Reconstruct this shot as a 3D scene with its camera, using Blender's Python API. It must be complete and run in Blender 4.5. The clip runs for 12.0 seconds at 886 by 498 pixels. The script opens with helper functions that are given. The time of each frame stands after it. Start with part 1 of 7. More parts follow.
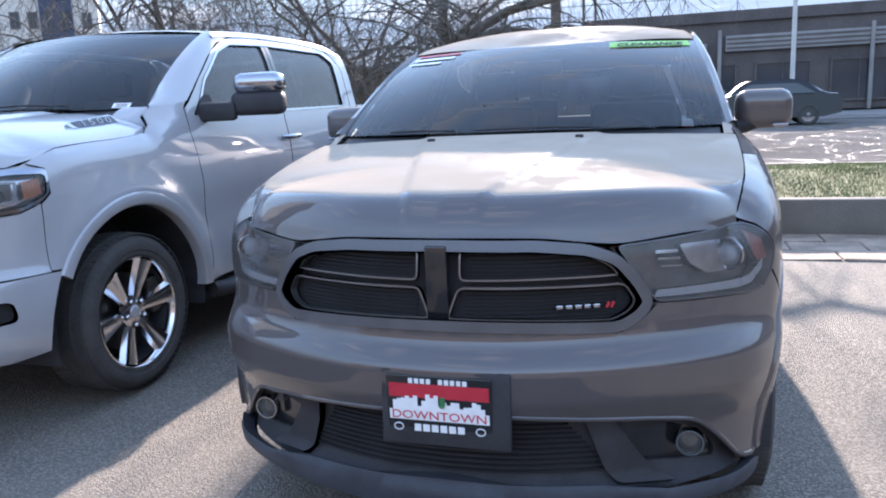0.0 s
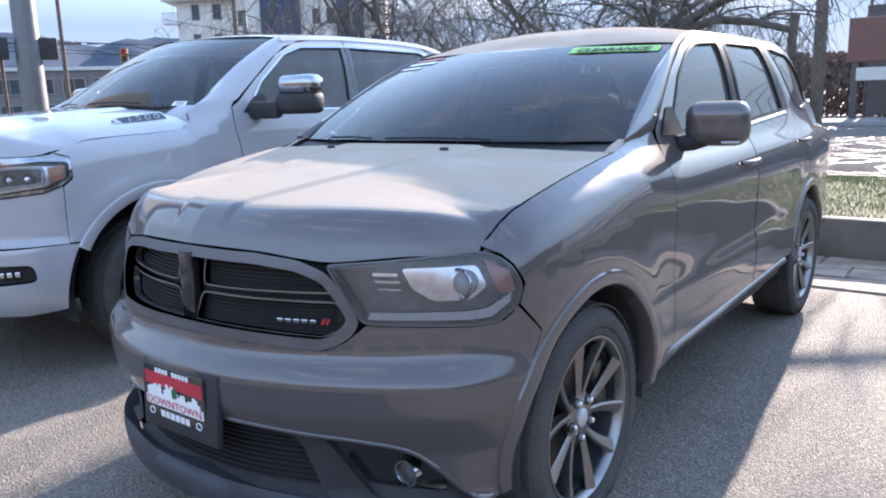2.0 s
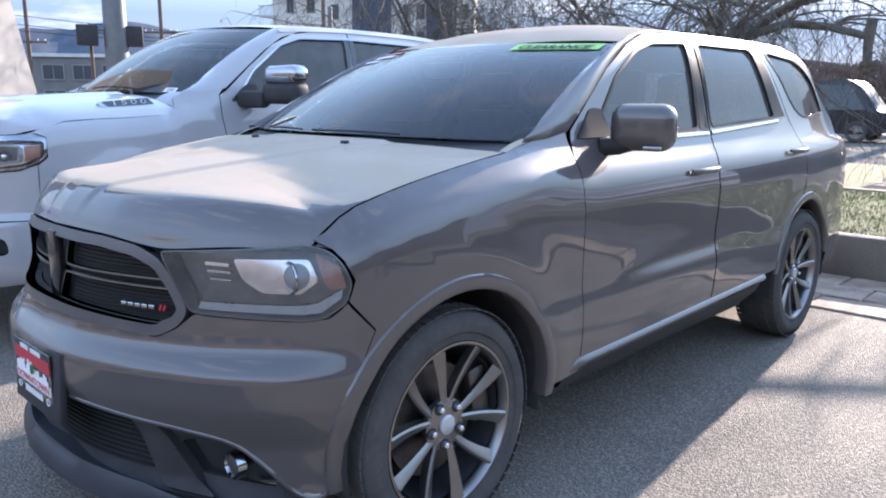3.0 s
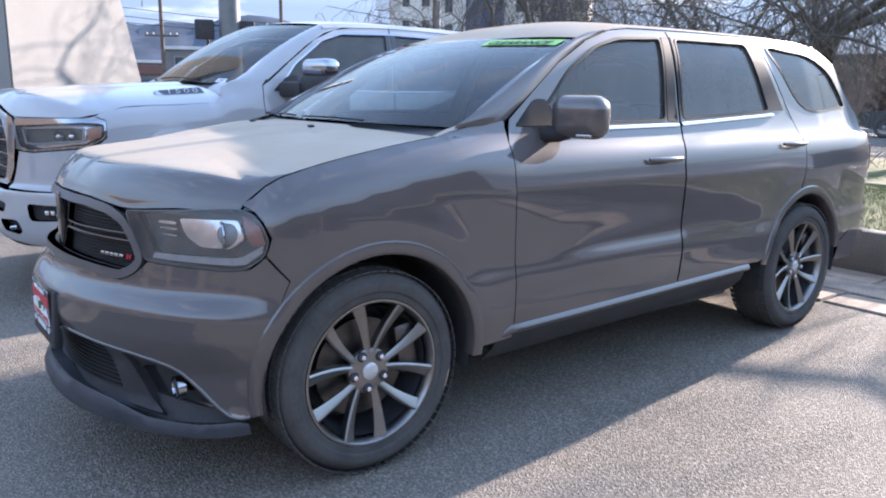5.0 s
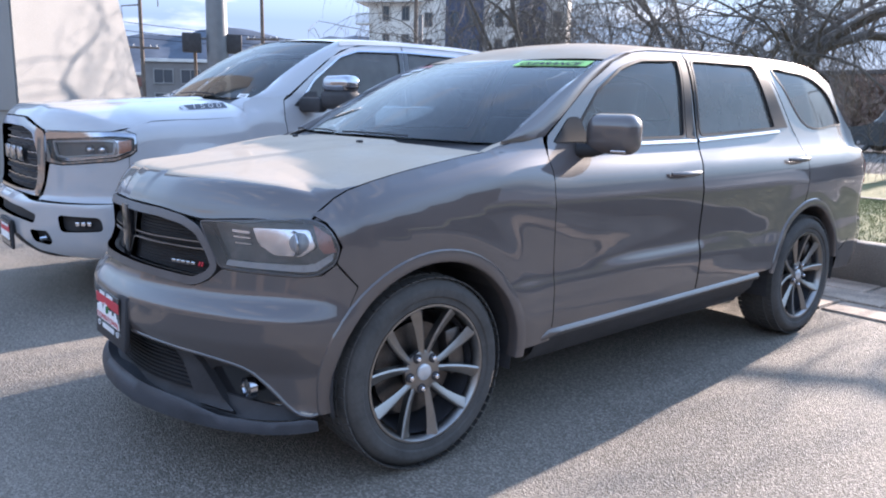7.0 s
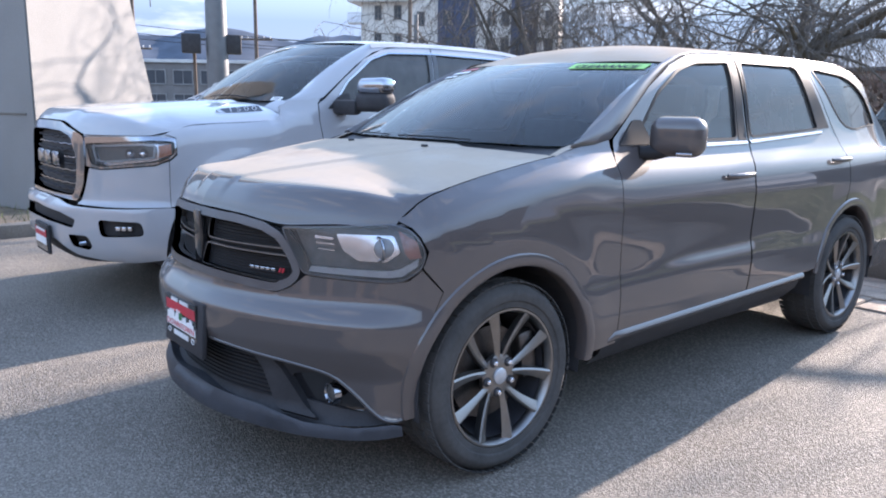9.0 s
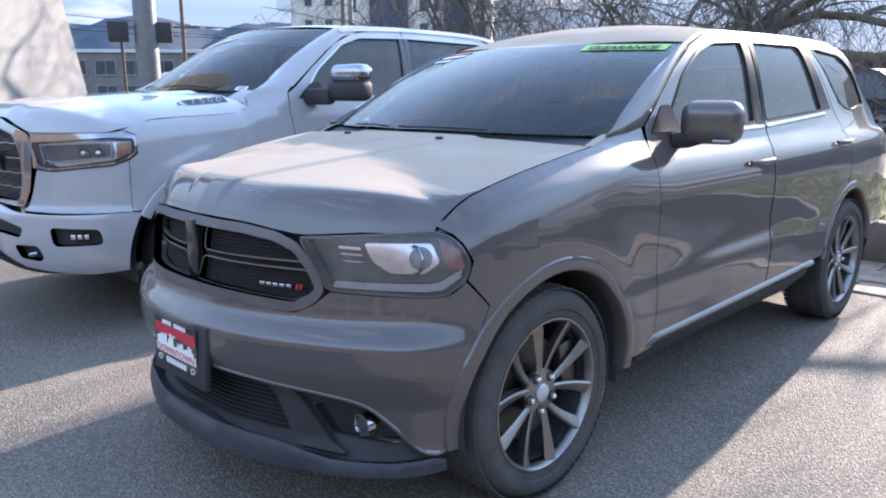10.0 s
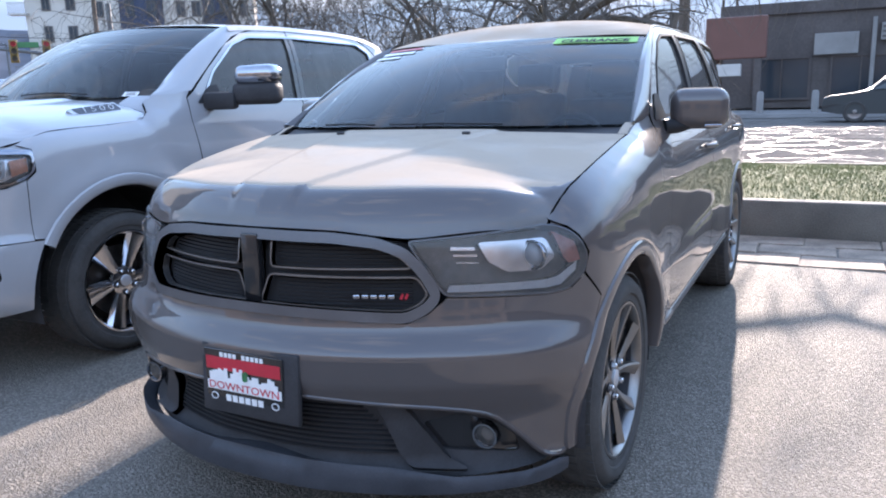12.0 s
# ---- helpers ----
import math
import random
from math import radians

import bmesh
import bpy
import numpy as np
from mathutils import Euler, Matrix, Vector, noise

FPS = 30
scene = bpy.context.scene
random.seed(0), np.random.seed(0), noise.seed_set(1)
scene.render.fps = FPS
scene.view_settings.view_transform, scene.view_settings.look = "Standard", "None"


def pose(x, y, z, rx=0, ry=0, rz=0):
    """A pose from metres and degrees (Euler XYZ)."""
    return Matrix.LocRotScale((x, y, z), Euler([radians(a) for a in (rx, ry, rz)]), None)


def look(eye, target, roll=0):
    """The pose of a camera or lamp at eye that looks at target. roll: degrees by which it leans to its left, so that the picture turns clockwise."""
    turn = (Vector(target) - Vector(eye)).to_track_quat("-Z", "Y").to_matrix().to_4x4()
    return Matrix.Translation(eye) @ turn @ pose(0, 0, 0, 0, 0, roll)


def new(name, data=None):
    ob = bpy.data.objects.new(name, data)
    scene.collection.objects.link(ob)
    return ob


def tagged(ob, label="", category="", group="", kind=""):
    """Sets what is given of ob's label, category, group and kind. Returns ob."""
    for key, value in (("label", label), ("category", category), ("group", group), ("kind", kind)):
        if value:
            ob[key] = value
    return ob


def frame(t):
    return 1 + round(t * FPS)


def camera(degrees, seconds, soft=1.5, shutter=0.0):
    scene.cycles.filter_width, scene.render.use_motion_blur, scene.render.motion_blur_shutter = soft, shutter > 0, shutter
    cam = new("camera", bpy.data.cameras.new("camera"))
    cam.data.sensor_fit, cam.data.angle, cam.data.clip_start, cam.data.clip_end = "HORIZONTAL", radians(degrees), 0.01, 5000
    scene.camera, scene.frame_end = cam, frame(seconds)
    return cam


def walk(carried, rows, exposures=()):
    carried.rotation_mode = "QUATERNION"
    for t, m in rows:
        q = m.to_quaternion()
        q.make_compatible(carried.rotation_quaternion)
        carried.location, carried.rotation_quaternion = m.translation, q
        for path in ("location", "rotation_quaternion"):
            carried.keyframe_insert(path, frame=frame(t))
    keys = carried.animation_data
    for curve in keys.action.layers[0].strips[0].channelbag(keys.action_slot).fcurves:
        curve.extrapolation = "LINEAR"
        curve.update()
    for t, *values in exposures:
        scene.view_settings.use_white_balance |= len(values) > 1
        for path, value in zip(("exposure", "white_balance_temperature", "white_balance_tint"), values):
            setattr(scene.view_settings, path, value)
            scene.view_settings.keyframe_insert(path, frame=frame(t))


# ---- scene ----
from mathutils.geometry import delaunay_2d_cdt as delaunay

cam = camera(60.7, 12.0, soft=2.0)
PATH = [
    (0, (0.6, -1.833, 1.396), (0.018, 0.042, 1.013), -2.6),
    (0.5, (0.979, -1.769, 1.406), (0.19, 0.03, 1.034), -3.0),
    (1, (1.285, -1.589, 1.383), (0.325, 0.127, 1.019), -2.9),
    (1.5, (1.606, -1.39, 1.396), (0.515, 0.244, 1.021), -2.4),
    (2, (1.935, -1.178, 1.419), (0.744, 0.382, 1.035), -1.7),
    (2.5, (2.185, -0.913, 1.4), (0.912, 0.578, 1.005), -0.5),
    (3, (2.412, -0.699, 1.398), (1.057, 0.72, 1.011), 0.3),
    (3.2, (2.525, -0.619, 1.395), (1.13, 0.762, 1.01), 0.5),
    (4.8, (3.031, -0.414, 1.388), (1.484, 0.787, 0.982), 0.8),
    (5, (3.105, -0.468, 1.394), (1.559, 0.733, 0.987), 0.8),
    (5.5, (3.151, -0.599, 1.413), (1.612, 0.614, 1.012), 0.6),
    (6, (3.11, -0.717, 1.415), (1.592, 0.524, 1.019), 0.7),
    (6.5, (3.083, -0.789, 1.411), (1.575, 0.468, 1.028), 0.9),
    (7, (3.077, -0.802, 1.409), (1.562, 0.45, 1.036), 1.1),
    (9, (2.869, -1.054, 1.425), (1.37, 0.215, 1.05), 0.8),
    (9.5, (2.658, -1.079, 1.42), (1.206, 0.24, 1.029), 0.5),
    (10, (2.394, -1.083, 1.427), (1.012, 0.304, 1.019), -0.2),
    (10.5, (2.115, -1.197, 1.413), (0.832, 0.28, 0.997), -1.0),
    (11, (1.976, -1.378, 1.392), (0.81, 0.193, 0.981), -1.7),
    (11.5, (1.818, -1.536, 1.412), (0.782, 0.126, 1.005), -2.0),
    (12, (1.529, -1.588, 1.398), (0.616, 0.145, 0.995), -1.8),
]
walk(cam, [(t, look(eye, target, roll)) for t, eye, target, roll in PATH], [(0, 2.75, 6450, 20), (12, 2.75, 6450, 20)])

# ---------------------------------------------------------------- light
SUN_EL, SUN_AZ = radians(19.0), radians(-6.0)      # height, and turn from +y towards +x
TO_SUN = Vector((math.sin(SUN_AZ) * math.cos(SUN_EL), math.cos(SUN_AZ) * math.cos(SUN_EL), math.sin(SUN_EL)))
world = bpy.data.worlds.new("sky")
scene.world = world
world.use_nodes = True
wn, wl = world.node_tree.nodes, world.node_tree.links
wn.clear()
sky = wn.new("ShaderNodeTexSky")
sky.sky_type, sky.sun_disc = "NISHITA", False
sky.sun_elevation, sky.sun_rotation = SUN_EL, SUN_AZ
sky.altitude, sky.air_density, sky.dust_density, sky.ozone_density = 1300, 1.6, 0.05, 1.6
geo = wn.new("ShaderNodeTexCoord")
stretch = wn.new("ShaderNodeMapping")
stretch.inputs["Scale"].default_value = (1.6, 1.6, 9.0)
cloud = wn.new("ShaderNodeTexNoise")
cloud.inputs["Scale"].default_value, cloud.inputs["Detail"].default_value = 2.2, 8.0
cloud.inputs["Roughness"].default_value = 0.58
ramp = wn.new("ShaderNodeValToRGB")
ramp.color_ramp.elements[0].position, ramp.color_ramp.elements[1].position = 0.54, 0.80
cmix = wn.new("ShaderNodeMix")
cmix.data_type = "RGBA"
cmix.inputs["B"].default_value = (2.1, 2.25, 2.5, 1)
back = wn.new("ShaderNodeBackground")
back.inputs["Strength"].default_value = 0.15
wout = wn.new("ShaderNodeOutputWorld")
wl.new(geo.outputs["Generated"], stretch.inputs["Vector"])
wl.new(stretch.outputs["Vector"], cloud.inputs["Vector"])
wl.new(cloud.outputs["Fac"], ramp.inputs["Fac"])
# blue haze that thickens towards the horizon, with white clouds over it
split = wn.new("ShaderNodeSeparateXYZ")
wl.new(geo.outputs["Generated"], split.inputs["Vector"])
haze = wn.new("ShaderNodeMapRange")
haze.inputs["From Min"].default_value, haze.inputs["From Max"].default_value = 0.10, 0.50
haze.inputs["To Min"].default_value, haze.inputs["To Max"].default_value = 0.97, 0.30
wl.new(split.outputs["Z"], haze.inputs["Value"])
veil = wn.new("ShaderNodeMix")
veil.data_type = "RGBA"
veil.inputs["B"].default_value = (0.36, 0.56, 0.95, 1)
wl.new(haze.outputs["Result"], veil.inputs["Factor"])
wl.new(sky.outputs["Color"], veil.inputs["A"])
wl.new(ramp.outputs["Color"], cmix.inputs["Factor"])
wl.new(veil.outputs["Result"], cmix.inputs["A"])
wl.new(cmix.outputs["Result"], back.inputs["Color"])
wl.new(back.outputs["Background"], wout.inputs["Surface"])
sun = new("sun", bpy.data.lights.new("sun", "SUN"))
sun.data.energy, sun.data.angle, sun.data.color = 2.55, radians(0.55), (1.0, 0.90, 0.78)
sun.matrix_world = look(TO_SUN * 50, (0, 0, 0))


# ---------------------------------------------------------------- materials
def material(name, color, rough=0.5, metal=0.0, vary=0.15, scale=6.0, fine=120.0, bump=0.0, bump_scale=200.0, coat=0.0, spec=0.5, speckle=0.0, rough_vary=0.1, tint=None):
    """A surface with blotches at one scale and grain at another, in metres."""
    m = bpy.data.materials.new(name)
    m.use_nodes = True
    n, l = m.node_tree.nodes, m.node_tree.links
    p = n["Principled BSDF"]
    co = n.new("ShaderNodeTexCoord")
    a = n.new("ShaderNodeTexNoise")
    a.inputs["Scale"].default_value, a.inputs["Detail"].default_value = scale, 5
    b = n.new("ShaderNodeTexNoise")
    b.inputs["Scale"].default_value, b.inputs["Detail"].default_value = fine, 3
    l.new(co.outputs["Object"], a.inputs["Vector"])
    l.new(co.outputs["Object"], b.inputs["Vector"])
    ra = n.new("ShaderNodeMapRange")
    ra.inputs["From Min"].default_value, ra.inputs["From Max"].default_value = 0.3, 0.7
    ra.inputs["To Min"].default_value, ra.inputs["To Max"].default_value = 1 - vary, 1 + vary
    l.new(a.outputs["Fac"], ra.inputs["Value"])
    rb = n.new("ShaderNodeMapRange")
    rb.inputs["From Min"].default_value, rb.inputs["From Max"].default_value = 0.3, 0.7
    rb.inputs["To Min"].default_value, rb.inputs["To Max"].default_value = 1 - vary * 0.5 - speckle, 1 + vary * 0.5 + speckle
    l.new(b.outputs["Fac"], rb.inputs["Value"])
    mu = n.new("ShaderNodeMath")
    mu.operation = "MULTIPLY"
    l.new(ra.outputs["Result"], mu.inputs[0])
    l.new(rb.outputs["Result"], mu.inputs[1])
    mix = n.new("ShaderNodeMix")
    mix.data_type, mix.blend_type = "RGBA", "MULTIPLY"
    mix.inputs["Factor"].default_value = 1.0
    mix.inputs["A"].default_value = (*color, 1)
    l.new(mu.outputs[0], mix.inputs["B"])
    last = mix.outputs["Result"]
    if tint:
        t = n.new("ShaderNodeMix")
        t.data_type = "RGBA"
        t.inputs["B"].default_value = (*tint, 1)
        l.new(a.outputs["Fac"], t.inputs["Factor"])
        l.new(last, t.inputs["A"])
        last = t.outputs["Result"]
    l.new(last, p.inputs["Base Color"])
    rr = n.new("ShaderNodeMapRange")
    rr.inputs["To Min"].default_value, rr.inputs["To Max"].default_value = max(rough - rough_vary, 0.02), min(rough + rough_vary, 1)
    l.new(a.outputs["Fac"], rr.inputs["Value"])
    l.new(rr.outputs["Result"], p.inputs["Roughness"])
    p.inputs["Metallic"].default_value = metal
    p.inputs["Specular IOR Level"].default_value = spec
    p.inputs["Coat Weight"].default_value = coat
    p.inputs["Coat Roughness"].default_value = 0.035
    if bump:
        c = n.new("ShaderNodeTexNoise")
        c.inputs["Scale"].default_value, c.inputs["Detail"].default_value = bump_scale, 4
        l.new(co.outputs["Object"], c.inputs["Vector"])
        bu = n.new("ShaderNodeBump")
        bu.inputs["Strength"].default_value, bu.inputs["Distance"].default_value = 1.0, bump
        l.new(c.outputs["Fac"], bu.inputs["Height"])
        l.new(bu.outputs["Normal"], p.inputs["Normal"])
    return m


def glass_material(name, tint, dust=0.04, ior=1.5):
    """Thin tinted pane with a pale film for dust and painted-in veiling glare: what passes through, what mirrors, what
    the film scatters.
    """
    m = bpy.data.materials.new(name)
    m.use_nodes = True
    n, l = m.node_tree.nodes, m.node_tree.links
    n.clear()
    o = n.new("ShaderNodeOutputMaterial")
    tr = n.new("ShaderNodeBsdfTransparent")
    tr.inputs["Color"].default_value = (*tint, 1)
    gl = n.new("ShaderNodeBsdfGlossy")
    gl.inputs["Roughness"].default_value = 0.02
    fr = n.new("ShaderNodeFresnel")
    fr.inputs["IOR"].default_value = ior
    mi = n.new("ShaderNodeMixShader")
    l.new(fr.outputs["Fac"], mi.inputs["Fac"])
    l.new(tr.outputs["BSDF"], mi.inputs[1])
    l.new(gl.outputs["BSDF"], mi.inputs[2])
    # Diffuse film: a little dust, and glare painted in to lift dark panes.
    di = n.new("ShaderNodeBsdfDiffuse")
    di.inputs["Color"].default_value = (0.55, 0.53, 0.50, 1)
    co = n.new("ShaderNodeTexCoord")
    no = n.new("ShaderNodeTexNoise")
    no.inputs["Scale"].default_value, no.inputs["Detail"].default_value = 5, 6
    l.new(co.outputs["Object"], no.inputs["Vector"])
    ra = n.new("ShaderNodeMapRange")
    ra.inputs["To Min"].default_value, ra.inputs["To Max"].default_value = dust * 0.3, dust * 1.7
    l.new(no.outputs["Fac"], ra.inputs["Value"])
    m2 = n.new("ShaderNodeMixShader")
    l.new(ra.outputs["Result"], m2.inputs["Fac"])
    l.new(mi.outputs["Shader"], m2.inputs[1])
    l.new(di.outputs["BSDF"], m2.inputs[2])
    l.new(m2.outputs["Shader"], o.inputs["Surface"])
    return m


def dusty_sunlit_paint(name, color, dust_color, dust, metal, rough, flake=0.25, coat=1.0):
    """Metallic car paint under clear coat, with road dust that settles on what faces up and in blotches; the dust's
    crisp edge also paints the break between sunlit top and unlit nose.
    """
    m = material(name, color, rough=rough, metal=metal, vary=0.05, scale=2.5, fine=900, speckle=flake * 0.2, rough_vary=0.04, coat=coat)
    n, l = m.node_tree.nodes, m.node_tree.links
    p = n["Principled BSDF"]
    p.inputs["Specular IOR Level"].default_value = 0.15
    p.inputs["Coat IOR"].default_value = 1.7
    p.inputs["Coat Roughness"].default_value = 0.02
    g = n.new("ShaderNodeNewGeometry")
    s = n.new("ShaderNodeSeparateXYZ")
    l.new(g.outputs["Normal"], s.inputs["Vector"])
    # Narrow tilt limits: the pale dust also stands in for the sunlit top.
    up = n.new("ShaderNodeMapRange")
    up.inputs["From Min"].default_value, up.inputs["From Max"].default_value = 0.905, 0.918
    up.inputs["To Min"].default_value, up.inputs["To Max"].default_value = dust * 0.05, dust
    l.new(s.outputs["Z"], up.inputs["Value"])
    co = n.new("ShaderNodeTexCoord")
    no = n.new("ShaderNodeTexNoise")
    no.inputs["Scale"].default_value, no.inputs["Detail"].default_value, no.inputs["Roughness"].default_value = 4, 9, 0.65
    l.new(co.outputs["Object"], no.inputs["Vector"])
    bl = n.new("ShaderNodeMapRange")
    bl.inputs["From Min"].default_value, bl.inputs["From Max"].default_value = 0.25, 0.75
    bl.inputs["To Min"].default_value, bl.inputs["To Max"].default_value = 0.80, 1.25
    l.new(no.outputs["Fac"], bl.inputs["Value"])
    mu = n.new("ShaderNodeMath")
    mu.operation, mu.use_clamp = "MULTIPLY", True
    l.new(up.outputs["Result"], mu.inputs[0])
    l.new(bl.outputs["Result"], mu.inputs[1])
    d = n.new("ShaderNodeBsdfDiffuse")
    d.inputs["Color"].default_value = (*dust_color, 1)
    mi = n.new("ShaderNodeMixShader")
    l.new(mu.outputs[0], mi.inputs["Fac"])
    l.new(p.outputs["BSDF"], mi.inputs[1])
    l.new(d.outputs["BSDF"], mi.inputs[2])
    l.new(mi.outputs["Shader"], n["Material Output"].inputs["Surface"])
    return m


def asphalt_material(name, color, cracks):
    """Worn asphalt: pale stones in dark binder, stains, and in the street glossy lines of crack sealer."""
    m = material(name, color, rough=0.72, vary=0.30, scale=0.7, fine=70, bump=0.020, bump_scale=100, speckle=0.12, rough_vary=0.12, spec=0.5 if cracks else 0.1)
    n, l = m.node_tree.nodes, m.node_tree.links
    p = n["Principled BSDF"]
    co = n["Texture Coordinate"]
    base = p.inputs["Base Color"].links[0].from_socket
    v = n.new("ShaderNodeTexVoronoi")
    v.inputs["Scale"].default_value = 130
    l.new(co.outputs["Object"], v.inputs["Vector"])
    se = n.new("ShaderNodeSeparateColor")
    l.new(v.outputs["Color"], se.inputs["Color"])
    st = n.new("ShaderNodeMapRange")
    st.inputs["From Min"].default_value, st.inputs["From Max"].default_value = 0.50, 0.95
    st.inputs["To Min"].default_value, st.inputs["To Max"].default_value = 0.0, 1.0
    l.new(se.outputs["Red"], st.inputs["Value"])
    mx = n.new("ShaderNodeMix")
    mx.data_type = "RGBA"
    mx.inputs["B"].default_value = (0.34, 0.303, 0.262, 1)
    l.new(st.outputs["Result"], mx.inputs["Factor"])
    l.new(base, mx.inputs["A"])
    last = mx.outputs["Result"]
    w = n.new("ShaderNodeTexNoise")
    w.inputs["Scale"].default_value, w.inputs["Detail"].default_value = 0.6, 4
    l.new(co.outputs["Object"], w.inputs["Vector"])
    off = n.new("ShaderNodeVectorMath")
    off.operation = "MULTIPLY_ADD"
    off.inputs[1].default_value = (2.0, 2.0, 0)
    l.new(w.outputs["Color"], off.inputs[0])
    l.new(co.outputs["Object"], off.inputs[2])
    cr = n.new("ShaderNodeTexVoronoi")
    cr.feature = "DISTANCE_TO_EDGE"
    cr.inputs["Scale"].default_value = 0.80 if cracks else 0.28
    l.new(off.outputs["Vector"], cr.inputs["Vector"])
    line = n.new("ShaderNodeMapRange")
    line.inputs["From Min"].default_value, line.inputs["From Max"].default_value = (0.007, 0.020) if cracks else (0.001, 0.004)
    line.inputs["To Min"].default_value, line.inputs["To Max"].default_value = 1.0, 0.0
    l.new(cr.outputs["Distance"], line.inputs["Value"])
    m3 = n.new("ShaderNodeMix")
    m3.data_type = "RGBA"
    m3.inputs["Factor"].default_value = 0.0
    m3.inputs["B"].default_value = (0.02, 0.02, 0.022, 1)
    if cracks:
        l.new(line.outputs["Result"], m3.inputs["Factor"])
    l.new(last, m3.inputs["A"])
    l.new(m3.outputs["Result"], p.inputs["Base Color"])
    if cracks:
        gloss = n.new("ShaderNodeMath")
        gloss.operation = "MULTIPLY"
        gloss.inputs[1].default_value = 0.5
        l.new(line.outputs["Result"], gloss.inputs[0])
        l.new(gloss.outputs[0], p.inputs["Specular IOR Level"])
        rsock = p.inputs["Roughness"].links[0].from_socket
        m4 = n.new("ShaderNodeMix")
        m4.inputs["B"].default_value = 0.22
        l.new(line.outputs["Result"], m4.inputs["Factor"])
        l.new(rsock, m4.inputs["A"])
        l.new(m4.outputs["Result"], p.inputs["Roughness"])
    return m


M_ASPHALT = asphalt_material("asphalt", (0.182, 0.162, 0.138), False)
M_ROAD = asphalt_material("street_asphalt", (0.10, 0.098, 0.095), True)
M_KERB = material("kerb_concrete", (0.150, 0.132, 0.110), 0.85, vary=0.25, scale=2.5, fine=90, bump=0.004, bump_scale=60, speckle=0.1)
M_SOIL = material("soil", (0.16, 0.12, 0.08), 0.95, vary=0.3, scale=5, fine=60, bump=0.02, bump_scale=25)
M_TURF = material("turf", (0.13, 0.16, 0.055), 0.95, vary=0.35, scale=2.0, fine=40, bump=0.03, bump_scale=30, tint=(0.16, 0.13, 0.06))
M_GRASS = material("grass_blades", (0.125, 0.155, 0.060), 0.8, vary=0.4, scale=1.5, fine=8, tint=(0.21, 0.21, 0.09))
M_PAVER = material("sandstone_paver", (0.27, 0.205, 0.155), 0.85, vary=0.4, scale=4, fine=70, bump=0.004, bump_scale=50, speckle=0.1)
M_STUCCO = material("white_stucco", (0.25, 0.245, 0.235), 0.9, vary=0.08, scale=1.2, fine=70, bump=0.004, bump_scale=90)
M_GREY_PAINT = dusty_sunlit_paint("granite_grey_paint", (0.066, 0.057, 0.059), (0.42, 0.35, 0.28), 0.92, 0.1, 0.45, coat=1.0)
M_WHITE_PAINT = dusty_sunlit_paint("white_paint", (0.375, 0.375, 0.388), (0.6, 0.57, 0.52), 0.10, 0.0, 0.35, flake=0.0)
M_DARK_CAR = dusty_sunlit_paint("dark_car_paint", (0.016, 0.017, 0.02), (0.3, 0.28, 0.25), 0.03, 0.3, 0.35, coat=0.3)
M_BLACK = material("black_plastic", (0.046, 0.045, 0.048), 0.6, spec=0.2, vary=0.2, scale=8, bump=0.0006, bump_scale=500)
M_GLOSS_BLACK = material("gloss_black_plastic", (0.015, 0.015, 0.017), 0.18, vary=0.1, scale=8, coat=0.5)
M_SURROUND = material("dark_grey_surround", (0.12, 0.12, 0.128), 0.36, 0.5, vary=0.08, scale=12)
M_CHIN = material("scuffed_chin_plastic", (0.056, 0.059, 0.068), 0.45, spec=0.2, vary=0.2, scale=9, fine=200, bump=0.0006, bump_scale=300)
# Rubber paler than its own black: veiling glare is put in beside the dust.
M_RUBBER = material("dusty_glare_lifted_rubber", (0.070, 0.068, 0.067), 0.9, vary=0.35, scale=9, fine=60, bump=0.001, bump_scale=150, tint=(0.075, 0.070, 0.065), spec=0.2)
M_CHROME = material("chrome", (0.38, 0.395, 0.43), 0.09, 1.0, vary=0.03, scale=10, rough_vary=0.03)
M_SILVER = material("silver_badge", (0.55, 0.56, 0.58), 0.35, 0.5, vary=0.05, scale=20)
M_SIDE = glass_material("side_window_glass", (0.50, 0.55, 0.56), 0.11)
M_ALLOY = material("brushed_alloy", (0.30, 0.30, 0.315), 0.32, 1.0, vary=0.08, scale=12, rough_vary=0.08)
M_DARK_ALLOY = material("dark_alloy", (0.035, 0.035, 0.04), 0.5, 0.3, vary=0.15, scale=12)
M_STEEL = material("brake_steel", (0.13, 0.12, 0.115), 0.45, 1.0, vary=0.2, scale=20)
M_CABIN = material("cabin_lining", (0.025, 0.025, 0.028), 0.9, vary=0.2, scale=12)
M_SEAT = material("dark_seat_cloth", (0.05, 0.05, 0.055), 0.85, vary=0.2, scale=20)
M_GLASS = glass_material("windscreen_glass", (0.66, 0.74, 0.75), 0.02)
M_TINT = glass_material("tinted_window_glass", (0.16, 0.17, 0.18), 0.13)
M_LENS = glass_material("clear_lamp_lens", (0.92, 0.93, 0.95), 0.10, 1.45)
M_REFLECTOR = material("lamp_reflector", (0.62, 0.62, 0.65), 0.22, 1.0, vary=0.1, scale=30)
M_LAMP_DARK = material("lamp_housing", (0.095, 0.088, 0.082), 0.4, vary=0.2, scale=30)
M_DRL = material("frosted_light_bar", (0.42, 0.43, 0.45), 0.3, vary=0.05, scale=30)
M_AMBER = material("amber_lens", (0.55, 0.17, 0.06), 0.25, vary=0.15, scale=50)
M_RED = material("red_print", (0.55, 0.03, 0.05), 0.4, vary=0.08, scale=20)
M_WHITE = material("white_print", (0.82, 0.82, 0.82), 0.45, vary=0.05, scale=20)
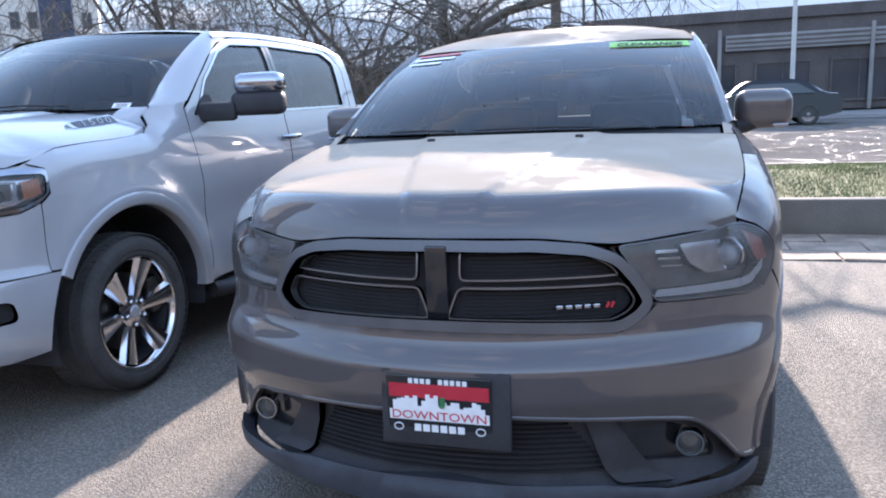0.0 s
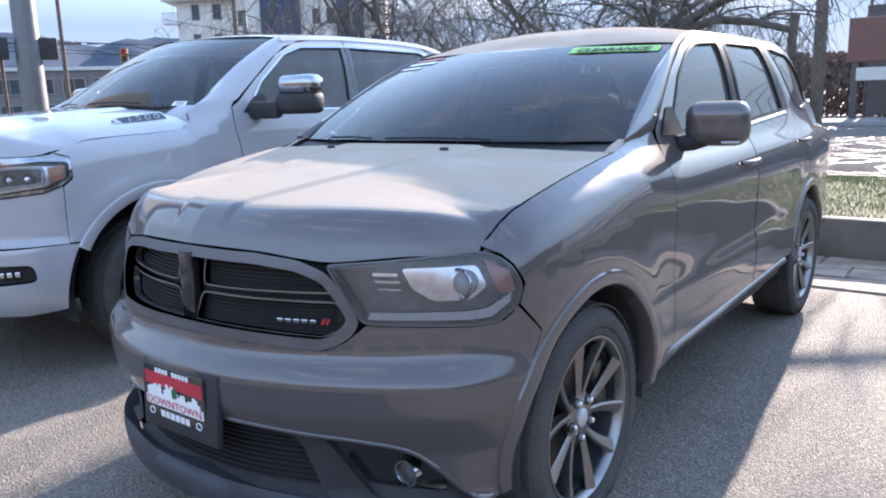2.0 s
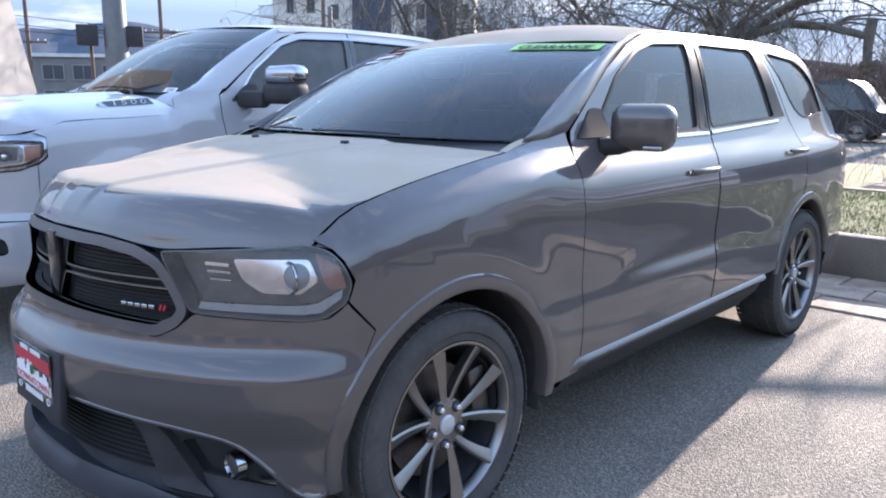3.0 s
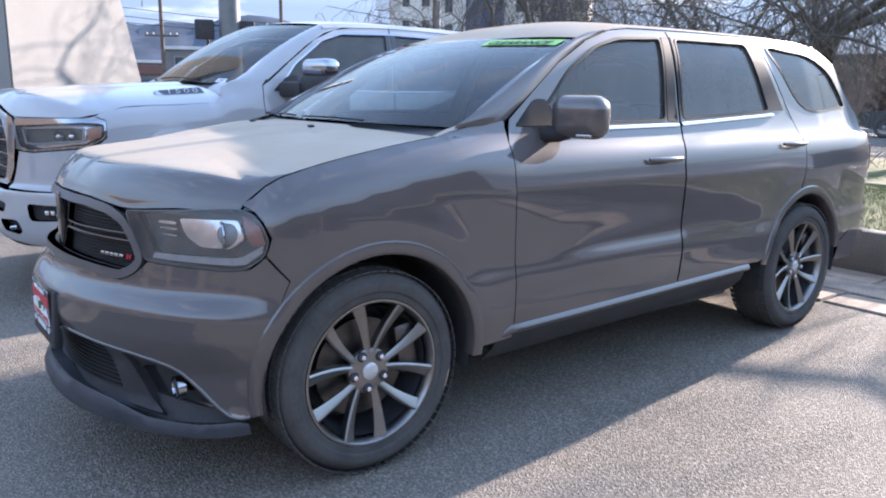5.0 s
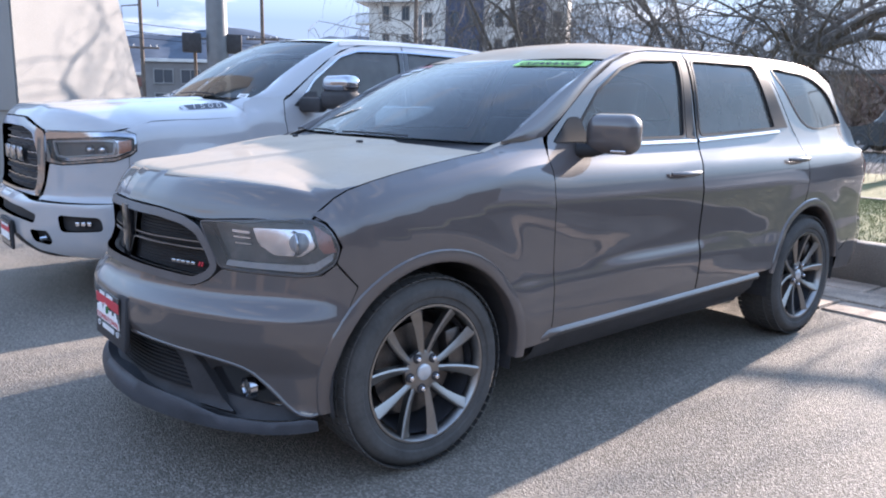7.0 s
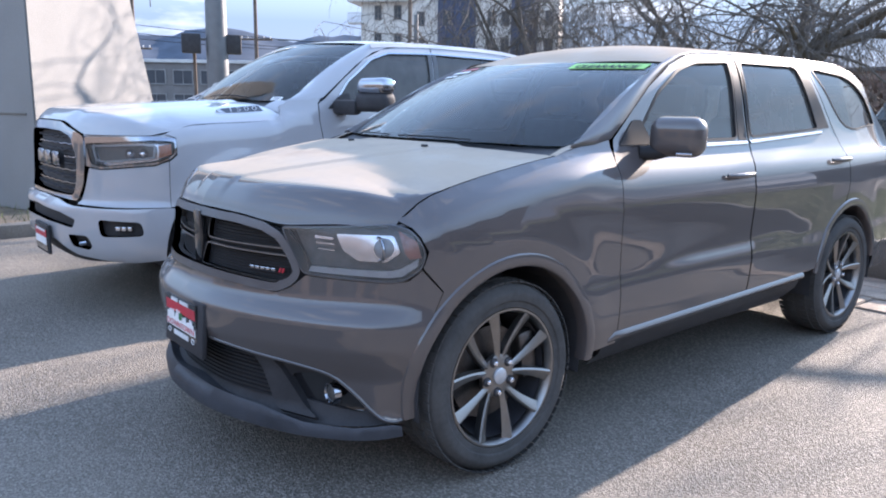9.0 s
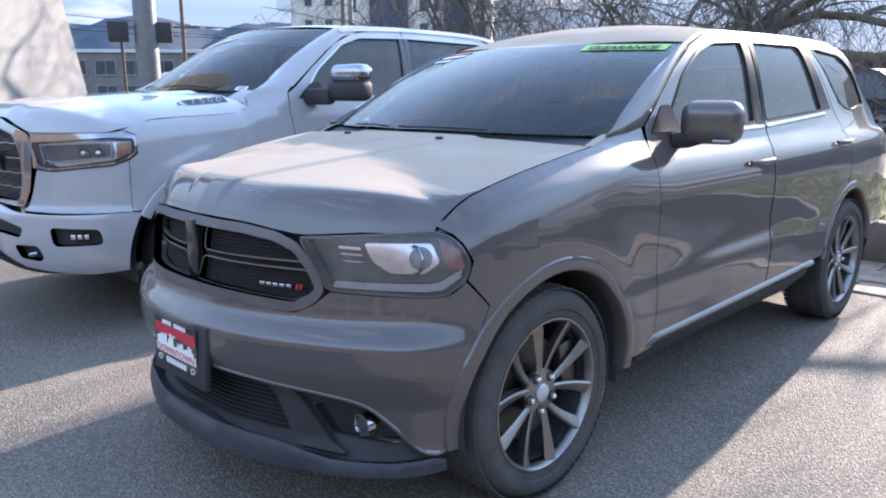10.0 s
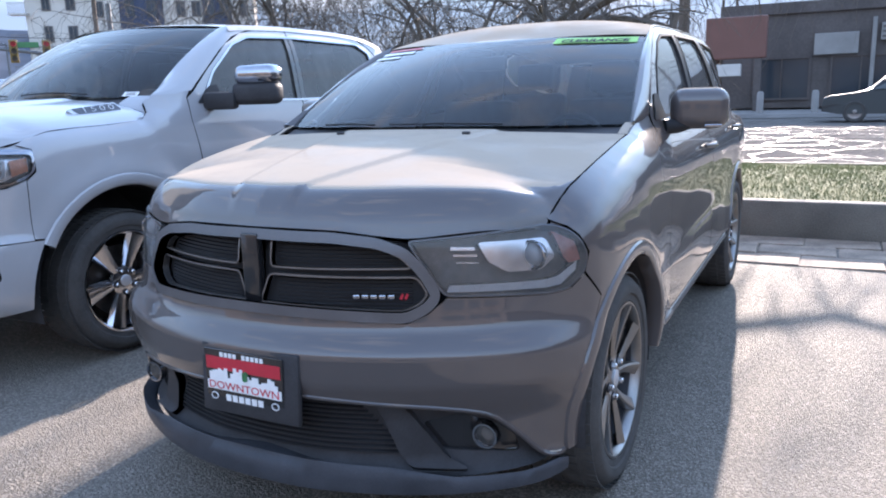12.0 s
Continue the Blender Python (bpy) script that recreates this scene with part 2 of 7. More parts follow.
M_GREEN_STICKER = material("fluorescent_sticker", (0.33, 0.62, 0.18), 0.7, vary=0.08, scale=10)
M_GREEN = material("green_print", (0.05, 0.20, 0.08), 0.5, vary=0.1)
M_BARK = material("bark", (0.12, 0.105, 0.092), 0.95, vary=0.35, scale=6, fine=50, bump=0.015, bump_scale=30)
M_GALV = material("galvanised_steel", (0.15, 0.157, 0.165), 0.45, 0.6, vary=0.12, scale=4)
M_WOODPOLE = material("weathered_wood", (0.12, 0.09, 0.07), 0.9, vary=0.3, scale=3, bump=0.004, bump_scale=40)
# Blue distance haze is mixed into the slopes' base colour.
M_MOUNT = material("hazed_mountain_slope", (0.090, 0.105, 0.130), 1.0, vary=0.2, scale=0.004, fine=0.02, spec=0.0)
M_CREAM = material("cream_render", (0.62, 0.58, 0.52), 0.9, vary=0.06, scale=0.6, fine=10)
M_NAVY = material("dark_blue_cladding", (0.03, 0.045, 0.09), 0.5, vary=0.15, scale=0.8, fine=10)
M_GREY_WALL = material("grey_brick_wall", (0.18, 0.165, 0.155), 0.9, vary=0.15, scale=1.0, fine=12)
M_DARK_WALL = material("brown_shopfront", (0.10, 0.085, 0.08), 0.85, vary=0.25, scale=0.7, fine=9)
M_PANE = material("building_glass", (0.04, 0.05, 0.06), 0.08, vary=0.2, scale=0.5)
M_PALE = material("pale_fascia", (0.55, 0.53, 0.50), 0.7, vary=0.1, scale=1.5)
M_TRIM_BLACK = material("satin_black_trim", (0.028, 0.028, 0.030), 0.5, vary=0.15, scale=10, spec=0.12)
M_BRIGHT = material("bright_trim", (0.80, 0.80, 0.82), 0.22, 0.9, vary=0.04, scale=12)
M_SATIN = material("satin_grey_frame", (0.19, 0.185, 0.185), 0.35, 0.8, vary=0.06, scale=14)
M_RIM = material("satin_rim_alloy", (0.27, 0.265, 0.26), 0.36, 1.0, vary=0.08, scale=12, rough_vary=0.08)
# Darker copy of the pale fascia, with shade put into its colour.
M_FASCIA = material("shaded_pale_fascia", (0.26, 0.25, 0.24), 0.75, vary=0.15, scale=1.5)
M_PAVE = material("grey_pavement", (0.17, 0.16, 0.15), 0.9, vary=0.2, scale=1.0, fine=20)
M_BRICK = material("brown_brick", (0.17, 0.11, 0.085), 0.9, vary=0.2, scale=1.2, fine=9)
M_MARKER = material("red_amber_marker", (0.30, 0.085, 0.055), 0.3, vary=0.15, scale=50)
M_WHEEL_CHROME = material("wheel_chrome", (0.66, 0.66, 0.68), 0.14, 1.0, vary=0.05, scale=10, rough_vary=0.03)
M_BADGE = material("badge_grey", (0.085, 0.092, 0.11), 0.45, vary=0.08, scale=20)
M_SIGNAL = material("signal_yellow", (0.22, 0.15, 0.045), 0.5, vary=0.1, scale=8)
M_ORANGE = material("orange_sign", (0.16, 0.07, 0.055), 0.5, vary=0.1, scale=1.0)


# ---------------------------------------------------------------- building helpers
def root(name, at, label, category, group="", kind="", turn=0.0):
    ob = new(name)
    ob.matrix_world = pose(*at, 0, 0, turn)
    ob.empty_display_size = 0.2
    return tagged(ob, label, category, group, kind)


def mesh_data(name, verts, faces, mat, smooth=False, normals=None):
    me = bpy.data.meshes.new(name)
    me.from_pydata([tuple(map(float, v)) for v in verts], [], [tuple(map(int, f)) for f in faces])
    me.materials.append(mat)
    if smooth:
        me.polygons.foreach_set("use_smooth", [True] * len(me.polygons))
    me.update()
    if normals is not None:
        me.normals_split_custom_set_from_vertices([tuple(map(float, n)) for n in normals])
    return me


def part(name, geom, mat, parent=None, label="", smooth=False, normals=None):
    """One mesh object from (verts, faces) or a bmesh, under its thing."""
    if isinstance(geom, bmesh.types.BMesh):
        me = bpy.data.meshes.new(name)
        geom.to_mesh(me)
        geom.free()
        me.materials.append(mat)
        if smooth:
            me.polygons.foreach_set("use_smooth", [True] * len(me.polygons))
            me.set_sharp_from_angle(angle=radians(38))
    else:
        me = mesh_data(name, geom[0], geom[1], mat, smooth, normals)
        if smooth and normals is None:
            me.set_sharp_from_angle(angle=radians(38))
    ob = new(name, me)
    if parent is not None:
        ob.parent = parent
    return tagged(ob, label)


def box(sx, sy, sz, at=(0, 0, 0), r=0.0, seg=2, turn=(0, 0, 0)):
    bm = bmesh.new()
    bmesh.ops.create_cube(bm, size=1.0, matrix=Matrix.Diagonal((sx, sy, sz, 1)))
    if r:
        bmesh.ops.bevel(bm, geom=bm.edges[:], offset=r, segments=seg, affect="EDGES", profile=0.5)
    bmesh.ops.transform(bm, matrix=pose(*at, *turn), verts=bm.verts)
    return bm


def joined(*bms):
    out = bmesh.new()
    for b in bms:
        me = bpy.data.meshes.new("tmp")
        b.to_mesh(me)
        b.free()
        out.from_mesh(me)
        bpy.data.meshes.remove(me)
    return out


def lathe(profile, n=48, axis="x", at=(0, 0, 0)):
    """Turns (along, radius) round an axis."""
    verts, faces = [], []
    k = len(profile)
    for i in range(n):
        a = 2 * math.pi * i / n
        for h, r in profile:
            c, s = r * math.cos(a), r * math.sin(a)
            p = {"x": (h, c, s), "y": (c, h, s), "z": (c, s, h)}[axis]
            verts.append((p[0] + at[0], p[1] + at[1], p[2] + at[2]))
    for i in range(n):
        j = (i + 1) % n
        for q in range(k - 1):
            f = (i * k + q, i * k + q + 1, j * k + q + 1, j * k + q)
            faces.append(f if axis != "y" else f[::-1])
    return verts, faces


def tube(points, radius, sides=8, cap=True):
    """A tube along points; radius a number or one for each point."""
    pts = [Vector(p) for p in points]
    rad = [radius] * len(pts) if isinstance(radius, (int, float)) else list(radius)
    verts, faces = [], []
    up = Vector((0.13, 0.31, 0.94))
    for i, p in enumerate(pts):
        d = (pts[min(i + 1, len(pts) - 1)] - pts[max(i - 1, 0)]).normalized()
        a = d.cross(up)
        if a.length < 0.05:
            a = d.cross(Vector((1, 0, 0)))
        a.normalize()
        b = a.cross(d)
        for k in range(sides):
            w = 2 * math.pi * k / sides
            verts.append(p + (a * math.cos(w) + b * math.sin(w)) * rad[i])
    for i in range(len(pts) - 1):
        for k in range(sides):
            k2 = (k + 1) % sides
            faces.append((i * sides + k, i * sides + k2, (i + 1) * sides + k2, (i + 1) * sides + k))
    if cap:
        faces.append(tuple(range(sides))[::-1])
        faces.append(tuple((len(pts) - 1) * sides + k for k in range(sides)))
    return verts, faces


def merge(*geoms):
    verts, faces = [], []
    for v, f in geoms:
        b = len(verts)
        verts += list(v)
        faces += [tuple(i + b for i in q) for q in f]
    return verts, faces


def spline(pts, n=8, closed=False):
    """Catmull-Rom through points."""
    p = np.asarray(pts, float)
    k = len(p)
    out = []
    for i in range(k if closed else k - 1):
        a, b, c, d = (p[(i + j) % k] if closed else p[min(max(i + j, 0), k - 1)] for j in (-1, 0, 1, 2))
        for s in range(n):
            t = s / n
            out.append(0.5 * (2 * b + (c - a) * t + (2 * a - 5 * b + 4 * c - d) * t * t + (3 * b - a - 3 * c + d) * t ** 3))
    if not closed:
        out.append(p[-1])
    return np.array(out)


def rounded(poly, r, n=4):
    """A polygon with rounded corners."""
    p = np.asarray(poly, float)
    out = []
    for i in range(len(p)):
        a, b, c = p[i - 1], p[i], p[(i + 1) % len(p)]
        da, dc = a - b, c - b
        la, lc = np.linalg.norm(da), np.linalg.norm(dc)
        q = min(r, la * 0.45, lc * 0.45)
        u, v = b + da / la * q, b + dc / lc * q
        for s in range(n + 1):
            t = s / n
            out.append((1 - t) ** 2 * u + 2 * t * (1 - t) * b + t * t * v)
    return np.array(out)


def smooth(a, b, x):
    t = np.clip((np.asarray(x, float) - a) / (b - a), 0, 1)
    return t * t * (3 - 2 * t)


def inside(pts, poly):
    x, y = pts[:, 0], pts[:, 1]
    res = np.zeros(len(pts), bool)
    for (x0, y0), (x1, y1) in zip(poly, np.roll(poly, -1, axis=0)):
        if y0 != y1:
            hit = ((y0 > y) != (y1 > y)) & (x < (x1 - x0) * (y - y0) / (y1 - y0) + x0)
            res ^= hit
    return res


def dense(poly, step):
    out = []
    for a, b in zip(poly, np.roll(poly, -1, axis=0)):
        k = max(1, int(math.ceil(np.linalg.norm(b - a) / step)))
        out += [a + (b - a) * i / k for i in range(k)]
    return np.array(out)


def cloth(fn, outline, holes=(), step=0.04, depth=0.02, steps=None):
    """A sheet of a curved surface fn(u, v) cut to an outline with holes, its edges turned in by depth. Returns verts, faces, normals."""
    from_mathutils = delaunay
    sx, sy = steps or (step, step)
    loops = [dense(np.asarray(outline, float), step)] + [dense(np.asarray(h, float), step) for h in holes]
    lo, hi = loops[0].min(0), loops[0].max(0)
    gx, gy = np.meshgrid(np.arange(lo[0] + sx / 2, hi[0], sx), np.arange(lo[1] + sy / 2, hi[1], sy))
    grid = np.stack([gx.ravel(), gy.ravel()], 1)
    keep = inside(grid, loops[0])
    for h in loops[1:]:
        keep &= ~inside(grid, h)
    edge = np.concatenate(loops)
    grid = grid[keep]
    if len(grid):
        far = np.array([np.min(np.abs((edge - g) / (sx, sy)).max(1)) for g in grid]) > 0.4
        grid = grid[far]
    pts = np.concatenate([edge, grid]) if len(grid) else edge
    cons, b = [], 0
    for lp in loops:
        k = len(lp)
        cons += [(b + i, b + (i + 1) % k) for i in range(k)]
        b += k
    v2, _, tris, _, _, _ = from_mathutils([Vector(p) for p in pts], cons, [], 0, 1e-6)
    v2 = np.array([tuple(v) for v in v2])
    tris = np.array([t for t in tris if len(t) == 3])
    mid = v2[tris].mean(1)
    ok = inside(mid, loops[0])
    for h in loops[1:]:
        ok &= ~inside(mid, h)
    tris = tris[ok]
    area = np.cross(v2[tris[:, 1]] - v2[tris[:, 0]], v2[tris[:, 2]] - v2[tris[:, 0]])
    tris[area < 0] = tris[area < 0][:, ::-1]

    def at(q):
        return np.stack(np.broadcast_arrays(*fn(q[:, 0], q[:, 1])), 1)

    def normal(q):
        e = 0.003
        du = at(q + (e, 0)) - at(q - (e, 0))
        dv = at(q + (0, e)) - at(q - (0, e))
        nn = np.cross(du, dv)
        return nn / (np.linalg.norm(nn, axis=1, keepdims=True) + 1e-12)

    verts, norms, faces = list(at(v2)), list(normal(v2)), [tuple(t) for t in tris]
    if depth:
        for lp in loops:
            p, nn = at(lp), normal(lp)
            inner = p - nn * depth
            b = len(verts)
            k = len(lp)
            side = np.roll(p, -1, axis=0) - np.roll(p, 1, axis=0)
            out = np.cross(side, nn)
            out /= np.linalg.norm(out, axis=1, keepdims=True) + 1e-12
            a2 = np.sum(lp[:, 0] * np.roll(lp[:, 1], -1) - np.roll(lp[:, 0], -1) * lp[:, 1])
            out *= np.sign(a2) * (1 if lp is loops[0] else -1)
            verts += list(p) + list(inner)
            norms += list(out) * 2
            for i in range(k):
                j = (i + 1) % k
                faces.append((b + i, b + j, b + k + j, b + k + i))
    return verts, faces, norms


def panel(name, parent, fn, outline, mat, holes=(), step=0.04, depth=0.02, label="", steps=None):
    v, f, n = cloth(fn, outline, holes, step, depth, steps)
    return part(name, (v, f), mat, parent, label, smooth=True, normals=n)


def loft(rows, close=False):
    """A grid of quads through rows of points."""
    k = len(rows[0])
    verts = [p for r in rows for p in r]
    faces = []
    for i in range(len(rows) - 1):
        for j in range(k if close else k - 1):
            j2 = (j + 1) % k
            faces.append((i * k + j, i * k + j2, (i + 1) * k + j2, (i + 1) * k + j))
    return verts, faces


def letters(name, body, size, m, mat, parent=None, depth=0.001, stretch=1.0, bold=0.0):
    cu = bpy.data.curves.new(name, "FONT")
    cu.body, cu.size, cu.extrude, cu.align_x, cu.align_y = body, size, depth, "CENTER", "CENTER"
    cu.offset, cu.resolution_u = bold, 3
    tmp = bpy.data.objects.new(name, cu)
    me = bpy.data.meshes.new_from_object(tmp)
    bpy.data.objects.remove(tmp)
    me.transform(m @ Matrix.Diagonal((stretch, 1, 1, 1)))
    me.materials.clear()
    me.materials.append(mat)
    ob = new(name, me)
    if parent is not None:
        ob.parent = parent
    return ob

# ---------------------------------------------------------------- ground and street
def sheet(name, xs, ys, zfn, mat, label, category="ground"):
    verts = [(x, y, zfn(x, y)) for y in ys for x in xs]
    k = len(xs)
    faces = [(j * k + i, j * k + i + 1, (j + 1) * k + i + 1, (j + 1) * k + i) for j in range(len(ys) - 1) for i in range(k - 1)]
    return tagged(part(name, (verts, faces), mat, smooth=True), label, category, kind="structure")


STREET_Z = 0.12
FAR = [-4500, -900, -200, -60, -30, -15, -8, -4, 0, 4, 8, 15, 30, 60, 200, 900, 4500]
ground = sheet("ground", FAR, [-4500, -900, -200, -60, -20, -8, -2, 2, 6, 7.2, 9.2, 12, 20, 40, 90, 300, 1200, 4600],
               lambda x, y: STREET_Z * float(smooth(7.2, 9.2, y)), M_ASPHALT, "grey weathered asphalt car park with pale stones", "ground")
road = sheet("road", [-300, -60, -20, -8, 0, 8, 20, 60, 300], [10.2, 12, 15, 18, 22, 29.0],
             lambda x, y: STREET_Z + 0.004 + 0.05 * (1 - ((y - 19.6) / 9.4) ** 2), M_ROAD, "wide worn street with glossy crack-sealer lines", "road")

# raised planting strip between car park and street
KERB_Y, KERB_H = 5.90, 0.34
kerb = tagged(new("kerb"), "pale concrete kerb round the grass strip", "kerb", kind="structure")
for i in range(-5, 7):
    bm = box(2.99, 0.16, KERB_H + 0.1, (i * 3.0 + 1.5, KERB_Y + 0.08, (KERB_H - 0.1) / 2), 0.018)
    part("kerb_stone", bm, M_KERB, kerb, smooth=True)
for i in range(-5, 7):
    part("kerb_stone", box(2.99, 0.16, 0.34, (i * 3.0 + 1.5, 10.36, 0.10), 0.018), M_KERB, kerb, smooth=True)
gx = list(np.linspace(-15, 21, 61))
gy = list(np.linspace(KERB_Y + 0.14, 10.3, 16))


def turf_z(x, y):
    u = (y - KERB_Y) / 4.4
    return 0.30 - 0.05 * u + 0.06 * math.sin(math.pi * min(max(u, 0), 1)) + 0.02 * noise.noise((x * 1.3, y * 1.3, 0))


lawn = sheet("lawn", gx, gy, turf_z, M_TURF, "winter lawn strip behind the kerb", "lawn")
sheet("lawn", list(np.linspace(-40, -0.2, 30)), list(np.linspace(10.2, 16.0, 10)), lambda x, y: 0.235 + 0.02 * noise.noise((x * 1.3, y * 1.3, 0)) if x < -0.3 and y < 15.9 else 0.05, M_TURF, "winter lawn under the street trees", "lawn")
rng = np.random.RandomState(4)


def blades(count, x0, x1, y0, y1, zfn, h0, h1):
    verts, faces = [], []
    for i in range(count):
        x, y = rng.uniform(x0, x1), rng.uniform(y0, y1)
        h, w, a = rng.uniform(h0, h1), rng.uniform(0.003, 0.007), rng.uniform(0, 6.28)
        z = zfn(x, y) - 0.01
        dx, dy = math.cos(a) * w, math.sin(a) * w
        lx, ly = rng.normal(0, 0.35, 2) * h
        verts += [(x - dx, y - dy, z), (x + dx, y + dy, z), (x + lx, y + ly, z + h)]
        faces.append((3 * i, 3 * i + 1, 3 * i + 2))
    return verts, faces


grass = tagged(part("grass", merge(blades(70000, -4.5, 6.5, KERB_Y + 0.15, 10.25, turf_z, 0.02, 0.055), blades(9000, -14, -4.5, KERB_Y + 0.15, 10.25, turf_z, 0.05, 0.10)), M_GRASS),
               "short patchy green grass with straw-coloured blades", "grass", kind="stuff")

# far pavement and kerb of the street
pave = sheet("pavement", [-300, -40, 0, 40, 300], [29.0, 29.15, 34], lambda x, y: STREET_Z + 0.02 if y < 29.1 else STREET_Z + 0.15, M_PAVE, "grey concrete pavement across the street", "pavement")

# planted island with the white pillar
isl = tagged(new("kerb"), "pale concrete kerb of the planted island", "kerb", kind="structure")
for i, y in enumerate(np.arange(-4.0, 6.0, 2.0)):
    part("kerb_stone", box(0.17, 1.99, 0.22, (-6.0, y + 1.0, 0.03), 0.018), M_KERB, isl, smooth=True)
sheet("soil", list(np.linspace(-30, -6.09, 12)), list(np.linspace(-4, 6, 10)), lambda x, y: 0.11 + 0.015 * noise.noise((x * 2, y * 2, 3)), M_SOIL, "bare planting soil beside the kerb", "soil")
tagged(part("grass", blades(5000, -10.5, -6.2, -3.5, 5.5, lambda x, y: 0.1, 0.05, 0.14), M_GRASS), "sparse grass and weeds round the white pillar", "grass", kind="stuff")
pil = root("pillar", (-6.9, 1.04, 0.1), "white stucco pillar with a slanted flank", "pillar", kind="structure")
d1, d2 = Vector((-0.6, 0.8, 0)), Vector((-0.98, -0.35, 0))
H = 6.5
c = [Vector((0, 0, 0)), d1 * 2.75, d1 * 2.75 + d2 * 2.6, d2 * 2.6]
t = [Vector((0.02, 0, H)), d1 * 0.75 + Vector((0, 0, H)), d1 * 0.75 + d2 * 2.6 + Vector((0, 0, H)), d2 * 2.6 + Vector((0, 0, H))]
bm = bmesh.new()
vs = [bm.verts.new(p) for p in c + t]
for f in ((0, 1, 5, 4), (1, 2, 6, 5), (2, 3, 7, 6), (3, 0, 4, 7), (4, 5, 6, 7), (3, 2, 1, 0)):
    bm.faces.new([vs[i] for i in f])
bmesh.ops.recalc_face_normals(bm, faces=bm.faces)
bmesh.ops.bevel(bm, geom=bm.edges[:], offset=0.02, segments=2, affect="EDGES")
part("shaft", bm, M_STUCCO, pil, smooth=True)
for z in (1.15, 3.4):
    part("joint", box(2.4, 0.012, 0.02, tuple(d2 * 1.3 + Vector((0.004, -0.005, z))), turn=(0, 0, math.degrees(math.atan2(d2.y, d2.x)))), M_KERB, pil)


# ---------------------------------------------------------------- distance
def ridge(name, dist, a0, a1, peaks, base, seed, mat, label):
    """A mountain range as a ring sector of sloping ground."""
    verts, faces = [], []
    n, rows = 160, 14
    for j in range(rows):
        v = j / (rows - 1)
        for i in range(n):
            az = radians(a0 + (a1 - a0) * i / (n - 1))
            top = np.interp(math.degrees(az), [p[0] for p in peaks], [p[1] for p in peaks])
            d = dist * (1 + 0.35 * v)
            rough = noise.fractal((az * 22 + seed, v * 3, seed), 1.0, 2.0, 6)
            z = base + v ** 0.9 * dist * 1.35 * math.tan(radians(top)) * (1 + 0.12 * rough * min(1, v * 2))
            verts.append((d * math.sin(az), d * math.cos(az), z))
    for j in range(rows - 1):
        for i in range(n - 1):
            faces.append((j * n + i, j * n + i + 1, (j + 1) * n + i + 1, (j + 1) * n + i))
    return tagged(part(name, (verts, faces), mat, smooth=True), label, "mountain", kind="structure")


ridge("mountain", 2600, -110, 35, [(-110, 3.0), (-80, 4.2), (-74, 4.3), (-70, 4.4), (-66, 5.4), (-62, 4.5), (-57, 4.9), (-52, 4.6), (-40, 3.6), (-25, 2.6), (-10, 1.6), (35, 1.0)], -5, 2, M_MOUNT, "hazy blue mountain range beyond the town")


def window_unit(parent, at, w, h, d, mat_frame, sill=True):
    """A framed window in a wall that faces -y of its parent."""
    x, y, z = at
    fr = part("window", joined(box(w + 0.16, 0.14, 0.09, (x, y, z + h / 2 + 0.04)), box(w + 0.16, 0.14, 0.09, (x, y, z - h / 2 - 0.04)), box(0.09, 0.14, h, (x - w / 2 - 0.035, y, z)), box(0.09, 0.14, h, (x + w / 2 + 0.035, y, z)), box(0.05, 0.10, h, (x, y, z))), mat_frame, parent)
    part("pane", box(w, 0.04, h, (x, y + 0.02, z)), M_PANE, fr, "dark reflecting pane")
    return fr


def from_eye(az, dist, eye=(1.6, -1.4)):
    return eye[0] + dist * math.sin(radians(az)), eye[1] + dist * math.cos(radians(az))


def apartment():
    """Cream and dark blue apartment block; its front faces the car park."""
    x, y = from_eye(-47.0, 90)
    b = root("apartment_building", (x, y, 0), "cream apartment building with dark blue cladding bays", "building", turn=47.0 - 8)
    top, low = 19.0, 13.2
    part("wall", box(17.0, 10, top, (1.2, 5, top / 2), 0.05), M_CREAM, b)
    part("wall", box(6.4, 9, low, (-10.5, 5, low / 2), 0.05), M_CREAM, b, "lower cream wing")
    part("roof", box(8.2, 10.4, 0.35, (-11.0, 4.6, low + 0.17), 0.03), M_PALE, b, "overhanging pale flat roof")
    part("roof", box(17.6, 10.6, 0.4, (1.2, 5, top + 0.2), 0.03), M_PALE, b)
    for x0, w in ((-2.0, 4.4), (5.8, 3.0)):
        part("bay", box(w, 0.5, top - 0.5, (x0, -0.25, top / 2 - 0.2), 0.03), M_NAVY, b, "dark blue cladding bay")
        for k in range(6):
            for dx in (-w / 4, w / 4):
                window_unit(b, (x0 + dx, -0.55, 2.2 + 3.0 * k), 1.0, 1.7, 0.1, M_NAVY)
    for x0 in (-6.3, 2.0, 3.6, 8.6):
        for k in range(6):
            window_unit(b, (x0, -0.03, 2.2 + 3.0 * k), 0.8, 1.5, 0.1, M_GREY_WALL)
    for k in range(4):
        window_unit(b, (-9.2, 0.47, 2.4 + 3.2 * k), 0.8, 1.5, 0.1, M_GREY_WALL)
        window_unit(b, (-11.6, 0.47, 2.4 + 3.2 * k), 0.7, 1.5, 0.1, M_GREY_WALL)
        bal = part("balcony", box(1.8, 1.4, 0.2, (-14.2, 0.2, 1.2 + 3.2 * k), 0.02), M_PALE, b, "pale concrete balcony slab")
        part("railing", joined(*[box(0.04, 0.04, 1.0, (-15.0 + 0.2 * q, -0.45, 1.8 + 3.2 * k)) for q in range(9)], box(1.8, 0.05, 0.05, (-14.2, -0.45, 2.3 + 3.2 * k))), M_GREY_WALL, bal)
    return b


apartment()


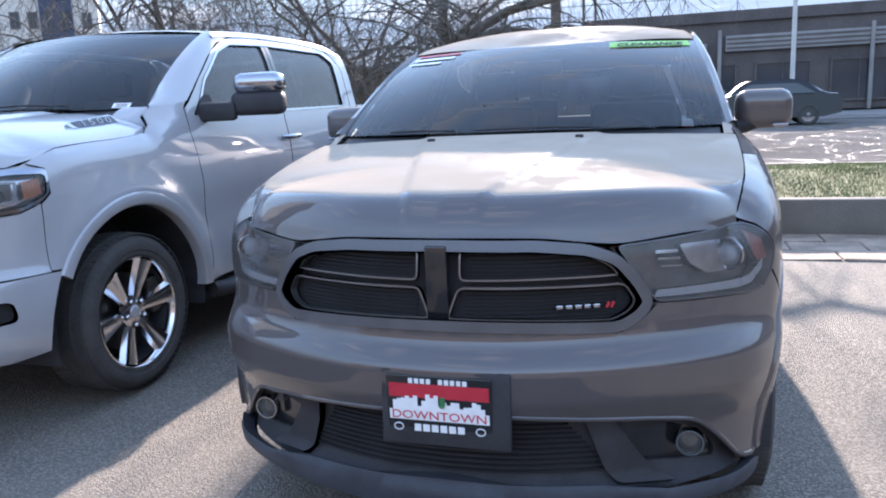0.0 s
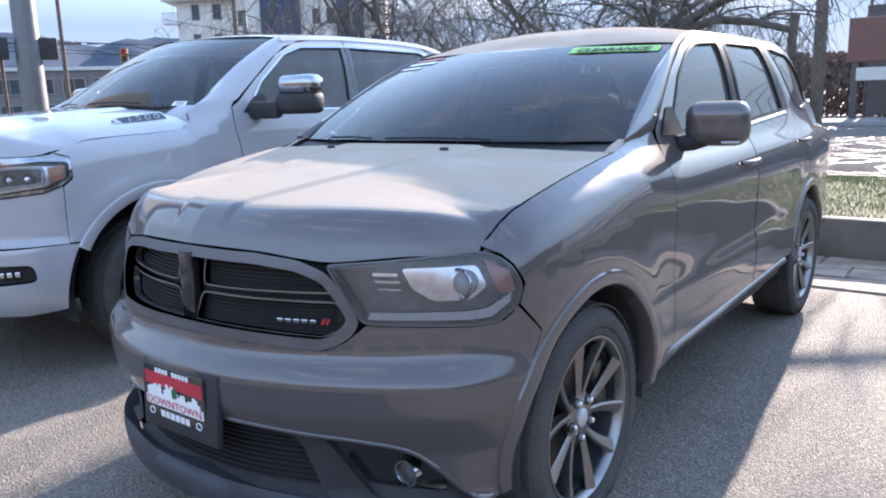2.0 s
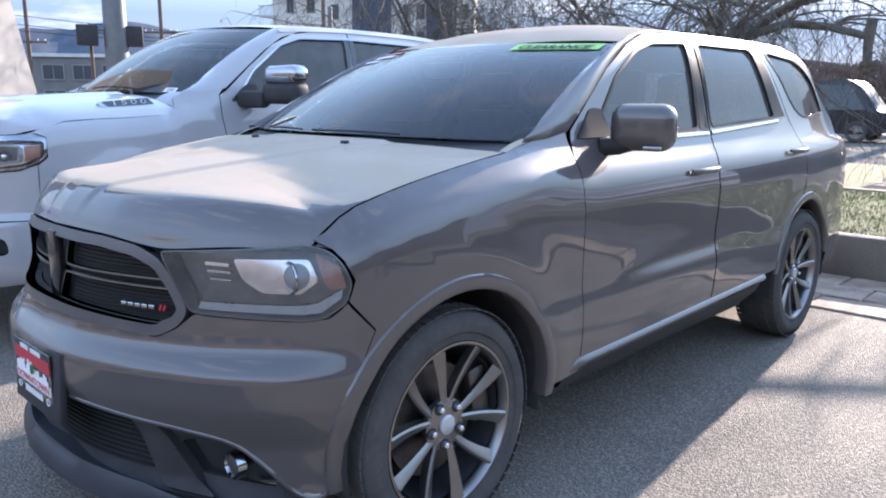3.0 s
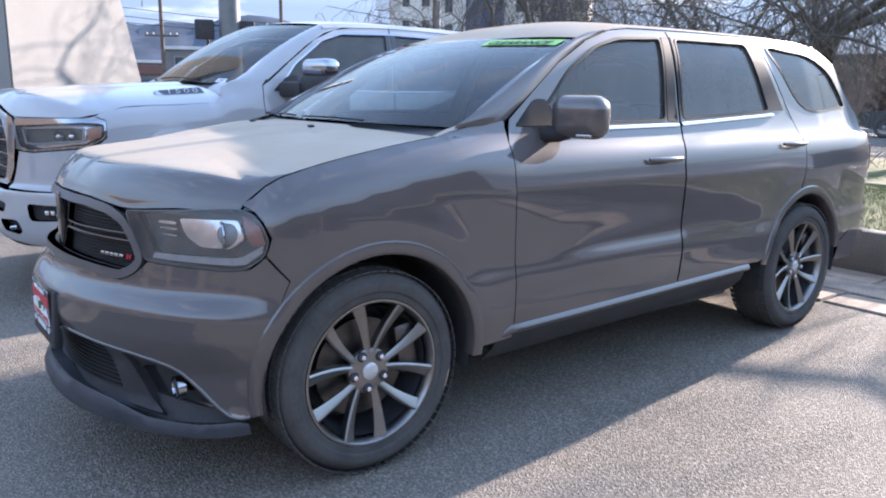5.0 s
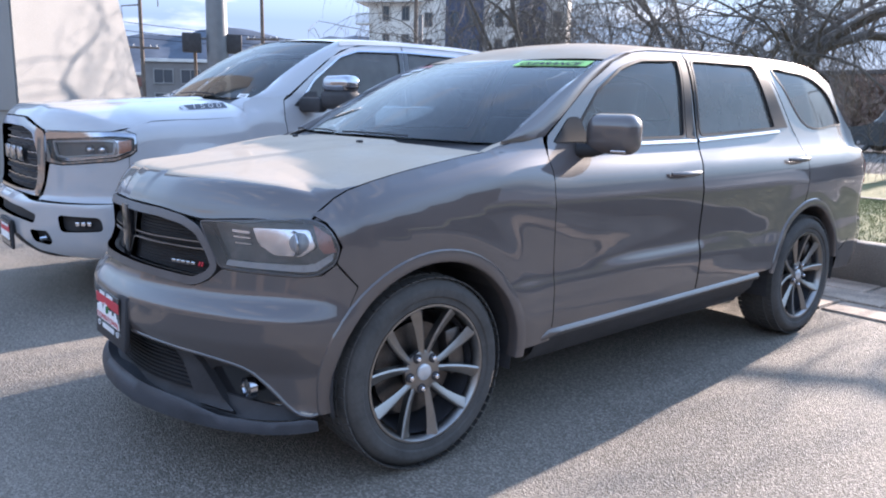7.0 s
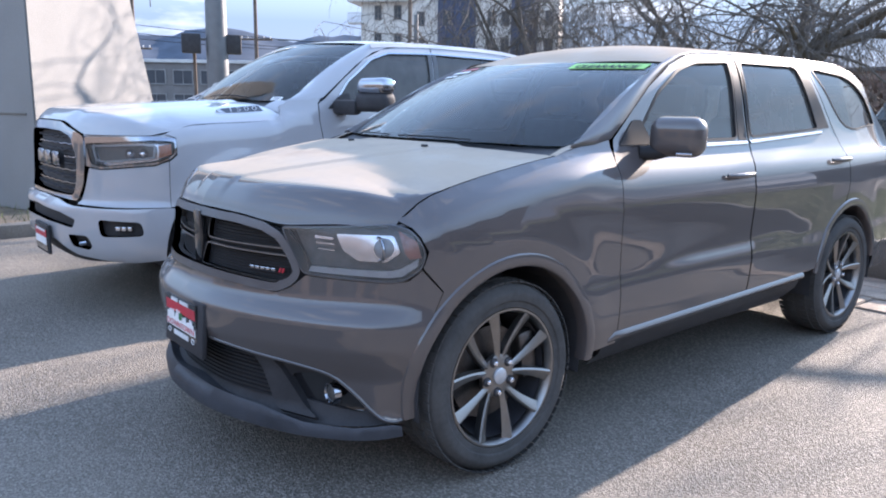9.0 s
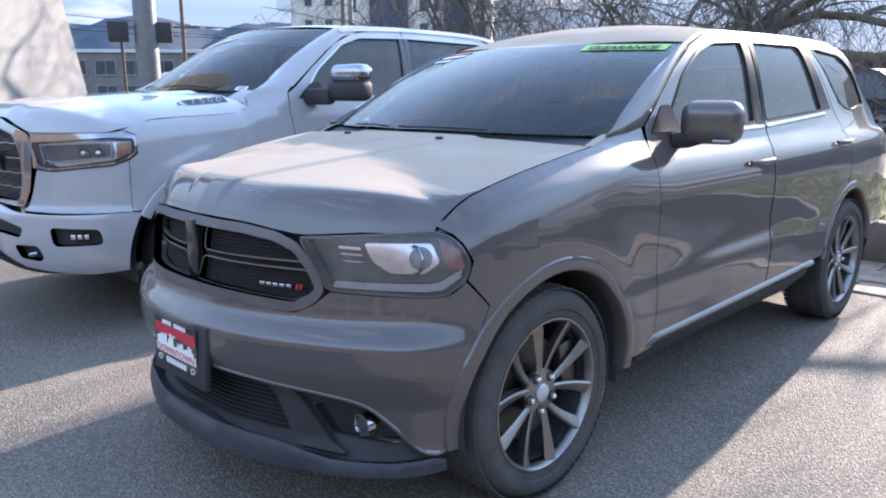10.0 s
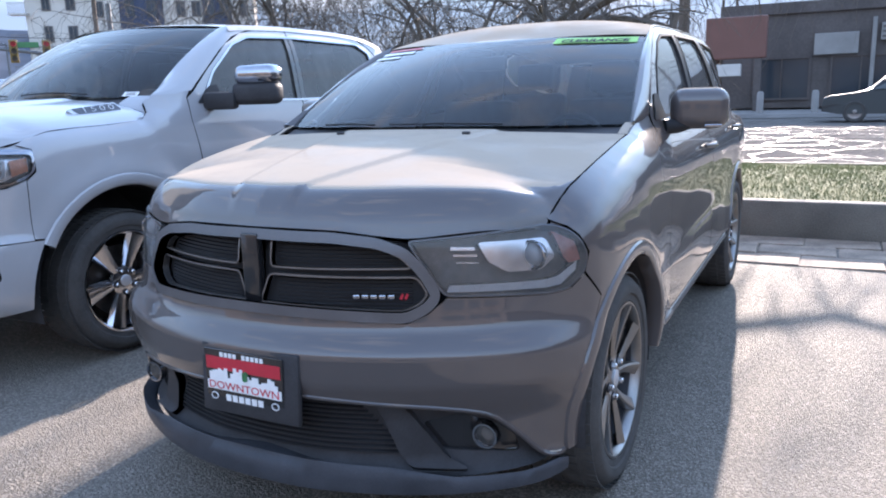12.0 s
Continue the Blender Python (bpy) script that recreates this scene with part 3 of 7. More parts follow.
def low_block():
    x, y = from_eye(-65, 75, (2.8, -1.0))
    b = root("office_building", (x, y, 0), "low grey brick office building with metal windows", "building", turn=65 - 12)
    part("wall", box(16, 9, 4.9, (-1, 4.5, 2.45), 0.05), M_GREY_WALL, b)
    part("roof", box(16.4, 9.4, 0.3, (-1, 4.5, 5.05), 0.03), M_PALE, b, "pale parapet edge")
    for i in range(6):
        for z in (1.4, 3.6):
            window_unit(b, (-7.2 + 2.5 * i, -0.03, z), 1.7, 1.2, 0.1, M_FASCIA)
    part("door", box(1.2, 0.1, 2.1, (5.9, -0.06, 1.05), 0.02), M_DARK_WALL, b)
    x, y = from_eye(-73, 95, (2.8, -1.0))
    b2 = root("shop_building", (x, y, 0), "small grey shop with a red and blue signboard", "building", turn=73 - 5)
    part("wall", box(9, 8, 4.2, (0, 4, 2.1), 0.05), M_GREY_WALL, b2)
    part("roof", box(9.4, 8.4, 0.3, (0, 4, 4.3), 0.03), M_PALE, b2)
    part("signboard", box(4.5, 0.2, 1.0, (0.5, -0.15, 3.4), 0.03), M_ORANGE, b2, "faded red signboard")
    part("signboard", box(3.0, 0.2, 0.8, (0.2, -0.15, 1.9), 0.03), M_NAVY, b2, "blue signboard")
    for i in range(3):
        window_unit(b2, (-3 + 3 * i, -0.03, 1.3), 1.4, 1.3, 0.1, M_PALE)


low_block()


def street_front():
    """Dark shop building across the street, its front in shade."""
    b = root("shop_building", (5.5, 36.0, STREET_Z + 0.15), "dark brown flat-roofed shop building in shade", "building")
    part("wall", box(18, 9, 4.1, (0, 4.5, 2.05), 0.05), M_DARK_WALL, b)
    part("parapet", box(18.3, 9.3, 0.5, (0, 4.5, 4.3), 0.03), M_DARK_WALL, b)
    part("fascia", box(6.5, 0.2, 0.7, (0.5, -0.12, 3.1), 0.03), M_FASCIA, b, "pale fascia band with dark stripes")
    for k in range(3):
        part("stripe", box(6.4, 0.03, 0.07, (0.5, -0.235, 2.9 + 0.2 * k)), M_DARK_WALL, b)
    part("fascia", box(1.7, 0.2, 0.9, (-4.4, -0.12, 2.7), 0.03), M_FASCIA, b, "pale square sign")
    for i in range(5):
        window_unit(b, (-6.5 + 3.1 * i, -0.03, 1.3), 2.2, 1.7, 0.1, M_DARK_WALL)
    part("door", box(1.1, 0.1, 2.1, (7.6, -0.06, 1.05), 0.02), M_PANE, b)
    for px in (-3.0, 3.2):
        part("downpipe", tube([(px, -0.25, 0), (px, -0.25, 3.7)], 0.09), M_FASCIA, b, "grey pipe", True)
    s = root("pylon_sign", (-2.6, 33.0, STREET_Z + 0.15), "tall sign with an orange panel over a white panel", "sign")
    part("post", box(0.25, 0.25, 3.2, (-0.9, 0, 1.6), 0.02), M_DARK_WALL, s)
    part("post", box(0.25, 0.25, 3.2, (0.9, 0, 1.6), 0.02), M_DARK_WALL, s)
    part("sign_panel", box(2.4, 0.35, 1.7, (0, 0, 3.0), 0.05), M_ORANGE, s, "orange sign panel")
    part("sign_panel", box(1.1, 0.3, 0.5, (-0.3, 0, 1.7), 0.03), M_PALE, s, "white sign panel")
    for x in (-1.3, 0.6):
        p = root("bollard", (x, 30.2, STREET_Z + 0.15), "short grey concrete bollard", "bollard", "bollards by the shop")
        part("shaft", lathe([(0, 0), (0, 0.13), (0.75, 0.12), (0.82, 0.08), (0.83, 0)], 16, "z"), M_FASCIA, p, "", True)


street_front()


def lamp_pole(name, at, h, r, label, mat=M_GALV, base=True):
    p = root(name, at, label, "pole")
    part("shaft", tube([(0, 0, 0), (0, 0, h)], [r, r * 0.75], 14), mat, p, "", True)
    if base:
        part("base_plate", box(r * 3.6, r * 3.6, 0.05, (0, 0, 0.025), 0.01), mat, p)
    return p


def signal_head(parent, at, turn, faces_us):
    """A three-light traffic signal; its back or its lights towards us."""
    x, y, z = at
    h = part("signal_head", box(0.36, 0.24, 1.05, at, 0.03, turn=(0, 0, turn)) if faces_us else box(0.56, 0.30, 0.58, at, 0.04, turn=(0, 0, turn)), M_BLACK if not faces_us else M_SIGNAL, parent, "black signal housing" if not faces_us else "yellow signal housing", True)
    if faces_us:
        c, s = math.cos(radians(turn)), math.sin(radians(turn))
        for k, mt in enumerate((M_RED, M_LAMP_DARK, M_LAMP_DARK)):
            v, f = lathe([(-0.17, 0.12), (0.0, 0.13), (0.0, 0.0)], 14, "y")
            v = [(a * c - (b - 0.13) * s + x, a * s + (b - 0.13) * c + y, q + z + 0.33 - 0.33 * k) for a, b, q in v]
            part("lamp", (v, f), mt, h, "", True)
    return h


sx_, sy_ = from_eye(-66.1, 25, (2.87, -1.05))
sp = lamp_pole("traffic_signal", (sx_, sy_, 0), 9.0, 0.36, "grey steel traffic signal pole with black signal heads")
for dx in (-0.75, 0.45):
    signal_head(sp, (dx * math.cos(radians(66)), dx * math.sin(radians(66)), 3.15), 66, False)
    part("bracket", tube([(0, 0, 3.3), (dx * 0.407, dx * 0.914, 3.3)], 0.03), M_GALV, sp)
part("side_post", tube([(-0.55, -0.5, 0), (-0.55, -0.5, 3.1)], 0.05), M_WOODPOLE, sp)
# mast arm with signals facing the car park
mx_, my_ = from_eye(-50.5, 42)
ma = lamp_pole("traffic_signal", (mx_, my_, 0), 6.2, 0.16, "grey mast-arm traffic signal with yellow heads")
ax, ay = from_eye(-60.0, 42)
ax, ay = ax - mx_, ay - my_
part("mast_arm", tube([(0, 0, 3.2), (ax * 0.5, ay * 0.5, 3.9), (ax, ay, 4.3)], [0.12, 0.09, 0.05], 10), M_GALV, ma, "", True)
for q in (0.42, 0.62, 0.86):
    signal_head(ma, (ax * q, ay * q, 3.95), 57, True)
part("street_sign", box(0.9, 0.04, 0.25, (ax * 0.53, ay * 0.53, 4.25), turn=(0, 0, 57)), M_GREEN, ma, "green street sign")


def utility_pole(az, dist, h, eye, arms, davits=()):
    x, y = from_eye(az, dist, eye)
    p = lamp_pole("utility_pole", (x, y, 0), h, 0.16, "weathered wooden utility pole with crossarms", M_WOODPOLE, False)
    tops = []
    for z, reach in davits:
        c, s = math.cos(radians(-az)), math.sin(radians(-az))
        part("davit_arm", tube([(0, 0, z + 0.15), (reach * c, reach * s, z), (reach * c, reach * s, z - 0.9)], [0.06, 0.05, 0.045], 6), M_WOODPOLE, p, "dark hanging arm")
    for z in arms:
        part("crossarm", box(2.4, 0.12, 0.14, (0, 0, z), 0.01, turn=(0, 0, -az - 8)), M_WOODPOLE, p)
        c, s = math.cos(radians(-az - 8)), math.sin(radians(-az - 8))
        for q in (-1.05, -0.6, 0.6, 1.05):
            part("insulator", lathe([(0, 0), (0, 0.05), (0.08, 0.06), (0.16, 0.03), (0.17, 0)], 8, "z", (q * c, q * s, z + 0.07)), M_PALE, p)
        tops.append((x, y, z))
    return tops


utility_pole(-63.4, 60, 12, (2.87, -1.05), (6.0, 9.5))
utility_pole(-71.5, 62, 12, (2.87, -1.05), (5.2,), ((9.1, 1.25), (8.1, -1.25)))
utility_pole(-51.3, 55, 14, (1.6, -1.4), (12.0,))
# overhead cables across the view
for k, (z0, z1, d0) in enumerate(((7.6, 6.4, 60), (7.0, 5.9, 60), (6.6, 6.2, 62))):
    x0, y0 = from_eye(-80, d0)
    x1, y1 = from_eye(-40, d0 + 6)
    pts = [(x0 + (x1 - x0) * q / 14, y0 + (y1 - y0) * q / 14, z0 + (z1 - z0) * q / 14 - 1.0 * math.sin(math.pi * q / 14)) for q in range(15)]
    tagged(part("power_line", tube(pts, 0.022, 4), M_BLACK), "black overhead cable between utility poles", "cable")
for k in range(3):
    pts = [(-30 + 5 * q, 33 - 0.1 * q, 5.1 + 0.35 * k + 0.9 * (q / 8 - 0.9) ** 2) for q in range(17)]
    tagged(part("power_line", tube(pts, 0.016, 4), M_BLACK), "black overhead cable along the street", "cable")
lamp = lamp_pole("street_lamp", (*from_eye(-57.5, 70, (2.87, -1.05)), 0), 6.2, 0.1, "curved grey street lamp beyond the crossing")
part("arm", tube([(0, 0, 6.1), (-1.5, -1.6, 6.75), (-3.4, -3.4, 6.9)], 0.05), M_GALV, lamp, "", True)
part("lamp_head", box(0.5, 0.9, 0.12, (-3.6, -3.6, 6.88), 0.04, turn=(0, 0, -45)), M_GALV, lamp)
lamp_pole("utility_pole", (-3.55, 26.5, STREET_Z), 9.5, 0.21, "thick weathered wooden pole beside the street", M_WOODPOLE, False)
for px_, py_ in ((-3.9, 38.5), (-3.4, 39.5)):
    lamp_pole("sign_pole", (px_, py_, STREET_Z), 8.0, 0.08, "slim dark pole behind the street", M_WOODPOLE, False)
lamp_pole("sign_pole", (4.75, 22.5 + 7.0, STREET_Z + 0.1), 7.5, 0.09, "slim pale street pole", M_PALE, False)


# ---------------------------------------------------------------- trees
def tree(at, trunks, seed, label, sizes=(2.5, 3.0, 2.0, 1.4, 1.0, 0.65), droop=1.0, levels=5, limb=None, bough=None):
    """A bare tree: trunks that fork low, spreading limbs and many fine hanging twigs."""
    r = random.Random(seed)
    wood, twigs = [], []

    def grow(p, d, rad, level):
        length = sizes[level] * r.uniform(0.75, 1.15)
        pts, rads = [p], [rad]
        n = 6 if level < 3 else 4
        for i in range(n):
            wob = Vector((r.gauss(0, 1), r.gauss(0, 1), r.gauss(0, 0.7))) * (0.09 + 0.05 * level)
            sag = Vector((0, 0, -droop * 0.10 * max(0, level - 1)))
            d = (d + wob + sag).normalized()
            pts.append(pts[-1] + d * length / n)
            rads.append(rad * (1 - 0.55 * (i + 1) / n))
        (wood if level < 3 else twigs).append(tube(pts, rads, (9, 7, 5, 4, 3, 3)[level], cap=level < 2))
        if level >= levels:
            return
        for k in range((4, 5, 5, 4, 3)[level]):
            q = r.uniform(0.75 if level == 0 else 0.3, 1.0) if k else 1.0
            i = min(int(q * n), n)
            side = Vector((r.gauss(0, 1), r.gauss(0, 1), r.gauss(0, 0.35) + (0.35 if level < 2 else 0)))
            nd = (d * (0.7 if k == 0 else 0.22) + side.normalized() * 0.9 + Vector((0, 0, -droop * 0.22 if level > 1 else 0))).normalized()
            grow(pts[i], nd, max(rads[i] * r.uniform(0.5, 0.72), 0.0045), level + 1)

    for lean, rad in trunks:
        grow(Vector((lean[0] * 0.25, lean[1] * 0.25, -0.1)), Vector((lean[0], lean[1], 1)).normalized(), rad, 0)
    if limb:
        wood.append(tube([Vector(p) for p, _ in limb], [q for _, q in limb], 8))
        for p, q in limb[2:4]:
            for k in range(4):
                grow(Vector(p), Vector((r.gauss(0.3, 0.6), r.gauss(0, 0.7), r.uniform(-0.2, 0.8))).normalized(), q * 0.35, 3)
    if bough:
        wood.append(tube([Vector(p) for p, _ in bough], [q for _, q in bough], 8))
        for p, q in bough[2:]:
            for k in range(2):
                grow(Vector(p), Vector((r.gauss(0.6, 0.6), r.gauss(0, 0.7), r.uniform(-0.4, 0.3))).normalized(), q * 0.5, 4)
    ob = root("tree", at, label, "tree")
    part("trunk", merge(*wood), M_BARK, ob, "", True)
    if limb:
        part("cut_branch", merge(tube([(2.82, -0.05, 1.75), (2.80, -0.05, 2.1), (2.83, -0.05, 2.48)], [0.07, 0.075, 0.08], 9), tube([(2.72, -0.05, 1.78), (2.98, -0.05, 1.80)], 0.06, 8)), M_BARK, ob, "sawn-off upright branch", True)
    part("crown", merge(*twigs), M_BARK, ob, "fine bare hanging twigs")
    return ob


tree((-6.5, 13.2, 0.2), [((-0.55, 0.1), 0.15), ((-0.15, 0.2), 0.17), ((0.30, 0.0), 0.15)], 11, "bare spreading tree with several leaning trunks")
tree((-4.6, 13.1, 0.2), [((0.08, 0.1), 0.19)], 23, "bare street tree with one upright dark trunk")
tree((-4.1, 13.0, 0.2), [((0.22, 0.1), 0.19)], 29, "bare leaning tree with a long low limb over the grass", bough=[((0.5, 0.1, 2.3), 0.10), ((1.6, 0.1, 2.85), 0.09), ((3.0, 0.1, 3.10), 0.07), ((4.0, 0.0, 3.3), 0.05), ((4.7, -0.2, 3.05), 0.04), ((5.4, -0.3, 3.2), 0.025)], limb=[((0.45, 0, 2.0), 0.10), ((0.9, 0, 2.35), 0.09), ((1.5, 0, 2.50), 0.08), ((2.2, -0.05, 2.40), 0.07), ((2.85, -0.05, 2.2), 0.06)])
tree((-8.6, 10.6, 0.2), [((0.15, 0.0), 0.18), ((-0.4, 0.1), 0.14)], 31, "bare street tree beyond the parked pickup")
for i, (x, y, s) in enumerate(((-26, 46, 1.2), (-20, 52, 1.3), (-33, 50, 1.2), (-13, 60, 1.4), (6, 62, 1.5), (12, 64, 1.4), (-2, 66, 1.5))):
    tree((x, y, STREET_Z), [((0.1, 0.0), 0.2)], 50 + i, "distant bare tree behind the buildings", (2.2 * s, 2.6 * s, 1.8 * s, 1.2 * s), 0.0, 3)
tree((11.0, 3.0, 0.0), [((0.3, 0.1), 0.22)], 71, "bare tree at the side of the car park", levels=4)
tree((13.0, -4.0, 0.0), [((-0.2, 0.1), 0.2)], 72, "bare tree at the side of the car park", levels=4)


def rear_building():
    """An unseen plain building, added to close the car park behind the camera and darken reflections."""
    b = root("added_rear_building", (2.0, -17.0, 0), "unseen dark building with large windows, added to darken reflections", "building", turn=180)
    part("wall", box(44, 8, 6.2, (0, 4, 3.1), 0.05), M_DARK_WALL, b)
    part("roof", box(44.6, 8.6, 0.5, (0, 4, 6.4), 0.05), M_FASCIA, b)
    for i in range(9):
        window_unit(b, (-18 + 4.5 * i, -0.03, 1.7), 3.4, 2.6, 0.1, M_DARK_WALL)


rear_building()
# Unseen block added at the right so the SUV's flank mirrors less sky.
eb = root("warehouse_building", (34.0, 2.0, 0), "unseen plain brown block added to darken the flank reflections", "building", turn=90)
part("wall", box(60, 8, 8.5, (0, -4, 4.25), 0.05), M_DARK_WALL, eb)
part("roof", box(60.6, 8.6, 0.4, (0, -4, 8.7), 0.05), M_FASCIA, eb)
bw = root("warehouse_building", (-22.5, 46.0, STREET_Z), "low brown brick warehouse across the street", "building")
part("wall", box(17, 8, 3.5, (0, 4, 1.75), 0.04), M_BRICK, bw)
part("roof", box(17.3, 8.3, 0.25, (0, 4, 3.62), 0.03), M_DARK_WALL, bw)
for i in range(5):
    window_unit(bw, (-6.4 + 3.2 * i, -0.03, 1.6), 1.4, 1.1, 0.1, M_DARK_WALL)
# Hedges at x = 24 are unseen, added to darken low reflections.
for hx, hy, turn, size in [(24.0, -12.0 + 6 * k, 0, 1.0) for k in range(5)] + [(-12.0 + 5.5 * k, 41.5, 90, 1.15) for k in range(2)]:
    h = root("hedge", (hx, hy, 0.1), "unseen tall brown hedge added to darken side reflections" if turn == 0 else "low brown winter hedge across the street", "hedge", "hedges", turn=turn)
    v, f = [], []
    for i in range(1400 if turn == 0 else 4200):
        x, y, z = rng.normal(0, 0.45), rng.uniform(-3, 3), size * rng.uniform(0, 2.6)
        a = rng.uniform(0, 6.28)
        q = len(v)
        v += [(x, y, z), (x + 0.2 * math.cos(a), y + 0.2 * math.sin(a), z + 0.05), (x + 0.05, y, z + 0.26)]
        f.append((q, q + 1, q + 2))
    part("foliage", (v, f), M_BARK if turn == 0 else M_BRICK, h)

# ---------------------------------------------------------------- vehicles
def ease(x, xs, ys):
    """Smooth curve through points without overshoot."""
    xs, ys = np.asarray(xs, float), np.asarray(ys, float)
    h, d = np.diff(xs), np.diff(ys) / np.diff(xs)
    m = np.zeros(len(xs))
    m[0], m[-1] = d[0], d[-1]
    for i in range(1, len(xs) - 1):
        if d[i - 1] * d[i] > 0:
            w1, w2 = 2 * h[i] + h[i - 1], h[i] + 2 * h[i - 1]
            m[i] = (w1 + w2) / (w1 / d[i - 1] + w2 / d[i])
    x = np.clip(np.asarray(x, float), xs[0], xs[-1])
    i = np.clip(np.searchsorted(xs, x) - 1, 0, len(h) - 1)
    t = (x - xs[i]) / h[i]
    return ys[i] * (1 + 2 * t) * (1 - t) ** 2 + h[i] * m[i] * t * (1 - t) ** 2 + ys[i + 1] * t * t * (3 - 2 * t) + h[i] * m[i + 1] * t * t * (t - 1)


class Shell:
    """The flanks of a car: an outline in plan, pushed in and out by a profile over height. s runs from the nose's middle round to the tail's."""

    def __init__(self, plan, push):
        p = spline(plan, 12)
        self.x, self.y, self.push = p[:, 0], p[:, 1], push
        d = np.gradient(p, axis=0)
        d /= np.linalg.norm(d, axis=1, keepdims=True)
        self.nx, self.ny = d[:, 1], -d[:, 0]
        self.s = np.concatenate([[0], np.cumsum(np.linalg.norm(np.diff(p, axis=0), axis=1))])
        self.end = self.s[-1]

    def sx(self, x):
        k = int(np.argmax(self.x))
        return float(np.interp(x, self.x[:k], self.s[:k]))

    def sy(self, y):
        return float(np.interp(y, self.y, self.s))

    def at(self, s, z, extra=0.0):
        s, z = np.asarray(s, float), np.asarray(z, float)
        sg = np.where(s < 0, -1.0, 1.0)
        a = np.abs(s)
        over = a > self.end
        sg = np.where(over, -sg, sg)
        a = np.where(over, 2 * self.end - a, a)
        x, y = np.interp(a, self.s, self.x), np.interp(a, self.s, self.y)
        nx, ny = np.interp(a, self.s, self.nx), np.interp(a, self.s, self.ny)
        d = self.push(x, y, z) + extra
        return sg * (x + nx * d), y + ny * d, z

    def skin(self, extra=0.0):
        return lambda s, z: self.at(s, z, extra)


def arc(cy, cz, r, a0, a1, n=14):
    return [(cy + r * math.cos(radians(a0 + (a1 - a0) * i / n)), cz + r * math.sin(radians(a0 + (a1 - a0) * i / n))) for i in range(n + 1)]


def ring_outline(pts, inset):
    """The same closed outline, drawn in by inset."""
    p = np.asarray(pts, float)
    d = np.roll(p, -1, axis=0) - np.roll(p, 1, axis=0)
    n = np.stack([-d[:, 1], d[:, 0]], 1)
    n /= np.linalg.norm(n, axis=1, keepdims=True) + 1e-9
    a = np.sum(p[:, 0] * np.roll(p[:, 1], -1) - np.roll(p[:, 0], -1) * p[:, 1])
    return p + n * inset * np.sign(a)


def tyre(parent, r, rim, width, side, seg=72):
    """Tyre with a bulged wall, raised ribs and tread blocks; the wheel's outer face is at x = 0, turned by side."""
    w = width
    prof = [(-w * 0.82, rim), (-w * 0.93, rim + 0.03), (-w * 0.97, (r + rim) / 2), (-w * 0.9, r - 0.025), (-w * 0.82, r - 0.008), (-w * 0.5, r - 0.006), (-w * 0.18, r - 0.008), (-w * 0.09, r - 0.025), (-0.004, (r + rim) / 2 + 0.015), (0.0, (r + rim) / 2), (-0.004, rim + 0.035), (-0.010, rim + 0.03), (-0.012, rim + 0.008), (-0.03, rim), (-w * 0.82, rim)]
    v, f = lathe(prof, seg)
    blocks = []
    for i in range(64):
        a = 2 * math.pi * i / 64
        for k, x in enumerate((-0.15, -0.36, -0.64, -0.85)):
            b = a + (0.5 if k % 2 else 0) * 2 * math.pi / 64
            q = 0.039 * r / 0.39
            ring = []
            for rr in (r - 0.012, r + (-0.002 if 0 < k < 3 else -0.0075)):
                for dx, da in ((-0.085, -q), (0.085, -q), (0.085, q), (-0.085, q)):
                    ring.append(((x + dx) * w, rr * math.cos(b + da), rr * math.sin(b + da)))
            blocks.append((ring, [(4, 5, 6, 7), (0, 1, 5, 4), (1, 2, 6, 5), (2, 3, 7, 6), (3, 0, 4, 7)]))
    bv, bf = merge(*blocks)
    if side < 0:
        v, f = [(-a, b, c) for a, b, c in v], [q[::-1] for q in f]
        bv, bf = [(-a, b, c) for a, b, c in bv], [q[::-1] for q in bf]
    t = part("tyre", (v, f), M_RUBBER, parent, "dusty black rubber tyre with glare lifted into its colour", True)
    tagged(part("tread", (bv, bf), M_RUBBER, t), kind="stuff")
    return t


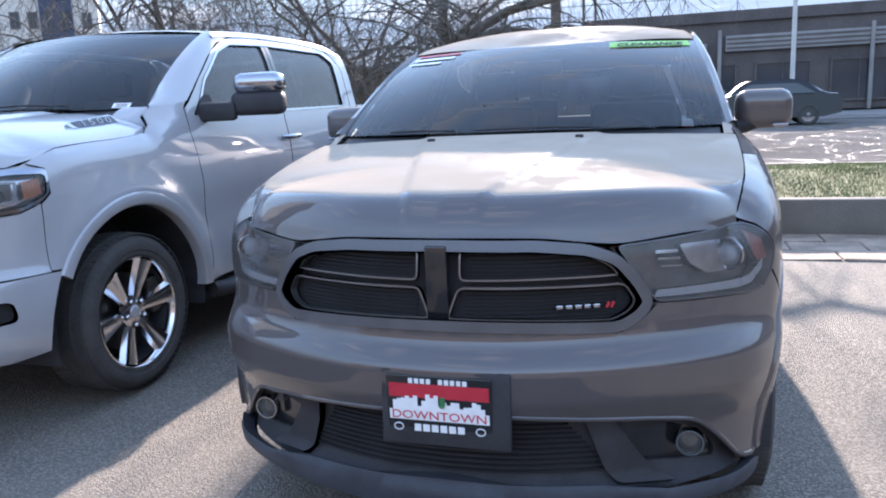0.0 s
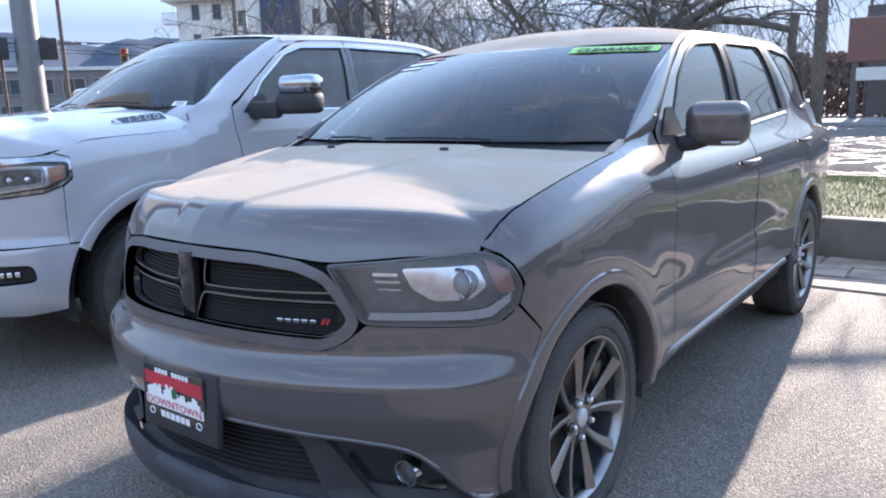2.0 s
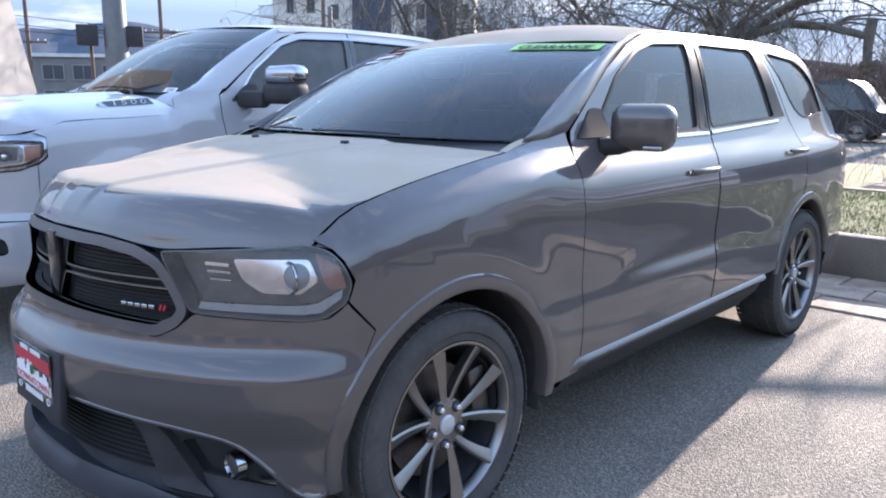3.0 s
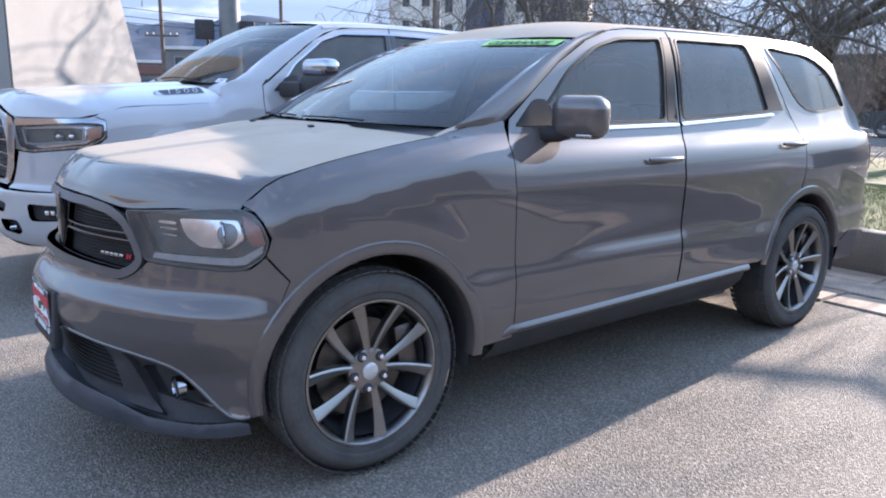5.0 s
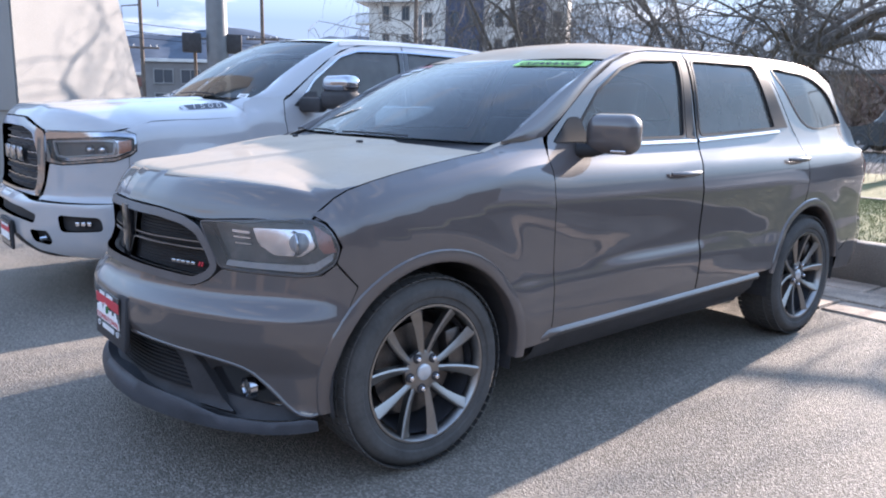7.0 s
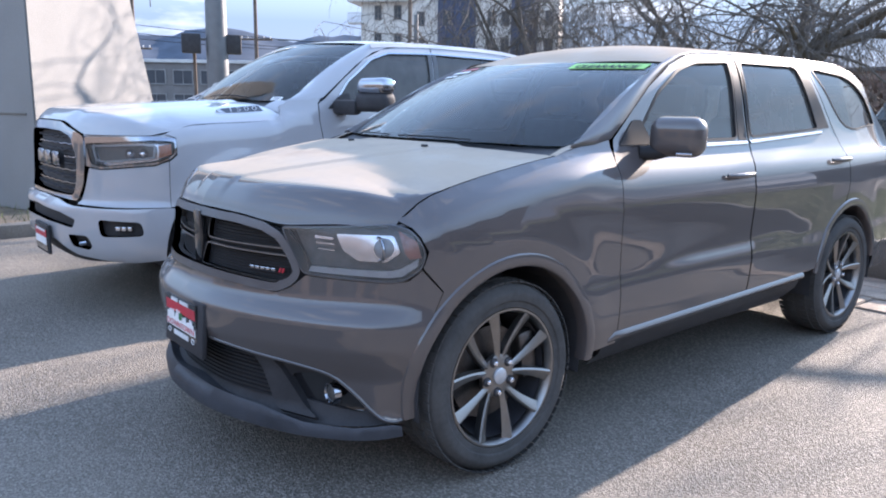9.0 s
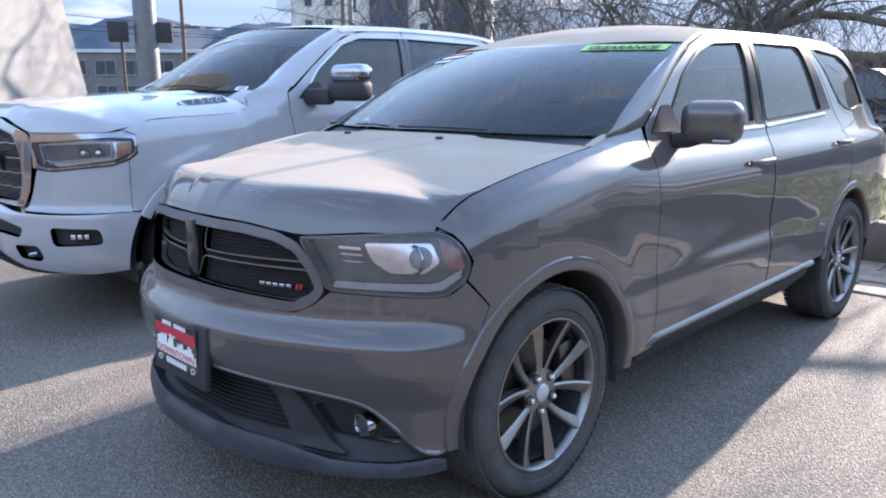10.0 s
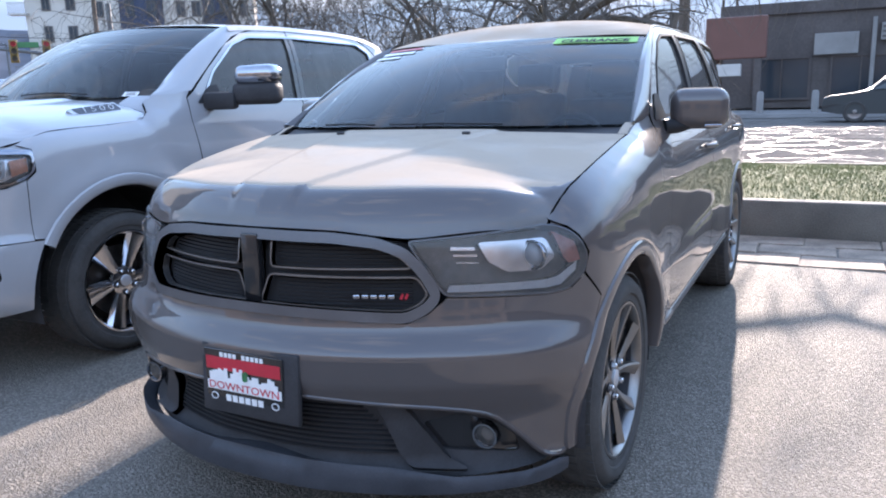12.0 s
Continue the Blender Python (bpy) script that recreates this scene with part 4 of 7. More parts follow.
def wheel(car, at, r, rim, width, side, spokes, mat, spoke_w, twist=0.0, spin=0.0, steer=0.0):
    """A wheel: tyre, rim barrel, spokes, hub cap, five nuts, brake disc and caliper."""
    w = new("wheel")
    w.parent = car
    w.matrix_basis = pose(*at, 0, 0, steer) @ pose(0, 0, 0, spin, 0, 0)
    tyre(w, r, rim, width, side)
    g = 1 if side > 0 else -1

    def flip(vf):
        v, f = vf
        return (v, f) if g > 0 else ([(-a, b, c) for a, b, c in v], [q[::-1] for q in f])

    lip = lathe([(-0.20, rim - 0.010), (-0.05, rim - 0.018), (-0.022, rim - 0.012), (-0.012, rim - 0.004), (-0.012, rim + 0.004), (-0.03, rim + 0.006)], 64)
    rm = part("rim", flip(lip), mat, w, "", True)
    part("rim_barrel", flip(lathe([(-0.045, rim - 0.026), (-0.20, rim - 0.05), (-0.20, 0.05)], 48)), M_DARK_ALLOY, rm, "", True)
    for k in range(spokes):
        a = 2 * math.pi * (k if spoke_w else 2 * (k // 2)) / spokes
        rows = []
        lean = 1 if k % 2 else -1
        for q in range(7):
            u = q / 6
            rr = 0.045 + (rim - (0.062 if spoke_w else 0.053)) * u
            hw = spoke_w[0] + (spoke_w[1] - spoke_w[0]) * u if spoke_w else 0.011
            aa = a + twist * u * u if spoke_w else a + lean * (0.15 + 0.164 * u ** 0.8)
            blade = 0.013 + 0.026 * u ** 1.6
            form = ((-hw, -0.028), (-hw * 0.72, -0.002), (0.0, 0.004), (hw * 0.72, -0.002), (hw, -0.028)) if spoke_w else tuple((lean * o, d) for o, d in ((-0.013, -0.030), (-0.011, -0.001), (-0.004, 0.003), (0.005, 0.001), (blade, -0.004 - 0.008 * u)))
            form = form if spoke_w or lean > 0 else form[::-1]
            x = -0.050 + 0.034 * u ** 1.5
            c, s = math.cos(aa), math.sin(aa)
            row = []
            for off, dx in form:
                row.append((x + dx, rr * c - off * s, rr * s + off * c))
            rows.append(row)
        v, f = loft(rows)
        part("spoke", flip((v, [q[::-1] for q in f])), mat, rm, "", True)
    hr = 0.085
    part("hub", flip(lathe([(-0.07, hr), (-0.050, hr), (-0.046, hr - 0.010), (-0.044, 0.03)], 36)), mat, rm, "", True)
    part("hub_cap", flip(lathe([(-0.050, 0.033), (-0.037, 0.032), (-0.034, 0.028), (-0.033, 0.0)], 28)), M_SILVER, rm, "plain silver centre cap", True)
    for k in range(5):
        a = 2 * math.pi * (k + 0.5) / 5
        part("nut_recess", flip(lathe([(-0.055, 0.019), (-0.0425, 0.019), (-0.0420, 0.0165), (-0.0425, 0.0)], 16, "x", (0, 0.066 * math.cos(a), 0.066 * math.sin(a)))), M_DARK_ALLOY, rm)
        part("lug_nut", flip(lathe([(-0.045, 0.0105), (-0.030, 0.010), (-0.027, 0.007), (-0.027, 0)], 6, "x", (0, 0.066 * math.cos(a), 0.066 * math.sin(a)))), M_BRIGHT, rm)
    part("brake_disc", flip(lathe([(-0.11, 0.06), (-0.11, rim - 0.085), (-0.135, rim - 0.085), (-0.135, 0.06)], 40)), M_STEEL, w, "rusty steel brake disc", True)
    cal = box(0.09, 0.09, 0.20, (-0.10 * g, (rim - 0.09), 0.02), 0.02)
    part("caliper", cal, M_STEEL, w, "", True)
    return w


def liner(car, cy, cz, r, x0, x1, side):
    """Dark wheel-arch liner."""
    pts = arc(cy, cz, r, -12, 192, 20)
    rows = [[(side * x, y, z) for y, z in pts] for x in (x0, x1)]
    v, f = loft(rows)
    c = len(v)
    v += [(side * x0, cy, cz - 0.05)]
    f += [(c, i, i + 1) for i in range(len(pts) - 1)]
    part("arch_liner", (v, f), M_BLACK, car)


def arch_trim(car, sh, cy, cz, r0, r1, a0, a1, lift, side, mat, label=""):
    """Raised lip round a wheel arch, with a turned-in edge."""
    rows = []
    for a in np.linspace(a0, a1, 32):
        ca, sa = math.cos(radians(a)), math.sin(radians(a))
        row = []
        for r, e in ((r1 + 0.004, -0.004), (r1 - 0.004, lift * 0.7), (r1 - 0.02, lift), (r0 + 0.012, lift), (r0 + 0.003, lift * 0.75), (r0, lift * 0.3), (r0 + 0.002, -0.05)):
            x, y, z = sh.at(sh.sy(cy + r * ca), cz + r * sa, e)
            row.append((side * float(x), float(y), float(z)))
        rows.append(row)
    v, f = loft(rows)
    part("arch_trim", (v, f if side < 0 else [q[::-1] for q in f]), mat, car, label, True)


def seat(car, x, y, z, s=1.0):
    st = part("seat", joined(box(0.50, 0.50, 0.16, (x, y, z), 0.05), box(0.48, 0.14, 0.62, (x, y + 0.28, z + 0.32), 0.05, turn=(-14, 0, 0))), M_SEAT, car, "dark cloth seat", True)
    part("headrest", box(0.26, 0.10, 0.18, (x, y + 0.38, z + 0.74), 0.04, turn=(-10, 0, 0)), M_SEAT, st, "", True)


def screen(base, top, bulge=0.03):
    """A raked windscreen: (half width, y middle, y more at the edge, z, z less at the edge) at its base and its top."""
    def fn(u, v, e=0.0):
        b, t = base, top
        w = b[0] + (t[0] - b[0]) * v
        y = (b[1] + b[2] * u * u) + ((t[1] + t[2] * u * u) - (b[1] + b[2] * u * u)) * v
        z = (b[3] - b[4] * u * u) + ((t[3] - t[4] * u * u) - (b[3] - b[4] * u * u)) * v
        k = bulge * 4 * v * (1 - v)
        return u * w, y - k * 0.5 - e * 0.5, z + k * 0.85 + e * 0.85
    return fn


def draped(name, body, fn, centre, size, mat, parent, stretch=1.0, e=0.003, grow=1.0):
    """Letters laid on a surface: fn takes metres right and up of centre."""
    ob = letters(name, body, size, Matrix.Identity(4), mat, parent, 0.0005, stretch)
    for v in ob.data.vertices:
        v.co = Vector(tuple(float(q) for q in fn(centre[0] + v.co.x * grow, centre[1] + v.co.y)))
    return ob


def scuttle(car, side, mat, flank, hood, glass, x0, x1):
    """The painted corner between bonnet, screen and fender."""
    rows = [flank]
    for k in range(5):
        x = x0 + (x1 - x0) * k / 4
        a, b = Vector(hood(x)), Vector(glass(x))
        rows.append([tuple(a), tuple((a + b) / 2 + Vector((0, 0, 0.004))), tuple(b)])
    v, f = loft([[(side * p[0], p[1], p[2]) for p in r] for r in rows])
    part("scuttle_corner", (v, f if side > 0 else [q[::-1] for q in f]), mat, car, "", True)


# ---- the grey sport utility vehicle
SUV_X = -0.03


def suv_top(y):
    return ease(y, [0.40, 0.5, 0.55, 0.62, 0.72, 1.0, 1.28, 1.6], [1.0, 1.045, 1.080, 1.108, 1.136, 1.190, 1.229, 1.25])


def suv_push(x, y, z):
    low = ease(z, [0.20, 0.30, 0.42, 0.55, 0.64, 0.72, 0.85, 1.0], [-0.08, -0.035, -0.008, 0.004, 0.004, -0.004, 0.0, 0.006])
    crease = ease(z, [0.50, 0.60, 0.705, 0.735, 0.80, 0.9], [0, 0.004, 0.009, 0.0, -0.003, 0]) * smooth(1.75, 2.25, y) * (1 - smooth(2.9, 3.35, y))
    waist = ease(z, [1.0, 1.07, 1.125, 1.155, 1.19, 1.23, 1.66, 1.74], [0, -0.009, -0.026, -0.041, -0.064, -0.085, -0.25, -0.32])
    roll = ease(suv_top(y) - z, [-0.5, 0, 0.015, 0.04, 0.08, 0.13, 0.2], [-0.30, -0.115, -0.088, -0.056, -0.024, -0.007, 0])
    w = smooth(1.25, 1.75, y)
    d = low + crease + roll * (1 - w) + waist * w
    d = d - np.where(z > 1.17, np.clip(y - 4.2, 0, 1) * 0.10, 0)
    nose = ease(z, [0.19, 0.23, 0.29, 0.335, 0.45, 0.53, 0.60, 0.66, 0.70, 0.745, 0.80, 0.95, 1.05], [-0.06, 0.0, 0.01, -0.02, -0.015, 0.014, 0.034, 0.034, 0.012, -0.027, -0.036, -0.055, -0.085])
    wf = 1 - smooth(0.33, 0.62, y)
    d = d * (1 - wf) + nose * wf
    for cy in (0.95, 3.972):
        r = np.hypot(y - cy, z - 0.40)
        d = d + 0.009 * np.exp(-((r - 0.50) / 0.10) ** 2) * (1 - wf) ** 2
    tail = ease(z, [0.3, 0.45, 0.62, 0.72, 0.8, 1.1, 1.25, 1.7], [-0.08, 0.02, 0.03, 0.0, -0.03, -0.03, -0.06, -0.30])
    wr = smooth(4.85, 5.05, y)
    return d * (1 - wr) + tail * wr


SUV = Shell([(0, 0.06), (0.2, 0.075), (0.4, 0.13), (0.56, 0.200), (0.70, 0.28), (0.83, 0.39), (0.915, 0.53), (0.948, 0.68), (0.960, 0.93), (0.960, 1.4), (0.955, 2.5), (0.948, 3.5), (0.93, 4.2), (0.90, 4.7), (0.84, 4.95), (0.7, 5.07), (0.4, 5.11), (0, 5.12)], suv_push)


def make_bonnet(shell, top, lip, ridge, cut_ys, power, bulge):
    """A bonnet that meets the nose along its lip and the fenders along their tops. lip: (s, z) along the nose; ridge: heights along the middle.
    Returns fn(x, t), t back from the lip, the lip's y at x, and the cut line as (x, y)."""
    q = np.array([[float(k) for k in shell.at(a, b)] for a, b in lip])
    p = np.array([[float(k) for k in shell.at(shell.sy(y), float(top(y)))] for y in cut_ys])

    def front(x):
        return ease(np.abs(x), q[:, 0], q[:, 1])

    def crest(x, y):
        a = np.abs(x)
        zc = ease(y, ridge[0], ridge[1])
        drop = (zc - ease(y, p[2:, 1], p[2:, 2])) * (a / ease(y, p[:, 1], p[:, 0])) ** power
        return zc - drop + bulge(a, y)

    def raw(x, t):
        y = front(x) + t
        fall = crest(x, front(x)) - ease(np.abs(x), q[:, 0], q[:, 2])
        return x, y, crest(x, y) - fall * ease(t, [-0.05, 0, 0.012, 0.03, 0.05, 0.07, 0.09, 0.12, 0.16], [1.6, 1, 0.74, 0.49, 0.28, 0.13, 0.04, 0.006, 0])

    gap = np.array([z - float(raw(x, y - float(front(x)))[2]) for x, y, z in p])

    def fn(x, t):
        a, b, c = raw(x, t)
        w = smooth(0.80, 1.0, np.abs(x) / ease(b, p[:, 1], p[:, 0]))
        return a, b, c + w * ease(b, p[:, 1], gap)
    return fn, front, [(x - 0.003, y) for x, y, z in p]


suv_bonnet, suv_front_edge, SUV_CUT = make_bonnet(
    SUV, suv_top, [(0, 1.024), (SUV.sx(0.29), 1.020), (SUV.sx(0.433), 1.004), (SUV.sx(0.515), 0.996), (SUV.sx(0.64), 1.005), (SUV.sx(0.76), 1.014), (SUV.sy(0.42), 1.018), (SUV.sy(0.50), 1.036), (SUV.sy(0.56), 1.075)],
    ([0.1, 0.17, 0.235, 0.3, 0.5, 0.72, 1.04, 1.3, 1.5], [1.106, 1.125, 1.139, 1.149, 1.178, 1.207, 1.243, 1.260, 1.268]),
    [0.50, 0.55, 0.60, 0.66, 0.72, 0.80, 0.9, 1.0, 1.1, 1.18, 1.24], 2.6,
    lambda a, y: 0.009 * (1 - smooth(np.interp(y, [0.15, 1.3], [0.10, 0.39]) - 0.022, np.interp(y, [0.15, 1.3], [0.10, 0.39]) + 0.022, a)) - 0.006)
SUV_GLASS = screen((0.832, 1.235, 0.165, 1.262, 0.004), (0.712, 1.985, 0.185, 1.646, 0.008))


def build_suv():
    car = root("suv", (SUV_X, 0, 0), "dusty dark grey sport utility vehicle parked on asphalt", "car")
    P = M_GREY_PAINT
    skin = SUV.skin()
    # front: painted bumper, black lower fascia, chin
    sx, sy = SUV.sx, SUV.sy
    up = [(0, 0.768), (sx(0.31), 0.764), (sx(0.505), 0.753), (sx(0.562), 0.780), (sx(0.612), 0.824), (sy(0.42), 0.815), (sy(0.49), 0.821), (sy(0.536), 0.860), (sy(0.605), 0.78), (sy(0.555), 0.66)]
    up += [(sy(a), b) for a, b in arc(0.95, 0.40, 0.475, 151, 186, 8)]
    up += [(sy(0.475), 0.315), (sy(0.44), 0.312), (sx(0.835), 0.335), (sx(0.77), 0.42), (sx(0.70), 0.482), (sx(0.60), 0.508), (sx(0.45), 0.525), (sx(0.19), 0.545), (0, 0.548)]
    bump = np.array(up + [(-a, b) for a, b in up[::-1][1:-1]])
    fbp = panel("front_bumper", car, skin, bump, P, step=0.03, depth=0.03)
    edge = spline([(sy(0.472), 0.318), (sy(0.44), 0.314), (sx(0.835), 0.335), (sx(0.77), 0.42), (sx(0.70), 0.482), (sx(0.60), 0.508), (sx(0.45), 0.525), (sx(0.19), 0.545), (0, 0.548)], 6)
    edge = np.concatenate([edge, (edge * (-1, 1))[::-1][1:]])
    part("bumper_lip", tube([tuple(float(k) for k in SUV.at(a, b, -0.004)) for a, b in edge], 0.009, 8), P, fbp, "", True)
    low = [(0, 0.57), (sx(0.3), 0.56), (sx(0.6), 0.53), (sx(0.72), 0.50), (sx(0.80), 0.43), (sx(0.86), 0.35), (sx(0.86), 0.29), (sx(0.6), 0.27), (0, 0.27)]
    pk = rounded([(sx(0.53), 0.440), (sx(0.57), 0.352), (sx(0.80), 0.325), (sx(0.79), 0.375), (sx(0.73), 0.43), (sx(0.64), 0.468)], 0.03)
    fas = part("lower_fascia", cloth(SUV.skin(-0.045), np.array(low + [(-a, b) for a, b in low[::-1][1:-1]]), (pk, pk * (-1, 1)), 0.04, 0.02)[:2], M_BLACK, car, "black plastic lower grille", True)
    for k in range(11):
        z = 0.345 + 0.0165 * k
        half = 0.50 - 0.14 * k / 10
        rows = [[SUV.at(s, z + dz, -0.045 + dd) for dz, dd in ((-0.0045, 0), (-0.002, 0.011), (0.002, 0.011), (0.0045, 0))] for s in np.linspace(-half, half, 24)]
        part("grille_slat", loft([[tuple(map(float, q)) for q in r] for r in rows]), M_TRIM_BLACK, fas, "", True)
    for side in (1, -1):
        strut = [(0.40, 0.535), (0.47, 0.530), (0.60, 0.335), (0.66, 0.305), (0.50, 0.312), (0.47, 0.345)]
        panel("fascia_strut", fas, SUV.skin(-0.018), rounded([(side * sx(a), b) for a, b in strut], 0.02, 3), M_BLACK, step=0.03, depth=0.04, label="slanted black strut")
    chin = [(0, 0.335), (sx(0.45), 0.322), (sx(0.62), 0.300), (sx(0.78), 0.300), (sy(0.44), 0.308), (sy(0.47), 0.300), (sy(0.475), 0.258), (sx(0.6), 0.243), (0, 0.25)]
    panel("chin_spoiler", car, SUV.skin(0.012), np.array(chin + [(-a, b) for a, b in chin[::-1][1:-1]]), M_CHIN, step=0.03, depth=0.05, label="scuffed dark grey chin spoiler")
    for side in (1, -1):
        # fog lamp in a smooth black pocket
        pk = rounded([(sx(0.53), 0.440), (sx(0.57), 0.352), (sx(0.80), 0.325), (sx(0.79), 0.375), (sx(0.73), 0.43), (sx(0.64), 0.468)], 0.03)
        pk = pk * (side, 1)
        pocket = panel("fog_pocket", car, SUV.skin(-0.056), pk, M_GLOSS_BLACK, step=0.03, depth=0.02, label="gloss black fog lamp pocket")
        x, y, z = (float(q) for q in SUV.at(sx(0.705), 0.402, -0.018))
        fog = part("fog_lamp", lathe([(0.01, 0.041), (-0.016, 0.039), (-0.016, 0.034), (-0.006, 0.030)], 28, "y", (side * x, y, z)), M_CHROME, car, "round fog lamp with chrome rim", True)
        part("reflector", lathe([(-0.004, 0.032), (0.012, 0.022), (0.016, 0.0)], 24, "y", (side * x, y, z)), M_STEEL, fog, "", True)
        part("lens", lathe([(-0.008, 0.033), (-0.013, 0.02), (-0.015, 0.0)], 24, "y", (side * x, y, z)), M_LENS, fog, "", True)
    # grille
    go = [(0, 1.020), (0.28, 1.016), (0.42, 1.000), (0.50, 0.968), (0.555, 0.895), (0.582, 0.832), (0.555, 0.790), (0.495, 0.756), (0.2, 0.768), (0, 0.770)]
    go = [(sx(a * 1.03), b) for a, b in go]
    go = np.array(go + [(-a, b) for a, b in go[::-1][1:-1]])
    go = rounded(go, 0.03, 3)
    gi = ring_outline(go, 0.030)
    gr = panel("grille", car, SUV.skin(-0.055), go, M_TRIM_BLACK, step=0.04, depth=0.01, label="black mesh grille in a grey surround")
    panel("grille_surround", gr, SUV.skin(0.006), go, M_SURROUND, [gi], step=0.025, depth=0.06)
    for side in (1, -1):
        for quad in ([(0.062, 0.992), (0.29, 0.988), (0.412, 0.972), (0.480, 0.940), (0.510, 0.904), (0.062, 0.902)], [(0.058, 0.886), (0.520, 0.884), (0.548, 0.832), (0.528, 0.803), (0.482, 0.781), (0.2, 0.792), (0.024, 0.794)]):
            o = rounded([(side * sx(a * 1.03), b) for a, b in quad], 0.02, 3)
            i = ring_outline(o, 0.0055)
            panel("quadrant_frame", gr, SUV.skin(-0.024), o, M_SATIN, [i], step=0.03, depth=0.02, label="satin grey grille frame")
            zs = [q[1] for q in quad]
            for z in np.arange(min(zs) + 0.016, max(zs) - 0.008, 0.0115):
                inner = [0.075, 0.48 if z > 0.9 else 0.52]
                if z > 0.95:
                    inner[1] = 0.40
                rows = [[tuple(map(float, SUV.at(side * s, z + dz, -0.055 + dd))) for dz, dd in ((-0.003, 0), (-0.0015, 0.007), (0.0015, 0.007), (0.003, 0))] for s in np.linspace(sx(inner[0]), sx(inner[1]), 12)]
                part("grille_slat", loft(rows), M_TRIM_BLACK, gr, "", True)
    part("centre_bar", box(0.064, 0.03, 0.225, (0.0, 0.132, 0.892), 0.006), M_GLOSS_BLACK, gr, "gloss black centre bar", True)
    # maker's badge as plain shapes: five pale bars and two red slashes
    for k in range(5):
        x, y, z = (float(q) for q in SUV.at(sx(0.355 + 0.026 * k), 0.822, -0.036))
        part("badge_bar", box(0.021, 0.004, 0.013, (x, y, z), 0.003, turn=(0, 0, 24)), M_CHROME, gr, "plain silver badge mark")
    for k in range(2):
        x, y, z = (float(q) for q in SUV.at(sx(0.490 + 0.013 * k), 0.823, -0.036))
        part("badge_slash", box(0.008, 0.004, 0.018, (x, y, z), 0.001, turn=(0, 25, 26)), M_RED, gr, "red slanted badge mark")
    # bonnet
    edge = [(x, 0.0) for x in np.linspace(-SUV_CUT[0][0] + 0.004, SUV_CUT[0][0] - 0.004, 33)]
    right = [(x, y - float(suv_front_edge(x))) for x, y in SUV_CUT] + [(0.832, 1.268 - float(suv_front_edge(0.832)))]
    rear = [(x, 1.165 + 0.105 * (x / 0.80) ** 2 - float(suv_front_edge(x))) for x in np.linspace(0.80, -0.80, 25)]
    hood = panel("bonnet", car, suv_bonnet, np.array(edge + right + rear + [(-a, b) for a, b in right[::-1]]), P, step=0.022, depth=0.05, steps=(0.014, 0.016), label="dusty grey bonnet with a raised middle, its sunlit top painted in")
    for side in (1, -1):
        x, y, z = (float(q) for q in suv_bonnet(0.29 * side, 1.04 - float(suv_front_edge(0.29))))
        part("washer_nozzle", box(0.030, 0.020, 0.012, (x, y, z + 0.004), 0.004), M_BLACK, hood, "", True)
    part("cowl", loft([[(x, 1.15 + 0.105 * (x / 0.8) ** 2 + dy, z + 0.0 - 0.06 * (x / 0.8) ** 2 * 0) for x in np.linspace(-0.80, 0.80, 17)] for dy, z in ((0, 1.215), (0.06, 1.225), (0.13, 1.248))]), M_BLACK, car, "black plastic cowl", True)
    # screen, pillars, roof
    ws = panel("windscreen", car, SUV_GLASS, [(-1, 0), (1, 0), (1, 1), (-1, 1)], M_GLASS, step=0.08, depth=0)
    rail_y = [1.985, 2.15, 2.35, 2.55, 2.85, 3.2, 3.66, 4.17, 4.5, 4.8, 4.95]
    rail_z = [1.590, 1.636, 1.682, 1.708, 1.716, 1.722, 1.724, 1.716, 1.692, 1.612, 1.575]

    def roof_fn(u, q, e=0.0):
        yf = 1.985 + 0.185 * u * u
        y = yf + (4.87 - 0.115 * u * u - yf) * q
        zr = ease(y, rail_y, rail_z)
        xe = np.array([float(SUV.at(SUV.sy(min(max(a, 2.05), 4.75)), b)[0]) for a, b in zip(np.atleast_1d(y), np.atleast_1d(zr))])
        xe = np.minimum(xe, 0.712 + np.clip(y - 2.1, 0, 0.3) * 0.1)
        crown = ease(y, [1.98, 2.4, 3.5, 4.6, 4.95], [0.050, 0.058, 0.055, 0.05, 0.03])
        return u * xe, y, zr + crown * (1 - np.abs(u) ** 2.6) + e

    panel("roof", car, roof_fn, [(-1, 0), (1, 0), (1, 1), (-1, 1)], P, step=0.05, depth=0.02, label="dusty grey roof with its sunlit tone painted in")
    v, f, n = cloth(lambda u, q: roof_fn(u, q, -0.04), [(-0.96, 0.02), (0.96, 0.02), (0.96, 0.98), (-0.96, 0.98)], (), 0.08, 0)
    part("headliner", (v, f), M_CABIN, car, "dark headliner", True)
    for side in (1, -1):
        pil = [(1.36, 1.256), (1.50, 1.267), (1.616, 1.288), (1.80, 1.408), (1.98, 1.528), (2.20, 1.633), (2.40, 1.686)]
        rows = []
        for i, (y, z) in enumerate(pil):
            g = np.array([float(q) for q in SUV_GLASS(1.0, i / (len(pil) - 1), 0.006)])
            h = np.array([float(q) for q in SUV.at(sy(y), z, 0.002)])
            m = (g + h) / 2 + np.array([0.012, -0.012, 0.012])
            rows.append([(side * a[0], a[1], a[2]) for a in (g + np.array([-0.012, 0.004, -0.014]), g, (g + m) / 2 + np.array([0.004, -0.005, 0.005]), m, (h + m) / 2 + np.array([0.005, -0.002, 0.003]), h)])
        v, f = loft(rows)
        part("a_pillar", (v, f if side > 0 else [q[::-1] for q in f]), P, car, "", True)

